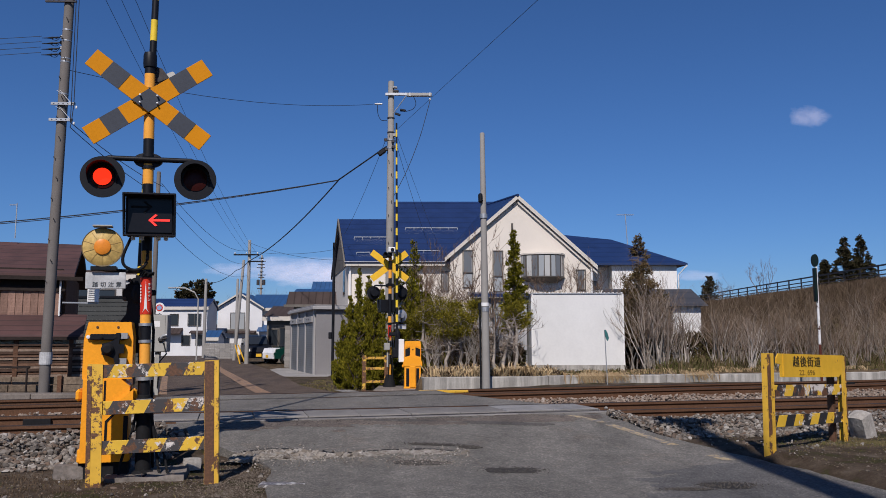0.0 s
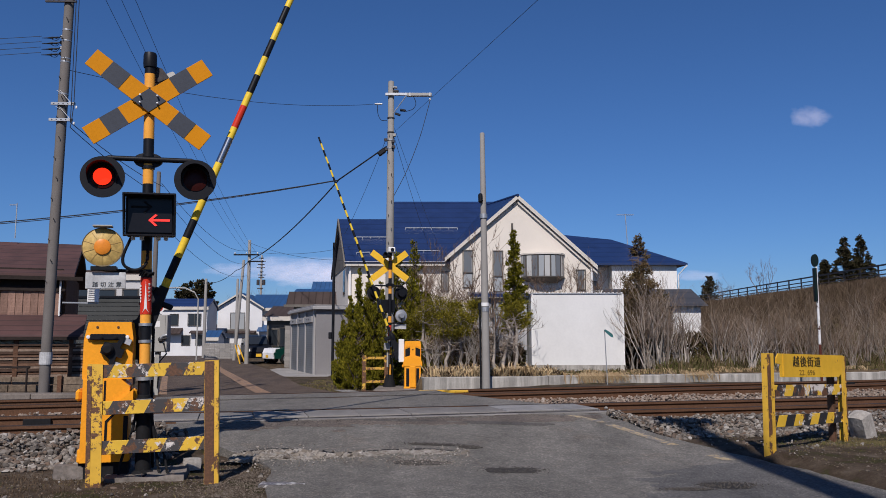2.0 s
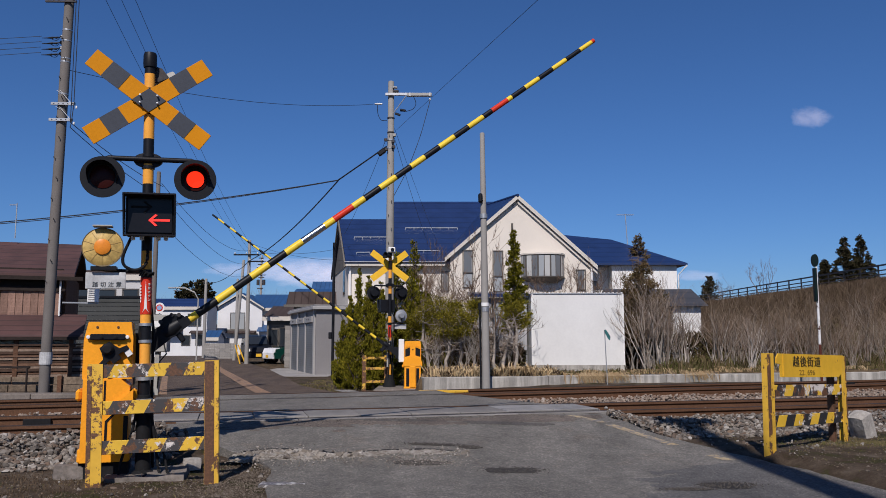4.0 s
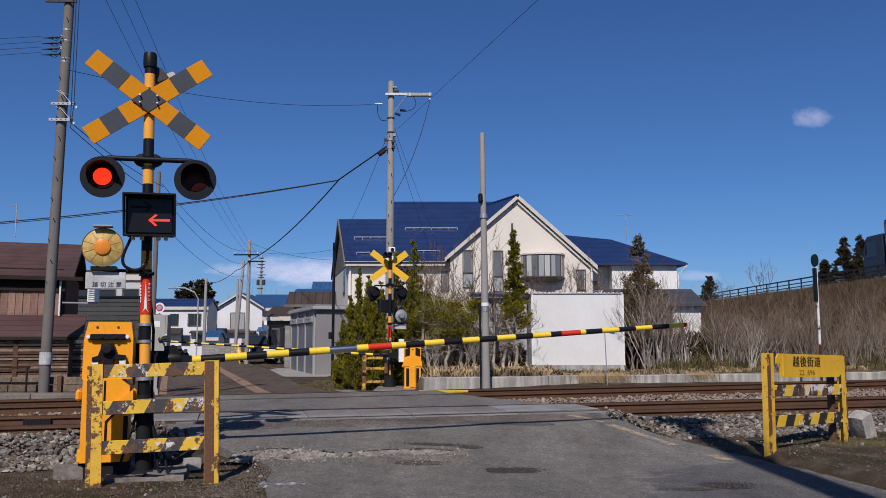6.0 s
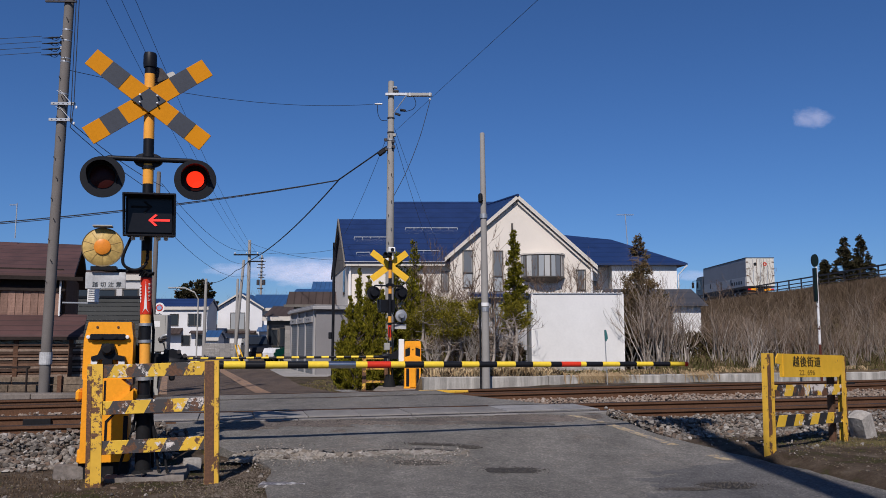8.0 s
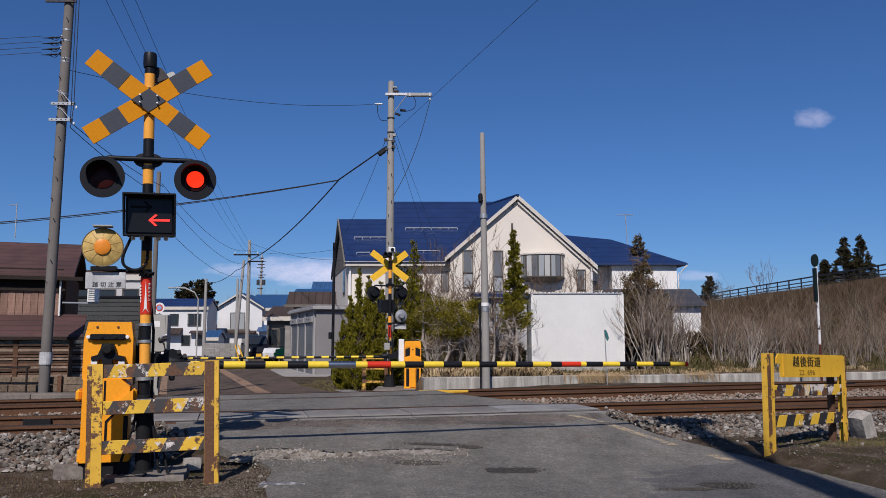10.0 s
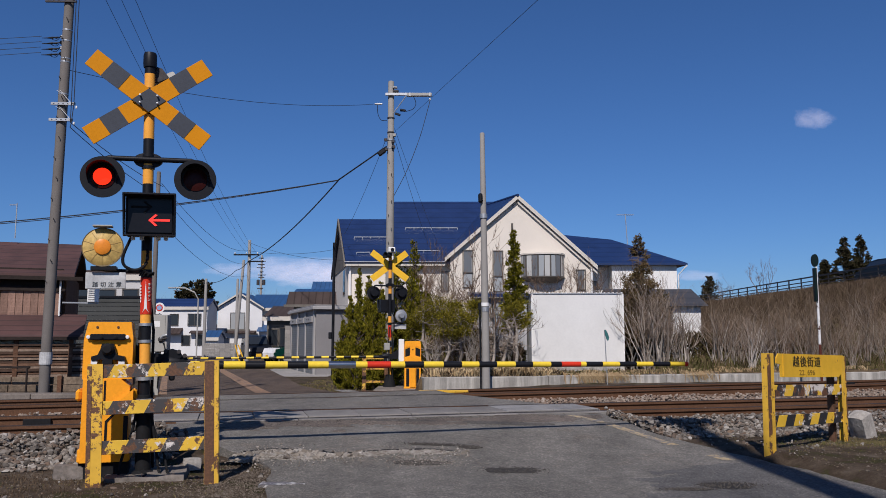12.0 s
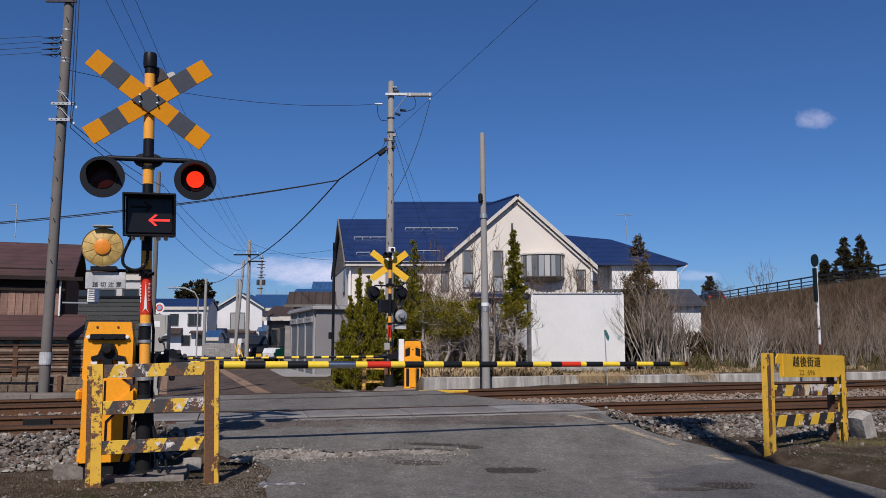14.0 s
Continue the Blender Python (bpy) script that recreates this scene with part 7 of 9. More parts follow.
def build_street_houses():
    w = gable_house("white_house", "white rendered house with a blue roof along the street", -21.3, -17.1, 75, 80, 4.45, 5.65, M_STREETWHITE, M_ROOF_BLUE2, [(-19.4, 3.2, 1.3, 1.5), (-20.5, 1.0, 0.7, 1.1), (-18.4, 1.0, 1.0, 1.1)], "y", over=0.25, pane=M_GLASS_PALE)
    part("sill_band", B(-20.6, -18.2, 74.9, 75.0, 2.3, 2.42), M_WOOD_GREY, w, "dark sill band")
    part("porch_roof", slope(bmesh.new(), -17.4, -16.2, 74.2, 2.2, 76.0, 3.0, 0.08), M_ROOF_BLUE2, w, "blue lean-to roof")
    part("porch_wall", B(-17.1, -16.3, 74.6, 76.0, -0.3, 2.3), M_STREETWHITE, w)
    part("awning", slope(bmesh.new(), -20.4, -17.6, 74.5, 2.05, 75.0, 2.25, 0.06), M_ROOF_DARK, w)
    gable_house("blue_roof_house", "house with a long blue sheet roof", -18.4, -10.5, 75.5, 83, 4.4, 5.7, M_STUCCO_WHITE, M_ROOF_BLUE2)
    l = gable_house("pale_house", "pale two-storey house with a navy roof", -26.5, -20.8, 70, 73, 4.3, 4.9, M_STREETWHITE, M_ROOF, [(-23.7, 3.2, 0.7, 0.95), (-21.9, 3.2, 1.1, 1.0), (-22.6, 1.4, 0.7, 0.8), (-21.4, 1.4, 0.6, 0.8), (-25.2, 3.2, 0.7, 0.9)], over=0.15)
    part("porch_roof", slope(bmesh.new(), -24.8, -22.9, 69.2, 1.95, 70.0, 2.4, 0.08), M_ROOF_DARK, l, "dark porch roof")
    part("porch_roof", slope(bmesh.new(), -22.2, -20.9, 69.5, 2.0, 70.0, 2.2, 0.06), M_ROOF_DARK, l, "dark porch roof")
    gable_house("small_blue_shed", "small shed with a blue sheet roof", -19.7, -18.7, 66, 68, 1.6, 2.0, M_STUCCO_WHITE, M_ROOF_BLUE2, over=0.15)
    gable_house("grey_house", "grey house behind the street", -22.0, -19.3, 84, 90, 4.6, 5.2, M_GARAGE, M_ROOF_DARK, [(-21, 3.4, 0.9, 1.1), (-20, 3.4, 0.6, 1.1)])
    gable_house("dark_house", "old dark timber house with a grey roof", -11.3, -9.6, 51, 57, 2.9, 3.5, M_WOOD_GREY, M_ROOF_DARK, [(-10.9, 1.6, 0.6, 1.0), (-10.2, 1.6, 0.5, 1.2)], over=0.25)
    br = base("brown_roof_house", "low house with a broad flat-fronted brown roof", "house", pose(0, 0, -0.4))
    part("wall", B(-8.5, -4.0, 45.2, 50, -0.3, 3.45), M_GARAGE, br)
    part("roof", loft(bmesh.new(), [(-8.85, 44.6, 3.42), (-3.8, 44.6, 3.42), (-3.8, 50, 3.42), (-8.85, 50, 3.42)], [(-8.75, 45.0, 4.2), (-3.8, 45.0, 4.2), (-3.8, 49.6, 4.2), (-8.75, 49.6, 4.2)]), M_ROOF_DARK, br, "broad brown roof")
    part("eave_board", B(-8.95, -3.8, 44.5, 44.6, 3.3, 3.45), M_WOOD_GREY, br)
    window(br, -7.8, 45.2, 2.0, 0.8, 1.0, M_GLASS, 1)
    gable_house("far_blue_house", "far house with a bright blue roof", -13.6, -8.4, 72, 78, 5.2, 6.0, M_STUCCO_WHITE, M_ROOF_BLUE2)
    gable_house("far_teal_house", "far house with a teal gable roof", -13.2, -10.8, 80, 84, 5.4, 7.2, M_TEAL, M_ROOF_BLUE2)
    gable_house("grey_flat_shop", "pale grey shop building with dark shutters", -20.5, -14.55, 38, 39.6, 4.55, 4.66, M_STUCCO_GREY, M_ROOF_DARK, [(-17.4, 3.6, 0.9, 0.6), (-16.2, 3.6, 0.9, 0.5), (-15.0, 3.65, 0.7, 0.45), (-15.0, 2.9, 0.7, 0.4)], over=0.05)
    f = base("board_fence", "dark grey weatherboarded fence along the lane", "fence", pose(-14.6, 30, -0.37))
    for i in range(18):
        part("board", prism(bmesh.new(), [(-0.02, i * 0.17), (0.03, i * 0.17), (0.03, i * 0.17 + 0.168), (0.006, i * 0.17 + 0.168)], 0.0, 3.15, "x"), M_GREENWALL, f)
    part("coping", B(-0.05, 3.2, -0.05, 0.08, 3.05, 3.12), M_BLACK, f)
    # block walls beside the street
    for x0, x1, y, h in ((-18.0, -15.6, 60, 1.35), (-9.3, -8.8, 47.3, 2.3), (-8.35, -7.8, 42, 2.3)):
        bw = base("block_wall", "grey concrete block wall beside the street", "wall", pose(x0, y, -0.4), kind="structure")
        nx, nz = max(1, int((x1 - x0) / 0.4)), int(h / 0.2)
        me = mesh_of("block", B(0.005, 0.395, 0, 0.12, 0.004, 0.196), M_BLOCK_R)
        for j in range(nz):
            for i in range(nx):
                ob = new("block", me)
                ob.parent, ob.location = bw, (i * 0.4, 0, j * 0.2)
    # a-frame with yellow legs by the street
    t = base("trestle", "small yellow trestle beside the street pole", "trestle", pose(-12.1, 47.5, -0.37))
    for x in (-0.18, 0.18):
        part("leg", T([(x * 0.9 + 0.2, 0, -0.02), (x * 0.5 - 0.2, 0, 1.15)], 0.04, 6), M_YEL, t)
    part("rail", T([(-0.1, 0, 0.6), (0.12, 0, 0.6)], 0.03, 6), M_YEL, t)


M_STREETWHITE = plain("street_white_render", (0.66, 0.655, 0.645), 0.9, 0, 25, 0.05, 0.5, 0.15, 0.3)
M_ROOF_BLUE2 = seamed("street_blue_roof", (0.03, 0.075, 0.18), 0, 0.45, 0.4, 0.02)
M_WOOD_GREY = plain("grey_boards", (0.16, 0.145, 0.125), 0.85, 0, 20, 0.2, 1, 0.3, 0.2)
M_TEAL = plain("teal_board", (0.09, 0.22, 0.26), 0.6, 0, 20, 0.1, 1, 0.15, 0.1)
M_STUCCO_GREY = plain("grey_render", (0.5, 0.49, 0.47), 0.9, 0, 20, 0.06, 0.7, 0.15, 0.2)
M_GREENWALL = plain("dark_grey_boards", (0.06, 0.062, 0.058), 0.7, 0, 20, 0.15, 1, 0.3, 0.1, rand=0.25)
M_BLOCK_R = plain("block_grey", (0.33, 0.31, 0.28), 0.9, 0, 30, 0.12, 1.5, 0.3, 0.3, rand=0.25)


# ---- plants ----
def ring_tube(V, F, pts, radii, sides=3):
    base_i = len(V)
    n = len(pts)
    for i, p in enumerate(pts):
        t = (pts[min(i + 1, n - 1)] - pts[max(i - 1, 0)]).normalized()
        a = t.cross(Vector((0, 1, 0.1))).normalized()
        b = t.cross(a)
        for k in range(sides):
            c = math.tau * k / sides
            q = p + radii[i] * (math.cos(c) * a + math.sin(c) * b)
            V.append((q.x, q.y, q.z))
    for i in range(n - 1):
        for k in range(sides):
            a0, a1 = base_i + i * sides + k, base_i + i * sides + (k + 1) % sides
            F.append((a0, a0 + sides, a1 + sides, a1))


def grow(V, F, rng, p, d, length, r, depth, up=0.25, kids=(2, 4)):
    pts, radii = [p.copy()], [r]
    q, dd = p.copy(), d.normalized()
    n = 4
    for i in range(n):
        dd = (dd + Vector((rng.gauss(0, 0.16), rng.gauss(0, 0.16), rng.gauss(0.02, 0.1) + up * 0.15))).normalized()
        q = q + dd * (length / n)
        pts.append(q.copy())
        radii.append(r * (1 - 0.75 * (i + 1) / n))
    ring_tube(V, F[0 if depth > 1 else 1], pts, radii, 5 if depth > 1 else 3)
    if depth > 0:
        for i in range(rng.randint(*kids)):
            k = rng.uniform(0.35, 0.98)
            j = min(int(k * n), n - 1)
            at = pts[j].lerp(pts[j + 1], k * n - j)
            side = Vector((rng.gauss(0, 1), rng.gauss(0, 1), rng.uniform(0.1, 1.1))).normalized()
            grow(V, F, rng, at, (dd * 0.8 + side * 0.75), length * rng.uniform(0.35, 0.6), max(0.004, r * (1 - 0.7 * k) * 0.75), depth - 1, up, kids)


def shrub_mesh(name, seed, height, spread, stems, materials, depth=2, r=0.03, kids=(2, 4)):
    rng = random.Random(seed)
    V, F = [], ([], [])
    for i in range(stems):
        a = rng.uniform(0, math.tau)
        rr = rng.uniform(0, 0.25) * spread
        lean = rng.uniform(0.05, 0.6) * spread / height
        p = Vector((math.cos(a) * rr, math.sin(a) * rr, -0.1))
        d = Vector((math.cos(a) * lean, math.sin(a) * lean, 1))
        grow(V, F, rng, p, d, height * rng.uniform(0.6, 0.85), r * rng.uniform(0.6, 1.3), depth, 0.25, kids)
    me = raw(name, V, F[0] + F[1], materials[0])
    me.materials.append(materials[1])
    me.polygons.foreach_set("material_index", [0] * len(F[0]) + [1] * len(F[1]))
    return me


def conifer(at, height, radius, seed, n, material, label, top=0.15, spray=0.16, up=0.6, trunk_r=0.06, name="conifer", gaps=0.5, bare=0.0, slim=0.17, plume=0.17, limbs_n=64):
    """Tapered trunk, limbs, and a crown of many small sprays in uneven tufts."""
    rng = random.Random(seed)
    c = base(name, label, "tree", at)
    bm = bmesh.new()
    tube(bm, [(0, 0, -0.3), (0.02, 0.0, height * 0.3), (-0.02, 0.02, height * 0.65), (0.01, 0, height * 0.97)], [trunk_r, trunk_r * 0.8, trunk_r * 0.5, 0.008], 8)
    limbs, weights = [], []
    count = limbs_n
    for i in range(count):
        k = bare + (1 - bare) * (i + rng.random()) / count
        z = height * k * 0.96
        rad = radius * ((1 - (k - bare) / (1 - bare)) * (1 - top) + top) * rng.uniform(0.45, 1.12)
        a = rng.uniform(0, math.tau)
        e = Vector((math.cos(a) * rad, math.sin(a) * rad, z + min(up, 1.0) * rad * rng.uniform(0.4, 1.2)))
        limbs.append((Vector((0, 0, z)), e, rad))
        weights.append(rad ** 1.2 + 0.02)
        if i % 2:
            tube(bm, [(0, 0, z), Vector((0, 0, z)).lerp(e, 0.5), e], [trunk_r * 0.3, trunk_r * 0.2, 0.006], 4)
    part("trunk", bm, M_BARK, c)
    V, F = [], []
    picks = rng.choices(limbs, weights, k=n * 4)
    for p0, p1, rad in picks:
        if len(F) >= n:
            break
        t = rng.random() ** 0.6
        q = p0.lerp(p1, t) + Vector((rng.gauss(0, 1), rng.gauss(0, 1), rng.gauss(0.3, 1.0))) * (plume * rad * (1.15 - t) + 0.015)
        if noise.noise(q * (2.2 / max(radius, 0.3)) + Vector((seed, 0, 0))) < -0.28 * gaps:
            continue
        out = Vector((q.x, q.y, 0))
        d = (out.normalized() * 0.6 if out.length > 1e-3 else Vector((1, 0, 0))) + Vector((rng.gauss(0, 0.35), rng.gauss(0, 0.35), up + rng.gauss(0, 0.3)))
        d.normalize()
        s = d.cross(Vector((rng.gauss(0, 1), rng.gauss(0, 1), rng.gauss(0, 1)))).normalized()
        ln = spray * rng.uniform(0.6, 1.4)
        w = ln * slim
        i = len(V)
        for v in (q, q + d * ln * 0.45 + s * w, q + d * ln, q + d * ln * 0.5 - s * w):
            V.append((v.x, v.y, v.z))
        F.append((i, i + 1, i + 2, i + 3))
    ob = new("crown", raw("crown", V, F, material))
    ob.parent = c
    return c


def hedge(name, xs, ys, z0, h, n, material, label, seed):
    """A clipped-loose mass of small sprays with an uneven crest, on short stems."""
    rng = random.Random(seed)
    b = base(name, label, "hedge", pose(0, 0, 0))
    bm = bmesh.new()
    k = int((xs[1] - xs[0]) / 0.3) + 1
    for i in range(k):
        x, y = xs[0] + (xs[1] - xs[0]) * (i + 0.5) / k, sum(ys) / 2 + rng.uniform(-0.3, 0.3)
        tube(bm, [(x, y, ground_z(x, y) - 0.1), (x + rng.uniform(-0.1, 0.1), y, z0 + h * 0.5), (x + rng.uniform(-0.2, 0.2), y, z0 + h * 0.9)], [0.035, 0.025, 0.008], 5)
    part("stems", bm, M_TWIG_DARK, b)
    V, F = [], []
    while len(F) < n:
        x, y = rng.uniform(*xs), rng.uniform(*ys)
        crest = h * (0.82 + 0.3 * noise.noise((x * 1.3, y * 0.8, seed)) + 0.12 * noise.noise((x * 5, y * 3, seed)))
        q = Vector((x, y, ground_z(x, y) + crest * rng.random() ** 0.7))
        d = Vector((rng.gauss(0, 0.6), rng.gauss(-0.3, 0.5), rng.gauss(0.6, 0.5))).normalized()
        s = d.cross(Vector((rng.gauss(0, 1), rng.gauss(0, 1), rng.gauss(0, 1)))).normalized()
        ln = 0.16 * rng.uniform(0.5, 1.4)
        i = len(V)
        for v in (q, q + d * ln * 0.45 + s * ln * 0.22, q + d * ln, q + d * ln * 0.5 - s * ln * 0.22):
            V.append((v.x, v.y, v.z))
        F.append((i, i + 1, i + 2, i + 3))
    ob = new("foliage", raw("foliage", V, F, material))
    ob.parent = b
    return b


def pruned_pine(at, height, seed, leafy):
    """Crooked pale trunk with stubby twisted limbs, needles in flat pads."""
    rng = random.Random(seed)
    t = base("pruned_pine", "pruned garden pine with a pale gnarled trunk", "tree", at)
    V, F = [], ([], [])
    pts = [Vector((0, 0, -0.2))]
    for i in range(7):
        pts.append(pts[-1] + Vector((rng.gauss(0, 0.055), rng.gauss(0, 0.05), (height * 0.85 + 0.2) / 7)))
    ring_tube(V, F[0], pts, [0.056, 0.05, 0.046, 0.043, 0.04, 0.036, 0.03, 0.024], 8)
    tips = []
    for i in range(24):
        p = pts[rng.randint(3, 7)]
        a = rng.uniform(0, math.tau)
        d = Vector((math.cos(a), math.sin(a) * 0.7, rng.uniform(-0.15, 0.5)))
        q, limb = p.copy(), [p.copy()]
        for k in range(5):
            d = (d + Vector((rng.gauss(0, 0.45), rng.gauss(0, 0.3), rng.gauss(0.05, 0.4)))).normalized()
            q = q + d * rng.uniform(0.045, 0.105)
            limb.append(q.copy())
            if k > 1:
                e = q + Vector((rng.gauss(0, 0.15), rng.gauss(0, 0.15), rng.gauss(0.06, 0.12)))
                ring_tube(V, F[1], [q, q.lerp(e, 0.5) + Vector((0, 0, rng.gauss(0, 0.03))), e], [0.009, 0.007, 0.004], 3)
        ring_tube(V, F[0], limb, [0.017, 0.014, 0.012, 0.01, 0.008, 0.005], 5)
        tips.append(q)
    me = raw("trunk", V, F[0] + F[1], M_TRUNK)
    me.materials.append(M_TWIG)
    me.polygons.foreach_set("material_index", [0] * len(F[0]) + [1] * len(F[1]))
    ob = new("trunk", me)
    ob.parent = t
    V, F = [], []
    pads = [(q, rng.uniform(0.16, 0.3)) for q in tips if q.z > height * 0.55]
    pads += [(Vector((rng.gauss(0, 0.3), rng.gauss(0, 0.25), height * rng.uniform(0.74, 1.12))), rng.uniform(0.16, 0.32)) for _ in range(10)]
    for c, r in pads:
        if rng.random() > leafy:
            continue
        for _ in range(620):
            u = Vector((rng.gauss(0, 0.48), rng.gauss(0, 0.48), rng.gauss(0, 0.34))) * r
            q = c + u
            d = Vector((u.x * 1.5 + rng.gauss(0, 0.12), u.y * 1.5 + rng.gauss(0, 0.12), 0.16 + rng.gauss(0, 0.12))).normalized()
            s = d.cross(Vector((rng.gauss(0, 1), rng.gauss(0, 1), rng.gauss(0, 1)))).normalized()
            ln = 0.065 * rng.uniform(0.6, 1.4)
            i = len(V)
            for v in (q, q + d * ln * 0.45 + s * ln * 0.11, q + d * ln, q + d * ln * 0.5 - s * ln * 0.11):
                V.append((v.x, v.y, v.z))
            F.append((i, i + 1, i + 2, i + 3))
    if F:
        ob = new("crown", raw("crown", V, F, M_LEAF_PINE))
        ob.parent = t
    return t


def tufts(name, spots, material, label, blades=7, h=0.35, w=0.008, lean=0.5, category="grass", seed=2):
    rng = random.Random(seed)
    V, F = [], []
    for x, y, z, k in spots:
        for _ in range(blades):
            a = rng.uniform(0, math.tau)
            ln = h * k * rng.uniform(0.5, 1.3)
            dx, dy = math.cos(a) * lean * ln * rng.random(), math.sin(a) * lean * ln * rng.random()
            bx, by = x + rng.gauss(0, 0.05), y + rng.gauss(0, 0.05)
            i = len(V)
            ww = w * rng.uniform(0.6, 1.5)
            V += [(bx - ww, by, z - 0.03), (bx + ww, by, z - 0.03), (bx + dx * 0.5 + ww * 0.6, by + dy * 0.5, z + ln * 0.6), (bx + dx * 0.5 - ww * 0.6, by + dy * 0.5, z + ln * 0.6), (bx + dx * 1.3, by + dy * 1.3, z + ln * (1 - 0.25 * lean))]
            F += [(i, i + 1, i + 2, i + 3), (i + 3, i + 2, i + 4)]
    ob = new(name, raw(name, V, F, material))
    return tagged(ob, label, category, kind="stuff")


def drape(name, spots, material, label, seed):
    """Dead grass that starts behind the wall's top edge, bends over it and hangs down its face."""
    rng = random.Random(seed)
    V, F = [], []
    for x, k in spots:
        y0, z0 = wall_y(x), 0.25 + 0.013 * x / 3
        dx, w = rng.gauss(0.05, 0.07), 0.006 * rng.uniform(0.6, 1.5)
        pts = [(x, y0 + 0.12, z0 + 0.03), (x + dx * 0.3, y0 + 0.02, z0 + 0.06 * k), (x + dx * 0.8, y0 - 0.03, z0 - 0.02), (x + dx * 1.4, y0 - 0.035, z0 - 0.24 * k * rng.uniform(0.3, 1))]
        i = len(V)
        for p in pts:
            V += [(p[0] - w, p[1], p[2]), (p[0] + w, p[1], p[2])]
        F += [(i + 2 * j, i + 2 * j + 1, i + 2 * j + 3, i + 2 * j + 2) for j in range(3)]
    return tagged(new(name, raw(name, V, F, material)), label, "grass", kind="stuff")


def plant(me, x, y, s, rz, label, group, name="bare_shrub"):
    ob = new(name, me)
    z = ground_z(x, y)
    ob.matrix_world = pose(x, y, z, 0, 0, rz) @ Matrix.Scale(s, 4)
    return tagged(ob, label, "shrub", group)


def build_plants():
    rng = random.Random(21)
    # evergreen group beside the far signal
    for x, y, h, r, sd in ((-2.85, 24.3, 2.5, 0.5, 1), (-2.62, 24.6, 3.4, 0.46, 2), (-2.3, 24.3, 3.15, 0.5, 3), (-1.95, 24.8, 3.0, 0.55, 4), (-2.55, 23.7, 2.2, 0.6, 5), (-1.8, 24.0, 2.5, 0.55, 24), (-3.0, 24.0, 1.7, 0.45, 25), (-2.1, 24.1, 2.75, 0.6, 28), (-1.6, 24.6, 2.7, 0.6, 29), (-2.3, 24.9, 3.0, 0.55, 30)):
        conifer(pose(x, y, -0.4), h + 0.4, r, sd, 15000, M_LEAF, "yellow-green columnar cypress in an evergreen clump", 0.06, 0.065, 1.5, bare=0.0, gaps=0.7, slim=0.2, plume=0.2, limbs_n=170)
    for x, y, h, r, sd in ((-1.5, 26.2, 4.3, 0.7, 6), (-0.98, 26.4, 4.75, 0.78, 7), (-0.55, 25.6, 2.9, 0.9, 8), (-1.0, 25.4, 3.3, 0.85, 27)):
        conifer(pose(x, y, -0.2), h, r, sd, 13000, M_LEAF, "yellow-green cypress with a ragged top beside the house", 0.1, 0.07, 0.9, bare=0.03, gaps=0.9, slim=0.2, plume=0.2, limbs_n=170)
    conifer(pose(2.2, 24.5, 0.2), 4.45, 0.5, 9, 13000, M_LEAF, "slender ragged garden conifer before the house", 0.1, 0.07, 0.5, gaps=0.8, bare=0.28, slim=0.2, plume=0.2, limbs_n=150)
    # pruned pines: pale crooked trunks, foliage in pads at the top
    for i, (x, y, h) in enumerate(((-0.40, 22.6, 1.95), (0.06, 22.2, 1.8), (0.62, 22.5, 1.75), (1.4, 22.4, 1.7), (1.72, 22.3, 1.65), (1.98, 22.4, 1.7))):
        pruned_pine(pose(x, y, 0.22), h, 90 + i, 0.42 if i < 3 else 0.14)
    # foliage masses added behind them and the bare shrubs as a dark backing
    hedge("garden_hedge", (-0.7, 1.7), (25.2, 26.4), 0.2, 1.5, 8000, M_HEDGE, "dense dark hedge added as a backing behind the pruned pines", 31)
    hedge("garden_hedge", (1.7, 2.55), (25.2, 26.2), 0.2, 0.85, 4000, M_HEDGE, "dense dark hedge added as a backing behind the pruned pines", 34)
    hedge("dark_shrub", (6.2, 8.3), (29.2, 30.4), 0.2, 2.7, 9000, M_HEDGE, "dense brownish shrub added to darken the gap beside the shed", 32)
    hedge("low_hedge", (8.0, 15.5), (30.5, 32.0), 0.2, 1.15, 9000, M_HEDGE, "low hedge added to darken the gaps behind the bare shrubs", 33)
    # brown-topped conifer among bare shrubs
    conifer(pose(7.0, 28.2, 0.25), 4.75, 1.25, 13, 24000, M_LEAF_BROWN, "thin browned conifer rising from bare shrubs", 0.06, 0.075, 0.1, gaps=0.6, bare=0.2, slim=0.16, plume=0.2, limbs_n=220)
    # far dark trees
    for x, y, z, h, r, sd in ((33.7, 66, 4.2, 5.6, 1.7, 14), (35.6, 67, 4.2, 5.9, 1.75, 15), (32.0, 66, 4.0, 3.9, 1.5, 16), (35.4, 105, 4, 5.6, 2.6, 17)):
        conifer(pose(x, y, z), h, r, sd, 15000, M_LEAF_DARK, "dark green cedar standing beyond the embankment", 0.12, 0.16, -0.05, 0.12, gaps=0.45, plume=0.2, slim=0.24, limbs_n=220)
    for x, y, h, r, sd in ((-29.9, 90, 7.5, 1.35, 19), (-28.7, 91, 8.3, 1.6, 20), (-27.3, 90, 8.4, 1.55, 22), (-26.6, 90, 7.6, 1.2, 26), (-30.2, 92, 6.2, 1.3, 23)):
        conifer(pose(x, y, -0.4), h, r, sd, 14000, M_LEAF_DARK, "dark evergreen tree behind the street houses", 0.75, 0.24, 0.2, 0.2, gaps=0.45, bare=0.15, slim=0.26, plume=0.16)
    # bare shrubs
    bank = [shrub_mesh("bare_shrub", 40 + i, 2.7, 1.15, 8 + i % 4, (M_STEM_DULL, M_TWIG_DULL), 2, 0.025, (3, 5)) for i in range(6)]
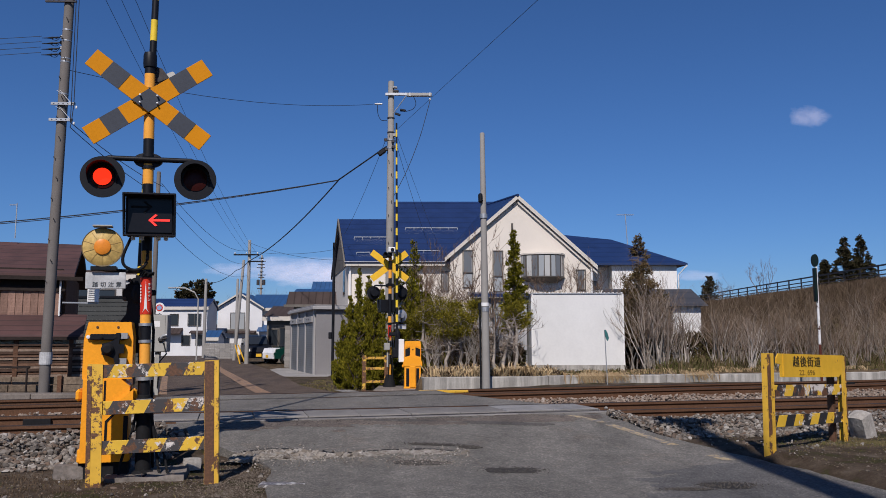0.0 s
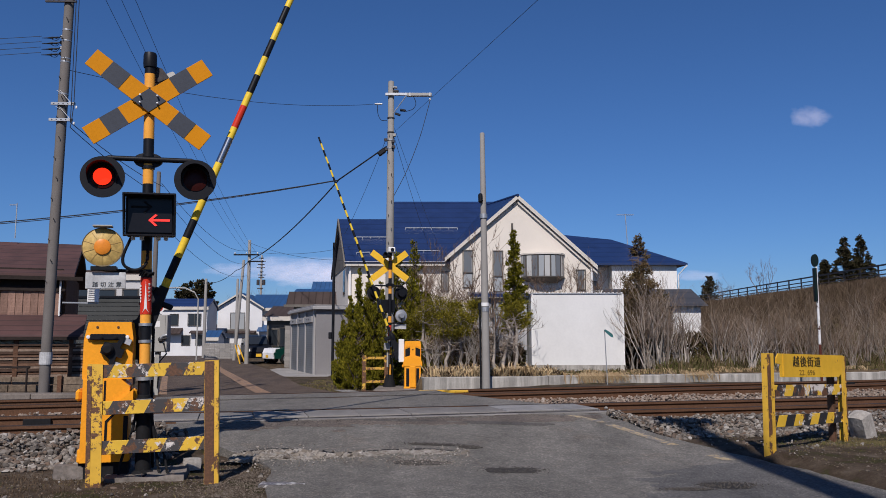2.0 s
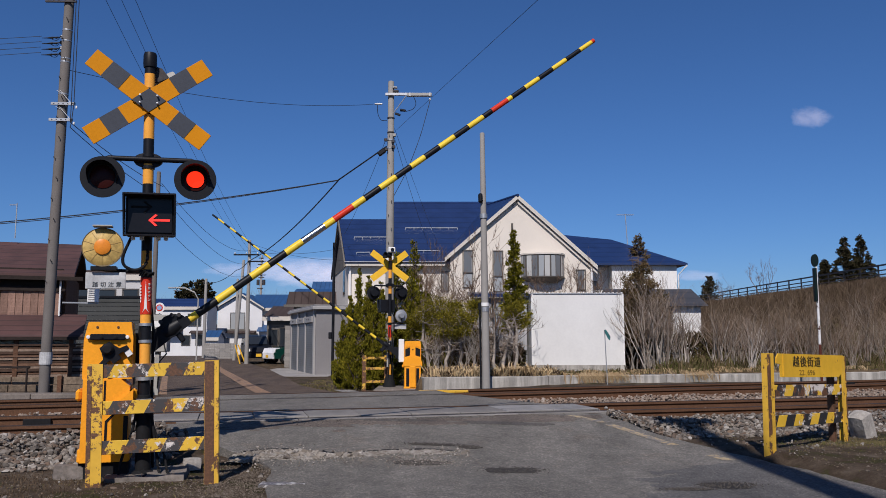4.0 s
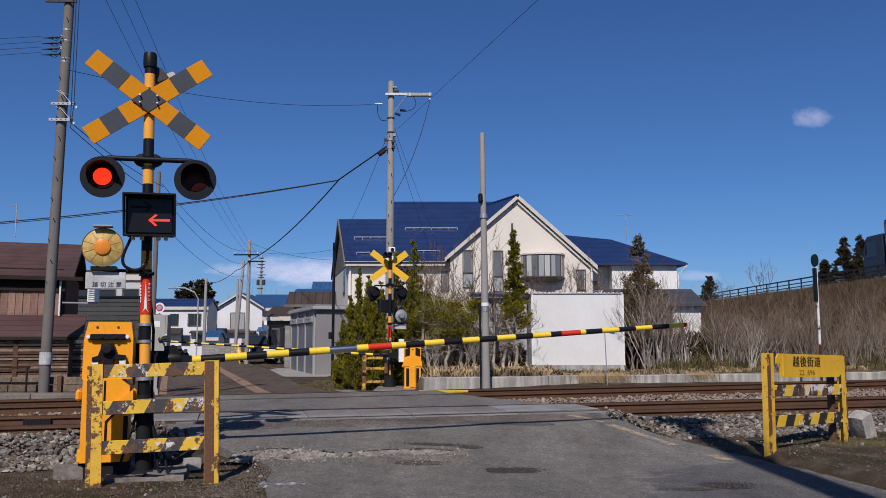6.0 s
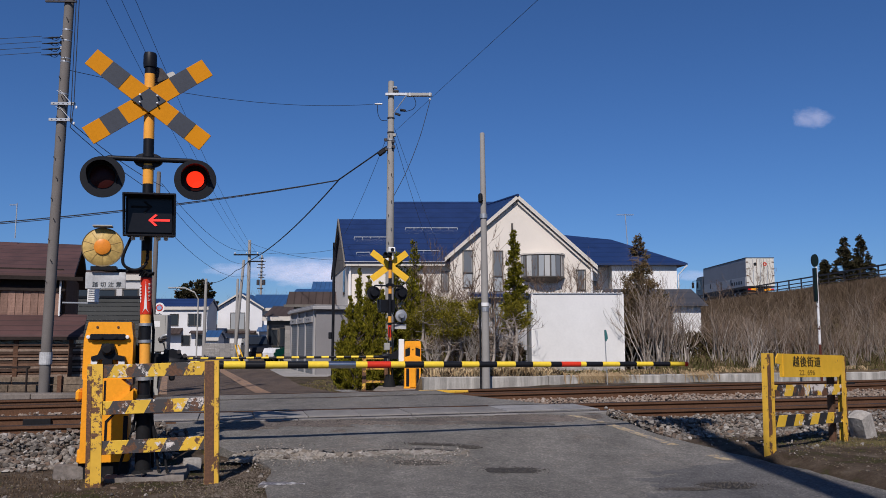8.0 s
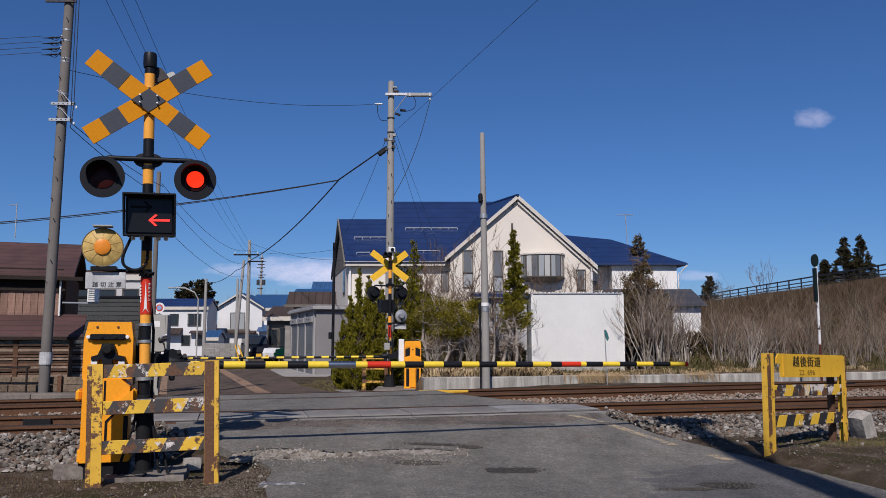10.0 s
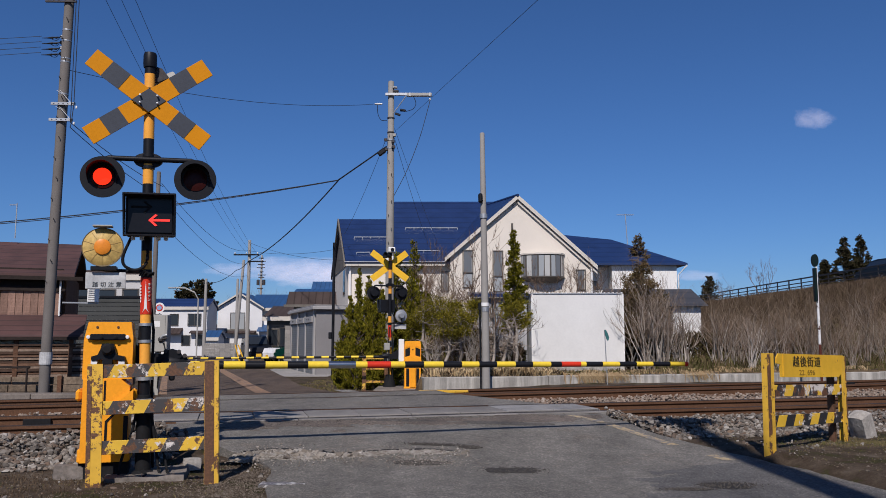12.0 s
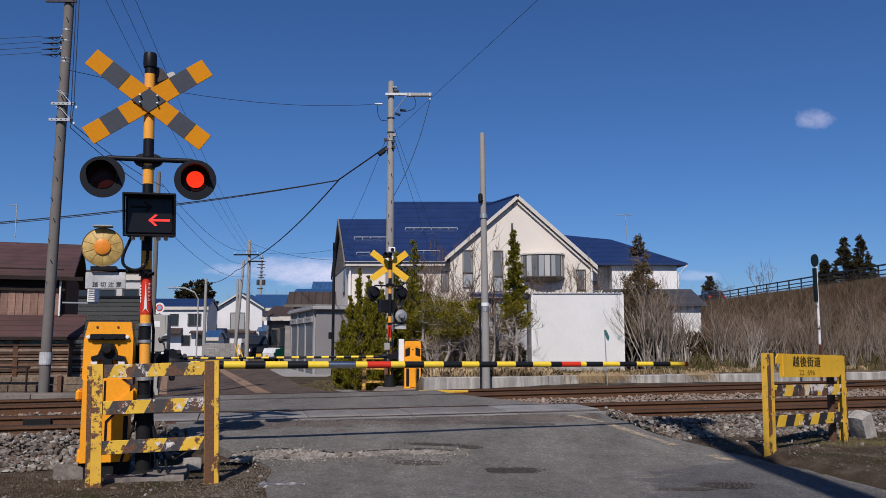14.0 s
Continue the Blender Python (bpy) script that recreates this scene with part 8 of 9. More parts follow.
    kinds = [shrub_mesh("bare_shrub", 40 + i, 2.7, 1.15, 8 + i % 4, (M_STEM, M_TWIG), 2, 0.027, (3, 5)) for i in range(6)]
    dark = [shrub_mesh("brown_shrub", 60 + i, 2.2, 1.3, 12, (M_TWIG_DARK, M_TWIG_DARK), 2, 0.014, (3, 5)) for i in range(3)]
    gnarl = [shrub_mesh("bare_tree", 80 + i, 2.0, 1.6, 4, (M_TWIG_DARK, M_TWIG_DARK), 3, 0.022, (4, 5)) for i in range(3)]
    lab = "leafless pale grey shrub with many upright stems"
    for i in range(6):
        plant(dark[i % 3], -0.3 + i * 0.48 + rng.uniform(-0.1, 0.1), 22.8 + rng.uniform(0, 1.6), rng.uniform(0.55, 0.75), rng.uniform(0, 360), "tangled leafless brown garden shrub", "garden shrubs")
    for x, y, k in ((0.05, 27.0, 1.7), (0.75, 27.4, 2.05), (1.2, 26.9, 1.5), (4.5, 33.0, 1.7), (5.9, 34.0, 1.9), (-0.3, 26.6, 1.4), (6.6, 33, 1.9)):
        plant(gnarl[int(x * 10) % 3], x, y, k * 1.12, 70 * x, "leafless brown garden tree before the house", "garden trees", "bare_tree")
    bush = shrub_mesh("twiggy_bush", 97, 2.9, 1.5, 15, (M_TWIG, M_TWIG), 2, 0.016, (5, 7))
    pale = shrub_mesh("twisted_shrub", 84, 2.0, 1.7, 4, (M_STEM, M_STEM), 3, 0.022, (4, 5))
    for i in range(7):
        plant(pale, -0.35 + i * 0.34 + rng.uniform(-0.08, 0.08), 22.2 + rng.uniform(0, 0.7), rng.uniform(0.5, 0.72), rng.uniform(0, 360), "leafless shrub of pale twisted branches", "pale garden shrubs", "twisted_shrub")
    dome = shrub_mesh("twiggy_bush", 98, 2.9, 1.4, 18, (M_TWIG_DARK, M_TWIG), 2, 0.014, (6, 8))
    plant(dome, 0.15, 26.0, 0.95, 60, "dense dome of brown twigs in the garden", "garden trees", "twiggy_bush")
    plant(bush, -0.05, 25.9, 0.86, 130, "dense dome of pale brown twigs in the garden", "garden trees", "twiggy_bush")
    plant(bush, 0.45, 26.3, 1.0, 15, "dense dome of pale brown twigs in the garden", "garden trees", "twiggy_bush")
    plant(bush, 7.1, 26.6, 0.98, 200, "dense brown twiggy shrub beside the shed", "shrubs beside the shed", "twiggy_bush")
    for i in range(7):
        plant(kinds[(i * 2) % 6], 6.5 + 0.27 * i + rng.uniform(0, 0.15), 25.5 + rng.uniform(0, 3.0), rng.uniform(0.95, 1.3) - 0.04 * i, rng.uniform(0, 360), lab, "shrubs beside the shed")
    k = 0
    for row, (y, n, s0, s1) in enumerate(((22.8, 15, 0.6, 0.95), (25, 17, 0.75, 1.1), (28, 17, 0.75, 1.1), (32, 15, 0.75, 1.05), (37, 13, 0.7, 1.0))):
        for i in range(n):
            u = 0.285 + (0.60 - 0.285) * (i + rng.random()) / n
            yy = y + rng.uniform(-1.3, 1.3)
            x = u * yy
            if x > 19.5 or 0.281 < x / yy < 0.33 and rng.random() < 0.8:
                continue
            plant((kinds if row == 0 and u < 0.42 else bank)[k % 6] if rng.random() < 0.8 else dark[k % 3], x, yy, rng.uniform(s0, s1) * (0.8 if u < 0.36 else 0.74), rng.uniform(0, 360), lab, "shrubs at the embankment foot")
            k += 1
    plant(gnarl[1], 25.0, 62, 1.35, 20, lab, "shrubs at the embankment foot")
    plant(gnarl[2], 24.6, 70, 0.9, 80, lab, "shrubs at the embankment foot")
    for x, y, s in ((-23, 95, 3.0), (-20, 98, 2.6), (-12, 100, 2.6), (-9.5, 98, 2.2), (-36, 98, 2.6), (-17, 96, 2.4), (-26, 60, 1.4)):
        plant(kinds[int(y) % 5], x, y, s, 30 * s, "far leafless tree behind the street houses", "far bare trees", "bare_tree")
    # dry grass on the wall top, the bank and the ground
    spots = []
    for _ in range(40):
        cx, cy = rng.uniform(-0.4, 2.9), rng.random() ** 1.5 * 2.2
        size = rng.uniform(0.4, 1.3)
        for _ in range(12):
            x = cx + rng.gauss(0, 0.13)
            y = max(wall_y(x) + 0.45, wall_y(cx) + 0.15 + cy + rng.gauss(0, 0.13))
            spots.append((x, y, ground_z(x, y), size * rng.uniform(0.6, 1.1)))
    tufts("dry_leaves", spots[::2], M_STRAW_PALE, "straw-coloured dead leaves and grass behind the low wall", 12, 0.33, 0.013, 1.3, "dry grass")
    tufts("brown_weeds", spots[1::2], M_BRUSH, "brown dead weeds behind the low wall", 9, 0.26, 0.014, 1.2, "dry grass", 12)
    spots = []
    for _ in range(620):
        x = rng.uniform(2.6, 17)
        y = wall_y(x) + 0.38 + 3.2 * rng.random() ** 1.6
        spots.append((x, y, ground_z(x, y), rng.uniform(0.3, 1.1)))
    tufts("wall_top_litter", spots[::2], M_STRAW, "dry straw and fallen leaves along the wall's top", 8, 0.13, 0.012, 2.2, "dry grass", 15)
    tufts("wall_top_weeds", spots[1::2], M_UNDER, "short brown and green weeds along the wall's top", 9, 0.17, 0.010, 1.4, "weeds", 16)
    drape("hanging_grass", [(rng.choice((3.45, 3.6, 3.8, 4.0, 4.1, 6.3)) + rng.gauss(0, 0.26), rng.uniform(0.2, 1.25)) for _ in range(420)], M_STRAW, "matted dry grass hanging over the low wall", 4)
    spots = []
    while len(spots) < 7000:
        y = 24 + 70 * rng.random() ** 1.7
        x = rng.uniform(12.5, 24.9)
        if ground_z(x, y) < 1.3:
            continue
        spots.append((x, y, ground_z(x, y), rng.uniform(0.6, 1.3) * (0.7 + y / 80) * (1.0 if x < 21.5 else 0.22)))
    tufts("dry_brush", spots, M_BRUSH, "brown dry brush and weeds on the embankment slope", 9, 0.62, 0.010, 0.8, "brush", 5)
    spots = []
    while len(spots) < 1100:
        u, y = rng.uniform(0.27, 0.6), rng.uniform(22.5, 34)
        spots.append((u * y, y, ground_z(u * y, y), rng.uniform(0.4, 1.3)))
    tufts("undergrowth", spots, M_UNDER, "brownish undergrowth with green patches between the bare shrubs", 9, 0.34, 0.014, 1.1, "undergrowth", 9)
    spots = []
    while len(spots) < 260:
        x, y = (rng.uniform(2.7, 7), rng.uniform(6.2, 9.2)) if rng.random() < 0.5 else (rng.uniform(-6, -1.6), rng.uniform(5.4, 7.3))
        if lerp_table(LEFT, y) - 0.1 < x < lerp_table(RIGHT, y) + 0.25:
            continue
        spots.append((x, y, ground_z(x, y), rng.uniform(0.3, 1.0)))
    for _ in range(420):
        x, y = rng.gauss(4.4, 0.45), rng.gauss(8.3, 0.22)
        if x > lerp_table(RIGHT, y) + 0.3:
            spots.append((x, y, ground_z(x, y), rng.uniform(0.3, 1.0)))
    tufts("short_grass", spots, M_STRAW2, "short dead grass on the verge", 6, 0.03, 0.0035, 3.0, seed=6)
    spots = []
    while len(spots) < 420:
        x, y = rng.gauss(-3.6, 0.7), rng.uniform(5.2, 6.75)
        if x < lerp_table(LEFT, y) - 0.5:
            spots.append((x, y, ground_z(x, y), rng.uniform(0.4, 1.2)))
    tufts("dead_weeds", spots, M_BRUSH, "trodden brown weeds on the verge", 6, 0.03, 0.004, 3.0, seed=8)
    spots = [(x, y, ground_z(x, y), rng.uniform(0.5, 1.0)) for x, y in ((rng.uniform(-4.6, -2.4), rng.uniform(22.3, 29)) for _ in range(300))]
    tufts("verge_grass", spots, M_STRAW2, "dry grass on the verge beside the street", 7, 0.08, 0.007, 2.0, seed=7)


M_STEM_DULL = islands("dull_stems", [(0.20, 0.165, 0.13), (0.33, 0.285, 0.235), (0.25, 0.21, 0.17), (0.15, 0.115, 0.085)])
M_TWIG_DULL = islands("dull_twigs", [(0.11, 0.078, 0.052), (0.19, 0.142, 0.1), (0.25, 0.2, 0.15), (0.14, 0.098, 0.066)])
M_STEM = islands("pale_stems", [(0.30, 0.265, 0.22), (0.50, 0.45, 0.39), (0.38, 0.34, 0.29), (0.22, 0.185, 0.15)])
M_LEAF_PINE = islands("pine_needles", [(0.06, 0.058, 0.007), (0.15, 0.135, 0.012), (0.28, 0.225, 0.02), (0.09, 0.083, 0.009)])
M_TRUNK = islands("pine_trunk", [(0.24, 0.2, 0.165), (0.4, 0.35, 0.295), (0.31, 0.265, 0.215)], grain=14)
M_HEDGE = islands("dark_hedge_sprays", [(0.045, 0.038, 0.016), (0.09, 0.066, 0.035), (0.058, 0.056, 0.015), (0.125, 0.09, 0.05), (0.032, 0.028, 0.013)])
M_LEAF_BROWN = islands("brown_sprays", [(0.12, 0.075, 0.04), (0.16, 0.11, 0.05), (0.09, 0.08, 0.03), (0.2, 0.13, 0.07)])
M_BRUSH = islands("brown_brush", [(0.078, 0.055, 0.034), (0.125, 0.094, 0.06), (0.055, 0.038, 0.026), (0.1, 0.072, 0.045)])
M_UNDER = islands("undergrowth_blades", [(0.05, 0.042, 0.018), (0.11, 0.08, 0.042), (0.075, 0.085, 0.018), (0.17, 0.125, 0.07), (0.055, 0.06, 0.014)])
M_STRAW_PALE = islands("pale_dry_leaves", [(0.42, 0.31, 0.15), (0.58, 0.46, 0.27), (0.30, 0.20, 0.10), (0.50, 0.37, 0.19)])
M_STRAW2 = islands("dead_grass", [(0.11, 0.085, 0.04), (0.2, 0.155, 0.08), (0.075, 0.085, 0.02), (0.14, 0.105, 0.055)])


# ---- vehicles and the raised road ----
def wheel(parent, x, y, r, w):
    m = Matrix.Translation((x, y, r)) @ pose(0, 0, 0, 0, 90, 0)
    wh = part("wheel", L([(r * 0.55, -w / 2), (r * 0.92, -w / 2), (r, -w * 0.35), (r, w * 0.35), (r * 0.92, w / 2), (r * 0.55, w / 2)], 22), M_TYRE, parent, "", m, True)
    part("rim", L([(0, -w * 0.3), (r * 0.5, -w * 0.42), (r * 0.56, -w * 0.3), (r * 0.56, w * 0.3), (r * 0.5, w * 0.42), (0, w * 0.3)], 18), M_GALV, wh, "", None, True)
    return wh


def build_truck(at):
    """Forward is +y, origin under the tail."""
    t = base("truck", "large box truck with shade-toned silver sides and white rear doors", "truck", at)
    part("cargo_box", B(-1.24, 1.24, 0.0, 11.2, 1.15, 3.66, 0.03), M_TRUCK, t, "silver cargo box, its side's shade put into the colour")
    d = part("rear_door", B(-1.22, 1.22, -0.05, 0.0, 1.2, 3.62, 0.01), M_TRUCK_REAR, t, "white rear doors")
    for x in (-0.62, 0.0, 0.62):
        part("lock_bar", B(x - 0.025, x + 0.025, -0.08, -0.05, 1.22, 3.58), M_GALV, d)
    for x in (-1.12, 1.12):
        for z in (1.5, 2.1, 2.7, 3.3):
            part("hinge", B(x - 0.1, x + 0.1, -0.07, -0.05, z - 0.04, z + 0.04), M_RAIL, d)
    part("mark", L([(0, 0), (0.15, 0), (0.15, 0.01), (0, 0.01)], 16, pose(-0.42, -0.052, 3.12, 90, 0, 0)), M_BLACK, d, "dark round mark")
    part("mark", L([(0.07, 0), (0.17, 0), (0.17, 0.01), (0.07, 0.01)], 16, pose(0.42, -0.052, 3.12, 90, 0, 0)), M_RED, d, "red ring mark")
    for x in (-0.3, 0.3):
        part("lock_bar", B(x - 0.015, x + 0.015, -0.075, -0.05, 1.22, 3.58), M_RAIL, d)
    part("roof_edge", B(-1.26, 1.26, -0.06, 11.2, 3.63, 3.71, 0.01), M_RAILDARK, t, "dark roof edge")
    part("side_gate", B(-1.275, -1.235, 0.1, 11.1, 1.2, 1.98, 0.01), M_TRUCK_SKIRT, t, "pale side gate")
    part("side_guard", B(-1.2, -1.14, 3.6, 10.4, 0.66, 0.98, 0.01), M_RAILDARK, t, "dark side guard")
    for y, z in ((3.45, 1.5), (6.05, 1.2), (9.05, 1.55)):
        part("gate_latch", B(-1.29, -1.27, y, y + 0.2, z, 1.99), M_BLACK, t)
    part("skirt", B(1.19, 1.25, 3.4, 10.9, 0.7, 1.3, 0.02), M_TRUCK_REAR, t, "white side skirt")
    for i in range(5):
        part("side_mark", B(-1.283, -1.27, 0.9 + i * 0.55, 1.2 + i * 0.55, 1.42, 1.72), M_BLACK, t)
    part("band", B(-1.253, -1.24, 0.1, 11.1, 2.0, 2.03), M_GALV, t)
    part("chassis", B(-0.45, 0.45, 0.1, 13.4, 0.6, 1.15), M_BLACK, t)
    part("bumper", B(-1.15, 1.15, -0.05, 0.12, 0.55, 0.7, 0.02), M_RAIL, t, "rusty rear guard")
    part("warning_plate", B(-0.9, -0.3, -0.07, -0.05, 0.78, 1.0), M_ORANGE, t)
    part("warning_plate", B(0.3, 0.9, -0.07, -0.05, 0.78, 1.0), M_ORANGE, t)
    for x in (-1.0, 1.0):
        part("tail_light", B(x - 0.14, x + 0.14, -0.08, -0.05, 0.85, 0.98), M_TAIL, t)
    part("cab", prism(bmesh.new(), [(11.5, 0.55), (13.75, 0.55), (13.85, 1.4), (13.6, 2.75), (13.3, 2.95), (11.6, 2.95)], -1.22, 1.22, "x"), M_TRUCK_CAB, t, "dark blue-grey cab")
    part("side_window", prism(bmesh.new(), [(12.3, 1.65), (13.6, 1.65), (13.4, 2.6), (12.3, 2.6)], -1.235, -1.21, "x"), M_GLASS, t)
    part("windscreen", prism(bmesh.new(), [(13.84, 1.5), (13.88, 1.5), (13.66, 2.65), (13.62, 2.65)], -1.1, 1.1, "x"), M_GLASS, t)
    part("box_front", prism(bmesh.new(), [(11.2, 1.2), (11.24, 1.2), (11.3, 2.4), (11.36, 3.5), (11.3, 3.66), (11.2, 3.66)], -1.22, 1.22, "x"), M_TRUCK_REAR, t, "bowed white front of the cargo box")
    for x in (-1.45, 1.45):
        part("mirror", B(x - 0.12, x + 0.12, 14.0, 14.1, 1.9, 2.5, 0.02), M_BLACK, t)
        part("mirror_arm", T([(x * 0.82, 13.5, 2.65), (x, 14.05, 2.65), (x, 14.05, 2.4)], 0.03, 6), M_BLACK, t)
    for x in (-1.05, 1.05):
        for y in (1.7, 2.95, 11.0, 12.7):
            wheel(t, x, y, 0.5, 0.28)
    return t


M_TRUCK_SKIRT = plain("truck_skirt_paint", (0.33, 0.33, 0.34), 0.5, 0.1, 20, 0.04, 1, 0.12, 0)
M_TRUCK_CAB = plain("truck_cab_paint", (0.06, 0.065, 0.08), 0.35, 0.2, 20, 0.04, 1, 0.08, 0)


def build_car(at, paint, label, lower=None):
    """Forward is +y, origin under the middle."""
    c = base("car", label, "car", at)
    part("body", prism(bmesh.new(), [(-1.95, 0.3), (1.95, 0.3), (2.0, 0.62), (1.85, 0.86), (0.95, 0.98), (-1.98, 0.98), (-2.02, 0.6)], -0.82, 0.82, "x"), paint, c)

    def narrowed(bm):
        for v in bm.verts:
            v.co.x *= 1 - 0.42 * max(0.0, v.co.z - 0.97)
        return bm

    part("cabin", narrowed(prism(bmesh.new(), [(-1.97, 0.97), (1.0, 0.97), (0.7, 1.24), (0.35, 1.46), (-0.4, 1.52), (-1.5, 1.48), (-1.8, 1.25)], -0.74, 0.74, "x")), paint, c)
    for x in (-0.73, 0.73):
        part("side_window", narrowed(prism(bmesh.new(), [(-1.65, 1.02), (0.78, 1.02), (0.3, 1.4), (-1.4, 1.41)], x * 1.02 - 0.006, x * 1.02 + 0.006, "x")), M_GLASS, c)
        part("mirror", B(x * 1.22 - 0.07, x * 1.22 + 0.07, 0.62, 0.72, 0.98, 1.1, 0.02), paint, c)
    part("windscreen", prism(bmesh.new(), [(0.96, 1.02), (1.01, 1.02), (0.71, 1.25), (0.4, 1.45), (0.35, 1.45), (0.66, 1.24)], -0.6, 0.6, "x"), M_GLASS, c)
    part("rear_window", prism(bmesh.new(), [(-1.97, 1.02), (-1.92, 1.02), (-1.58, 1.44), (-1.63, 1.44)], -0.62, 0.62, "x"), M_GLASS, c)
    part("front_bumper", B(-0.8, 0.8, 1.9, 2.06, 0.28, 0.55, 0.03), lower or paint, c)
    if lower:
        part("bonnet", prism(bmesh.new(), [(1.6, 0.905), (1.86, 0.865), (2.01, 0.62), (2.02, 0.4), (2.06, 0.4), (2.05, 0.64), (1.9, 0.91), (1.6, 0.945)], -0.8, 0.8, "x"), lower, c, "white bonnet")
    part("front_plate", B(-0.16, 0.16, 2.06, 2.075, 0.36, 0.52), M_YEL, c, "plain yellow plate")
    part("rear_bumper", B(-0.8, 0.8, -2.08, -1.92, 0.28, 0.55, 0.03), lower or paint, c)
    for x in (-0.66, 0.66):
        part("tail_light", B(x - 0.13, x + 0.13, -2.05, -1.97, 0.68, 0.92, 0.01), M_TAIL, c, "red tail lamp")
        part("headlight", B(x - 0.16, x + 0.16, 1.85, 1.985, 0.62, 0.78, 0.02), M_WHITE, c, "pale headlamp")
        for y in (-1.25, 1.25):
            wheel(c, x * 1.13, y, 0.31, 0.19)
    return c


def build_raised_road():
    mesh_thing("bank_road", B(25.6, 33.5, 22, 230, 4.1, 4.5), M_ASPHALT, "asphalt road along the embankment top", "road", kind="structure")
    mesh_thing("overpass", B(25.2, 33.9, -150, 22, 3.7, 4.5), M_CONC, "concrete overpass carrying the raised road", "bridge", kind="structure")
    for y in (-140, -100, -60, -20, 10):
        mesh_thing("overpass_pier", B(27, 32, y, y + 1.5, -0.5, 3.7), M_CONC, "plain concrete pier under the overpass", "pier", kind="structure")
    g = base("guard_rail", "dark steel guard rail along the embankment road", "guard rail", pose(25.4, 0, 4.45))
    for z, h in ((0.38, 0.03), (0.62, 0.03), (0.92, 0.045)):
        part("rail", B(-0.03, 0.03, 30, 120, z - h, z + h), M_RAILDARK, g)
    me = mesh_of("post", B(-0.035, 0.035, -0.04, 0.04, -0.2, 0.98), M_RAILDARK)
    for i in range(46):
        ob = new("post", me)
        ob.parent, ob.location = g, (0, 30 + i * 2, 0)


M_RAILDARK = plain("dark_rail", (0.06, 0.055, 0.055), 0.6, 0.3, 30, 0.2, 2, 0.2, 0.05)


def cloud_material(name, density, scale, seed):
    m, nt, b = nodes_of(name)
    b.inputs["Base Color"].default_value = (0.66, 0.635, 0.71, 1)
    b.inputs["Roughness"].default_value = 1.0
    b.inputs["Specular IOR Level"].default_value = 0.0
    tc = nt.nodes.new("ShaderNodeTexCoord")
    mp = nt.nodes.new("ShaderNodeMapping")
    mp.inputs["Location"].default_value = (seed, 0, 0)
    mp.inputs["Scale"].default_value = scale
    nt.links.new(tc.outputs["Generated"], mp.inputs[0])
    n = nt.nodes.new("ShaderNodeTexNoise")
    n.inputs["Scale"].default_value = 1.0
    n.inputs["Detail"].default_value = 8
    n.inputs["Roughness"].default_value = 0.6
    nt.links.new(mp.outputs[0], n.inputs["Vector"])
    sep = nt.nodes.new("ShaderNodeSeparateXYZ")
    nt.links.new(tc.outputs["Generated"], sep.inputs[0])

    def hump(sock):
        a = nt.nodes.new("ShaderNodeMath")
        a.operation = 'MULTIPLY_ADD'
        a.inputs[1].default_value, a.inputs[2].default_value = 2.0, -1.0
        nt.links.new(sock, a.inputs[0])
        p = nt.nodes.new("ShaderNodeMath")
        p.operation = 'MULTIPLY'
        nt.links.new(a.outputs[0], p.inputs[0])
        nt.links.new(a.outputs[0], p.inputs[1])
        return p.outputs[0]

    s = nt.nodes.new("ShaderNodeMath")
    s.operation = 'ADD'
    nt.links.new(hump(sep.outputs[0]), s.inputs[0])
    nt.links.new(hump(sep.outputs[2]), s.inputs[1])
    d = nt.nodes.new("ShaderNodeMath")
    d.operation = 'SUBTRACT'
    nt.links.new(n.outputs[0], d.inputs[0])
    k = nt.nodes.new("ShaderNodeMath")
    k.operation = 'MULTIPLY'
    k.inputs[1].default_value = 0.62
    nt.links.new(s.outputs[0], k.inputs[0])
    nt.links.new(k.outputs[0], d.inputs[1])
    a = ramp(nt, d.outputs[0], [(0.0, (0,) * 3), (0.6, (density,) * 3)])
    nt.links.new(a, b.inputs["Alpha"])
    return m


def cloud(at, w, h, material, label):
    """A thin sheet of cloud, far off."""
    bm = bmesh.new()
    vs = [bm.verts.new(p) for p in ((-w / 2, 0, -h / 2), (w / 2, 0, -h / 2), (w / 2, h * 0.3, h / 2), (-w / 2, h * 0.3, h / 2))]
    bm.faces.new(vs)
    ob = mesh_thing("cloud", bm, material, label, "cloud", at, kind="backdrop")
    ob.visible_shadow = False
    return ob


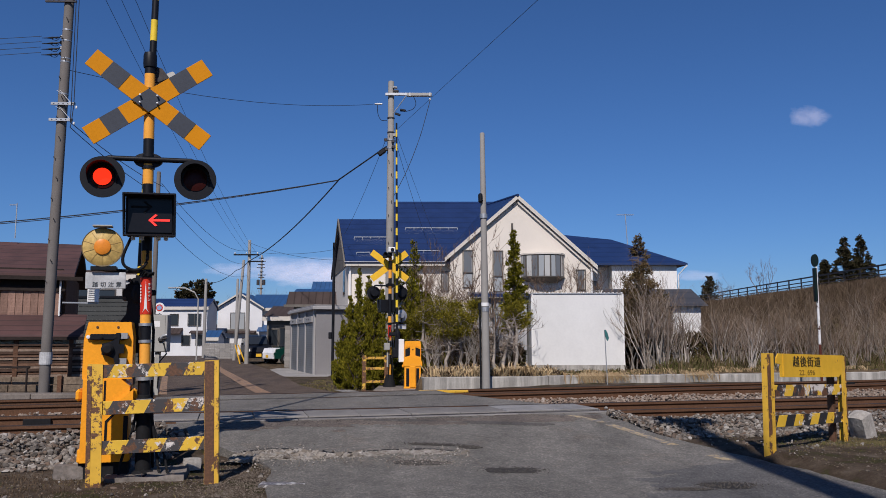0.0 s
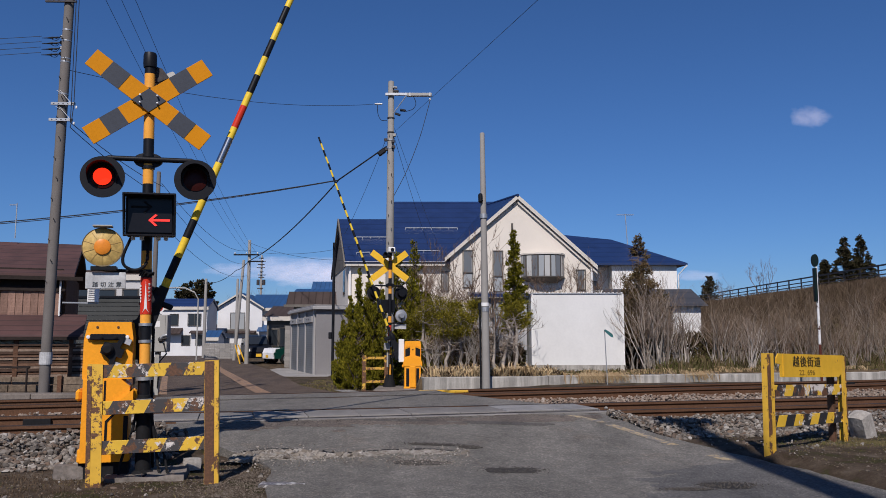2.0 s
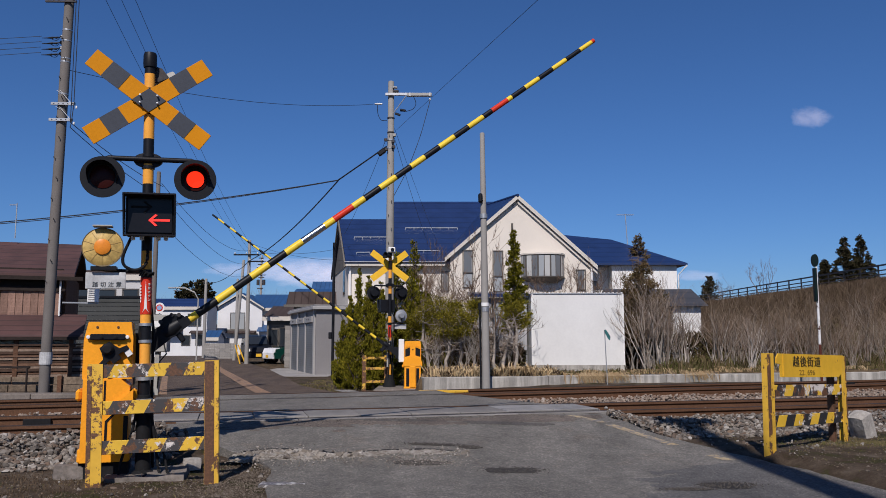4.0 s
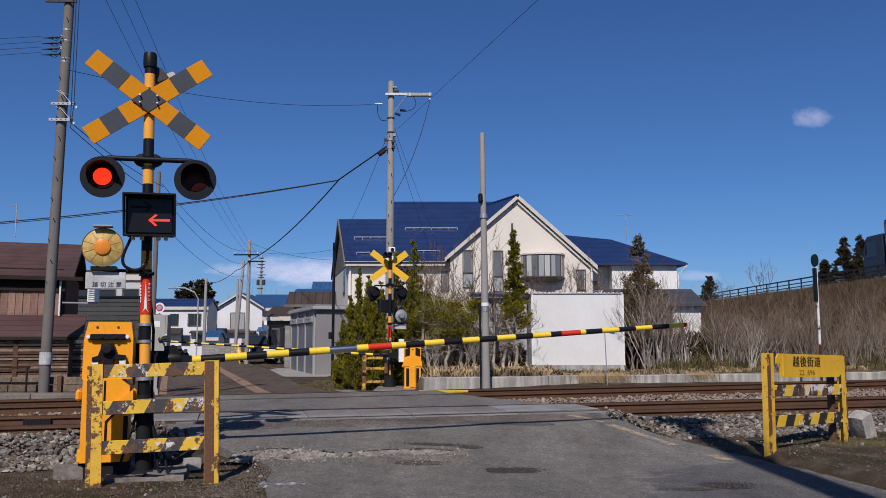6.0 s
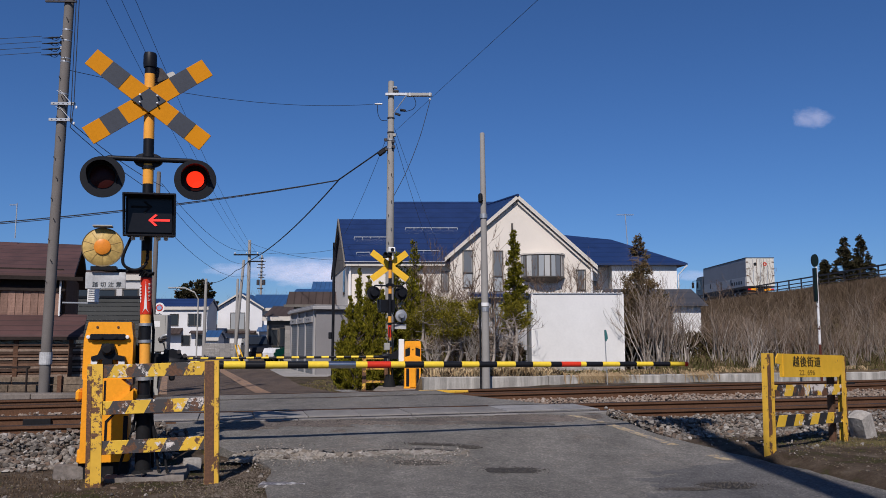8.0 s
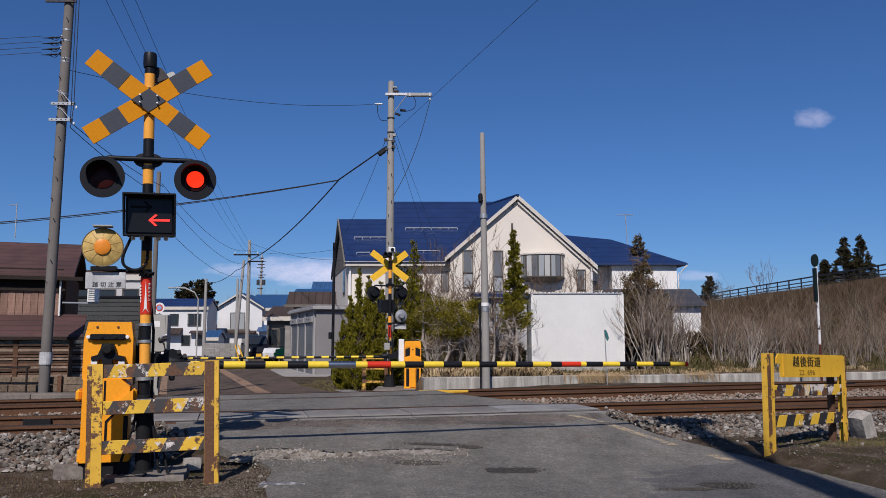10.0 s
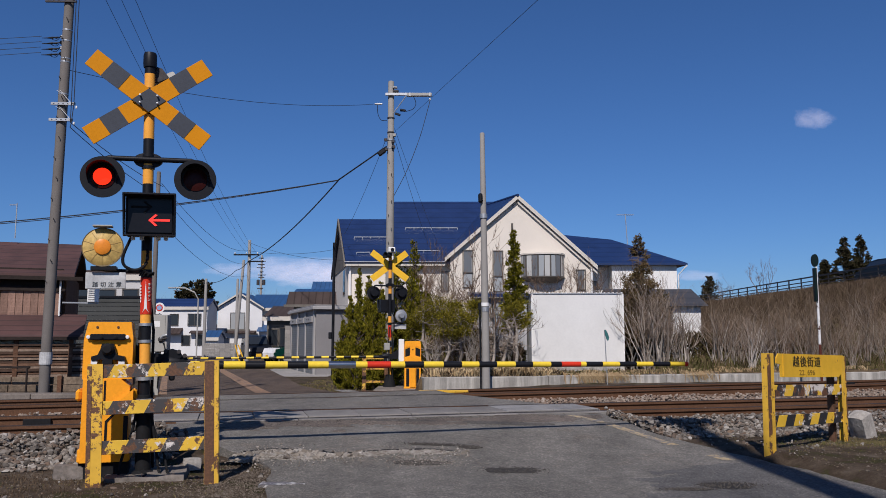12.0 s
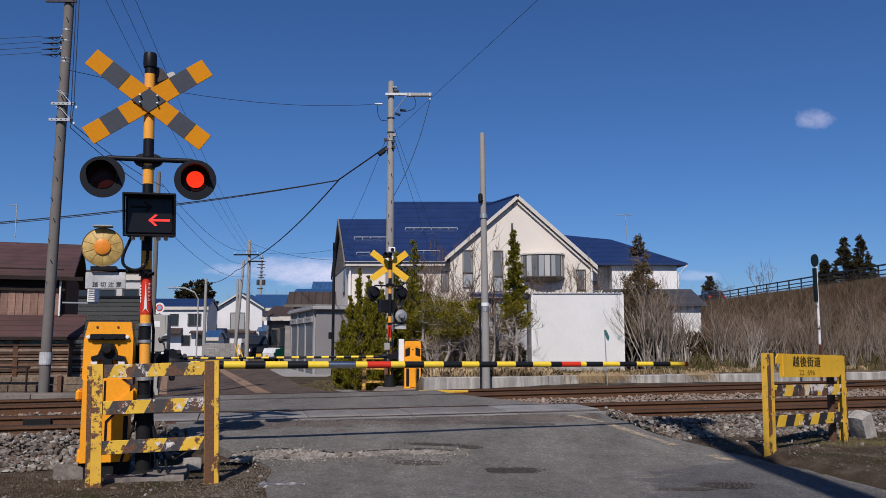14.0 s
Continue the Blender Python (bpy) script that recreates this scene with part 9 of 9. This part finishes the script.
def build_sky_things():
    small = cloud(pose(566, 1200, 342), 75, 44, cloud_material("small_cloud", 0.27, (3.2, 1, 2.2), 1.3), "small soft white cloud in a clear sky")
    cloud(pose(-270, 1500, 132), 400, 60, cloud_material("bank_cloud", 0.48, (7.0, 1, 3.0), 4.1), "low bank of white cloud over the horizon")
    cloud(pose(-215, 1480, 120), 260, 56, cloud_material("bank_cloud_b", 0.55, (5.0, 1, 3.0), 7.7), "low bank of white cloud over the horizon")
    cloud(pose(480, 1500, 120), 120, 26, cloud_material("bank_cloud_c", 0.3, (3.0, 1, 2.0), 9.1), "faint low cloud over the horizon")
    # far hills
    bm = bmesh.new()
    rng = random.Random(4)
    n = 60
    top, bot = [], []
    for i in range(n):
        x = -2600 + 5200 * i / (n - 1)
        z = 60 + 34 * noise.noise((i * 0.21, 2.0, 0)) + 12 * noise.noise((i * 0.9, 5.0, 0))
        top.append(bm.verts.new((x, 2900 + 300, max(20, z))))
        bot.append(bm.verts.new((x, 2900, -5)))
    for i in range(n - 1):
        bm.faces.new((bot[i], bot[i + 1], top[i + 1], top[i]))
    mesh_thing("backdrop", bm, M_HILL, "wooded hills on the horizon, blue haze put into their colour", "hills", kind="structure")
    return small


# the blue of distant haze is painted into this colour
M_HILL = plain("far_hill", (0.10, 0.12, 0.16), 1.0, 0, 0.02, 0.2, 0.004, 0.2, 0)


# ---- build ----
build_ground()
build_road()
build_track(N0, NS, "rusty single railway track with dark-toned rail heads")
build_track(F0, FS, "rusty second railway track laid in pale ballast")
build_retaining_wall()
build_ballast()
build_details_on_road()
near_arm, far_arm, lenses, crank, flag = build_equipment()
build_poles()
build_unseen_pole()
build_wires()
build_house()
build_garage()
build_timber_barn()
build_street_houses()
build_raised_road()
small_cloud = build_sky_things()
truck = build_truck(pose(27.7, 54, 4.5))
passing_car = build_car(pose(27.4, 52, 4.5), M_CAR_DARK, "dark blue car driving along the raised road")
build_car(pose(-11.8, 50.3, -0.35, 0, 0, 198) @ Matrix.Diagonal((1, 1, 1.12, 1)), M_CAR_DARK, "dark parked car beside the street")
build_car(pose(-8.95, 49.2, -0.35, 0, 0, 128), M_CAR_DKGREEN, "dark green compact car with a white front parked by the street", M_CAR_WHITE)
build_plants()


# ---- what moves ----
NEAR_ANGLES = [(0, 89.5), (0.6, 88.6), (0.8, 87.4), (1.0, 85.2), (1.2, 81.8), (1.5, 77.4), (1.8, 72.6), (2.2, 66.5), (2.6, 60.0), (3.0, 53.1), (3.2, 49.9), (4.2, 33.4), (5.3, 15.5), (5.6, 10.7), (5.8, 7.2), (6.0, 3.8), (6.1, 2.2), (6.2, 1.0), (6.4, 0.0), (6.6, -0.4), (14, -0.4)]

FLAG_ANGLES = [(0, 8), (0.5, 26), (1.0, 12), (1.5, 12), (2.0, 45), (2.5, 36), (3.0, 15), (3.6, 22), (4.4, 20), (5.3, 36), (5.5, 46), (5.8, 52), (6.0, 66), (6.2, 72), (6.5, 74), (6.8, 62), (7.0, 42), (7.2, 58), (7.5, 4), (7.8, 12), (8.0, 0), (8.2, -4), (9.2, 8), (10.3, 8), (10.5, 2), (11.0, 12), (11.5, 5), (12.0, 10), (12.2, 36), (12.5, 32), (13.0, 26), (13.2, 18), (13.5, 4), (14.0, 12)]


def motions():
    walk(near_arm, [(t, pose(0.028, 0.223, 1.071, 0, -a, 0)) for t, a in NEAR_ANGLES])
    walk(crank, [(t, pose(0, -0.19, 1.046, 0, -a, 0)) for t, a in NEAR_ANGLES])
    walk(far_arm, [(t, pose(-0.25, 0.3, 1.007, 0, a, 0)) for t, a in NEAR_ANGLES])
    walk(flag, [(t, pose(0.0, -0.03, 1.22, 0, -a, 0)) for t, a in FLAG_ANGLES])
    walk(truck, [(t, pose(27.7, y, 4.5)) for t, y in ((0, -69.3), (6, 35.7), (6.5, 44.45), (7, 53.0), (7.5, 61.1), (8, 68.9), (14, 162))])
    walk(passing_car, [(t, pose(27.4, y, 4.5)) for t, y in ((0, -135), (11, 33.0), (12, 49.0), (13, 65.2), (14, 81.2))])
    walk(small_cloud, [(0, pose(573, 1200, 347)), (14, pose(581, 1200, 343))])
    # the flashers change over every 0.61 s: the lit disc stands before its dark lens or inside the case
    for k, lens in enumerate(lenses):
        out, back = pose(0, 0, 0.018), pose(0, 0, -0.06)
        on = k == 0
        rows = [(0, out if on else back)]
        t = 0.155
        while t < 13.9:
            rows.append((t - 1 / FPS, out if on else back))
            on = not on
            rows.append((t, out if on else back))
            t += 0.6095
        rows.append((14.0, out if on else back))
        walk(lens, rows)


motions()
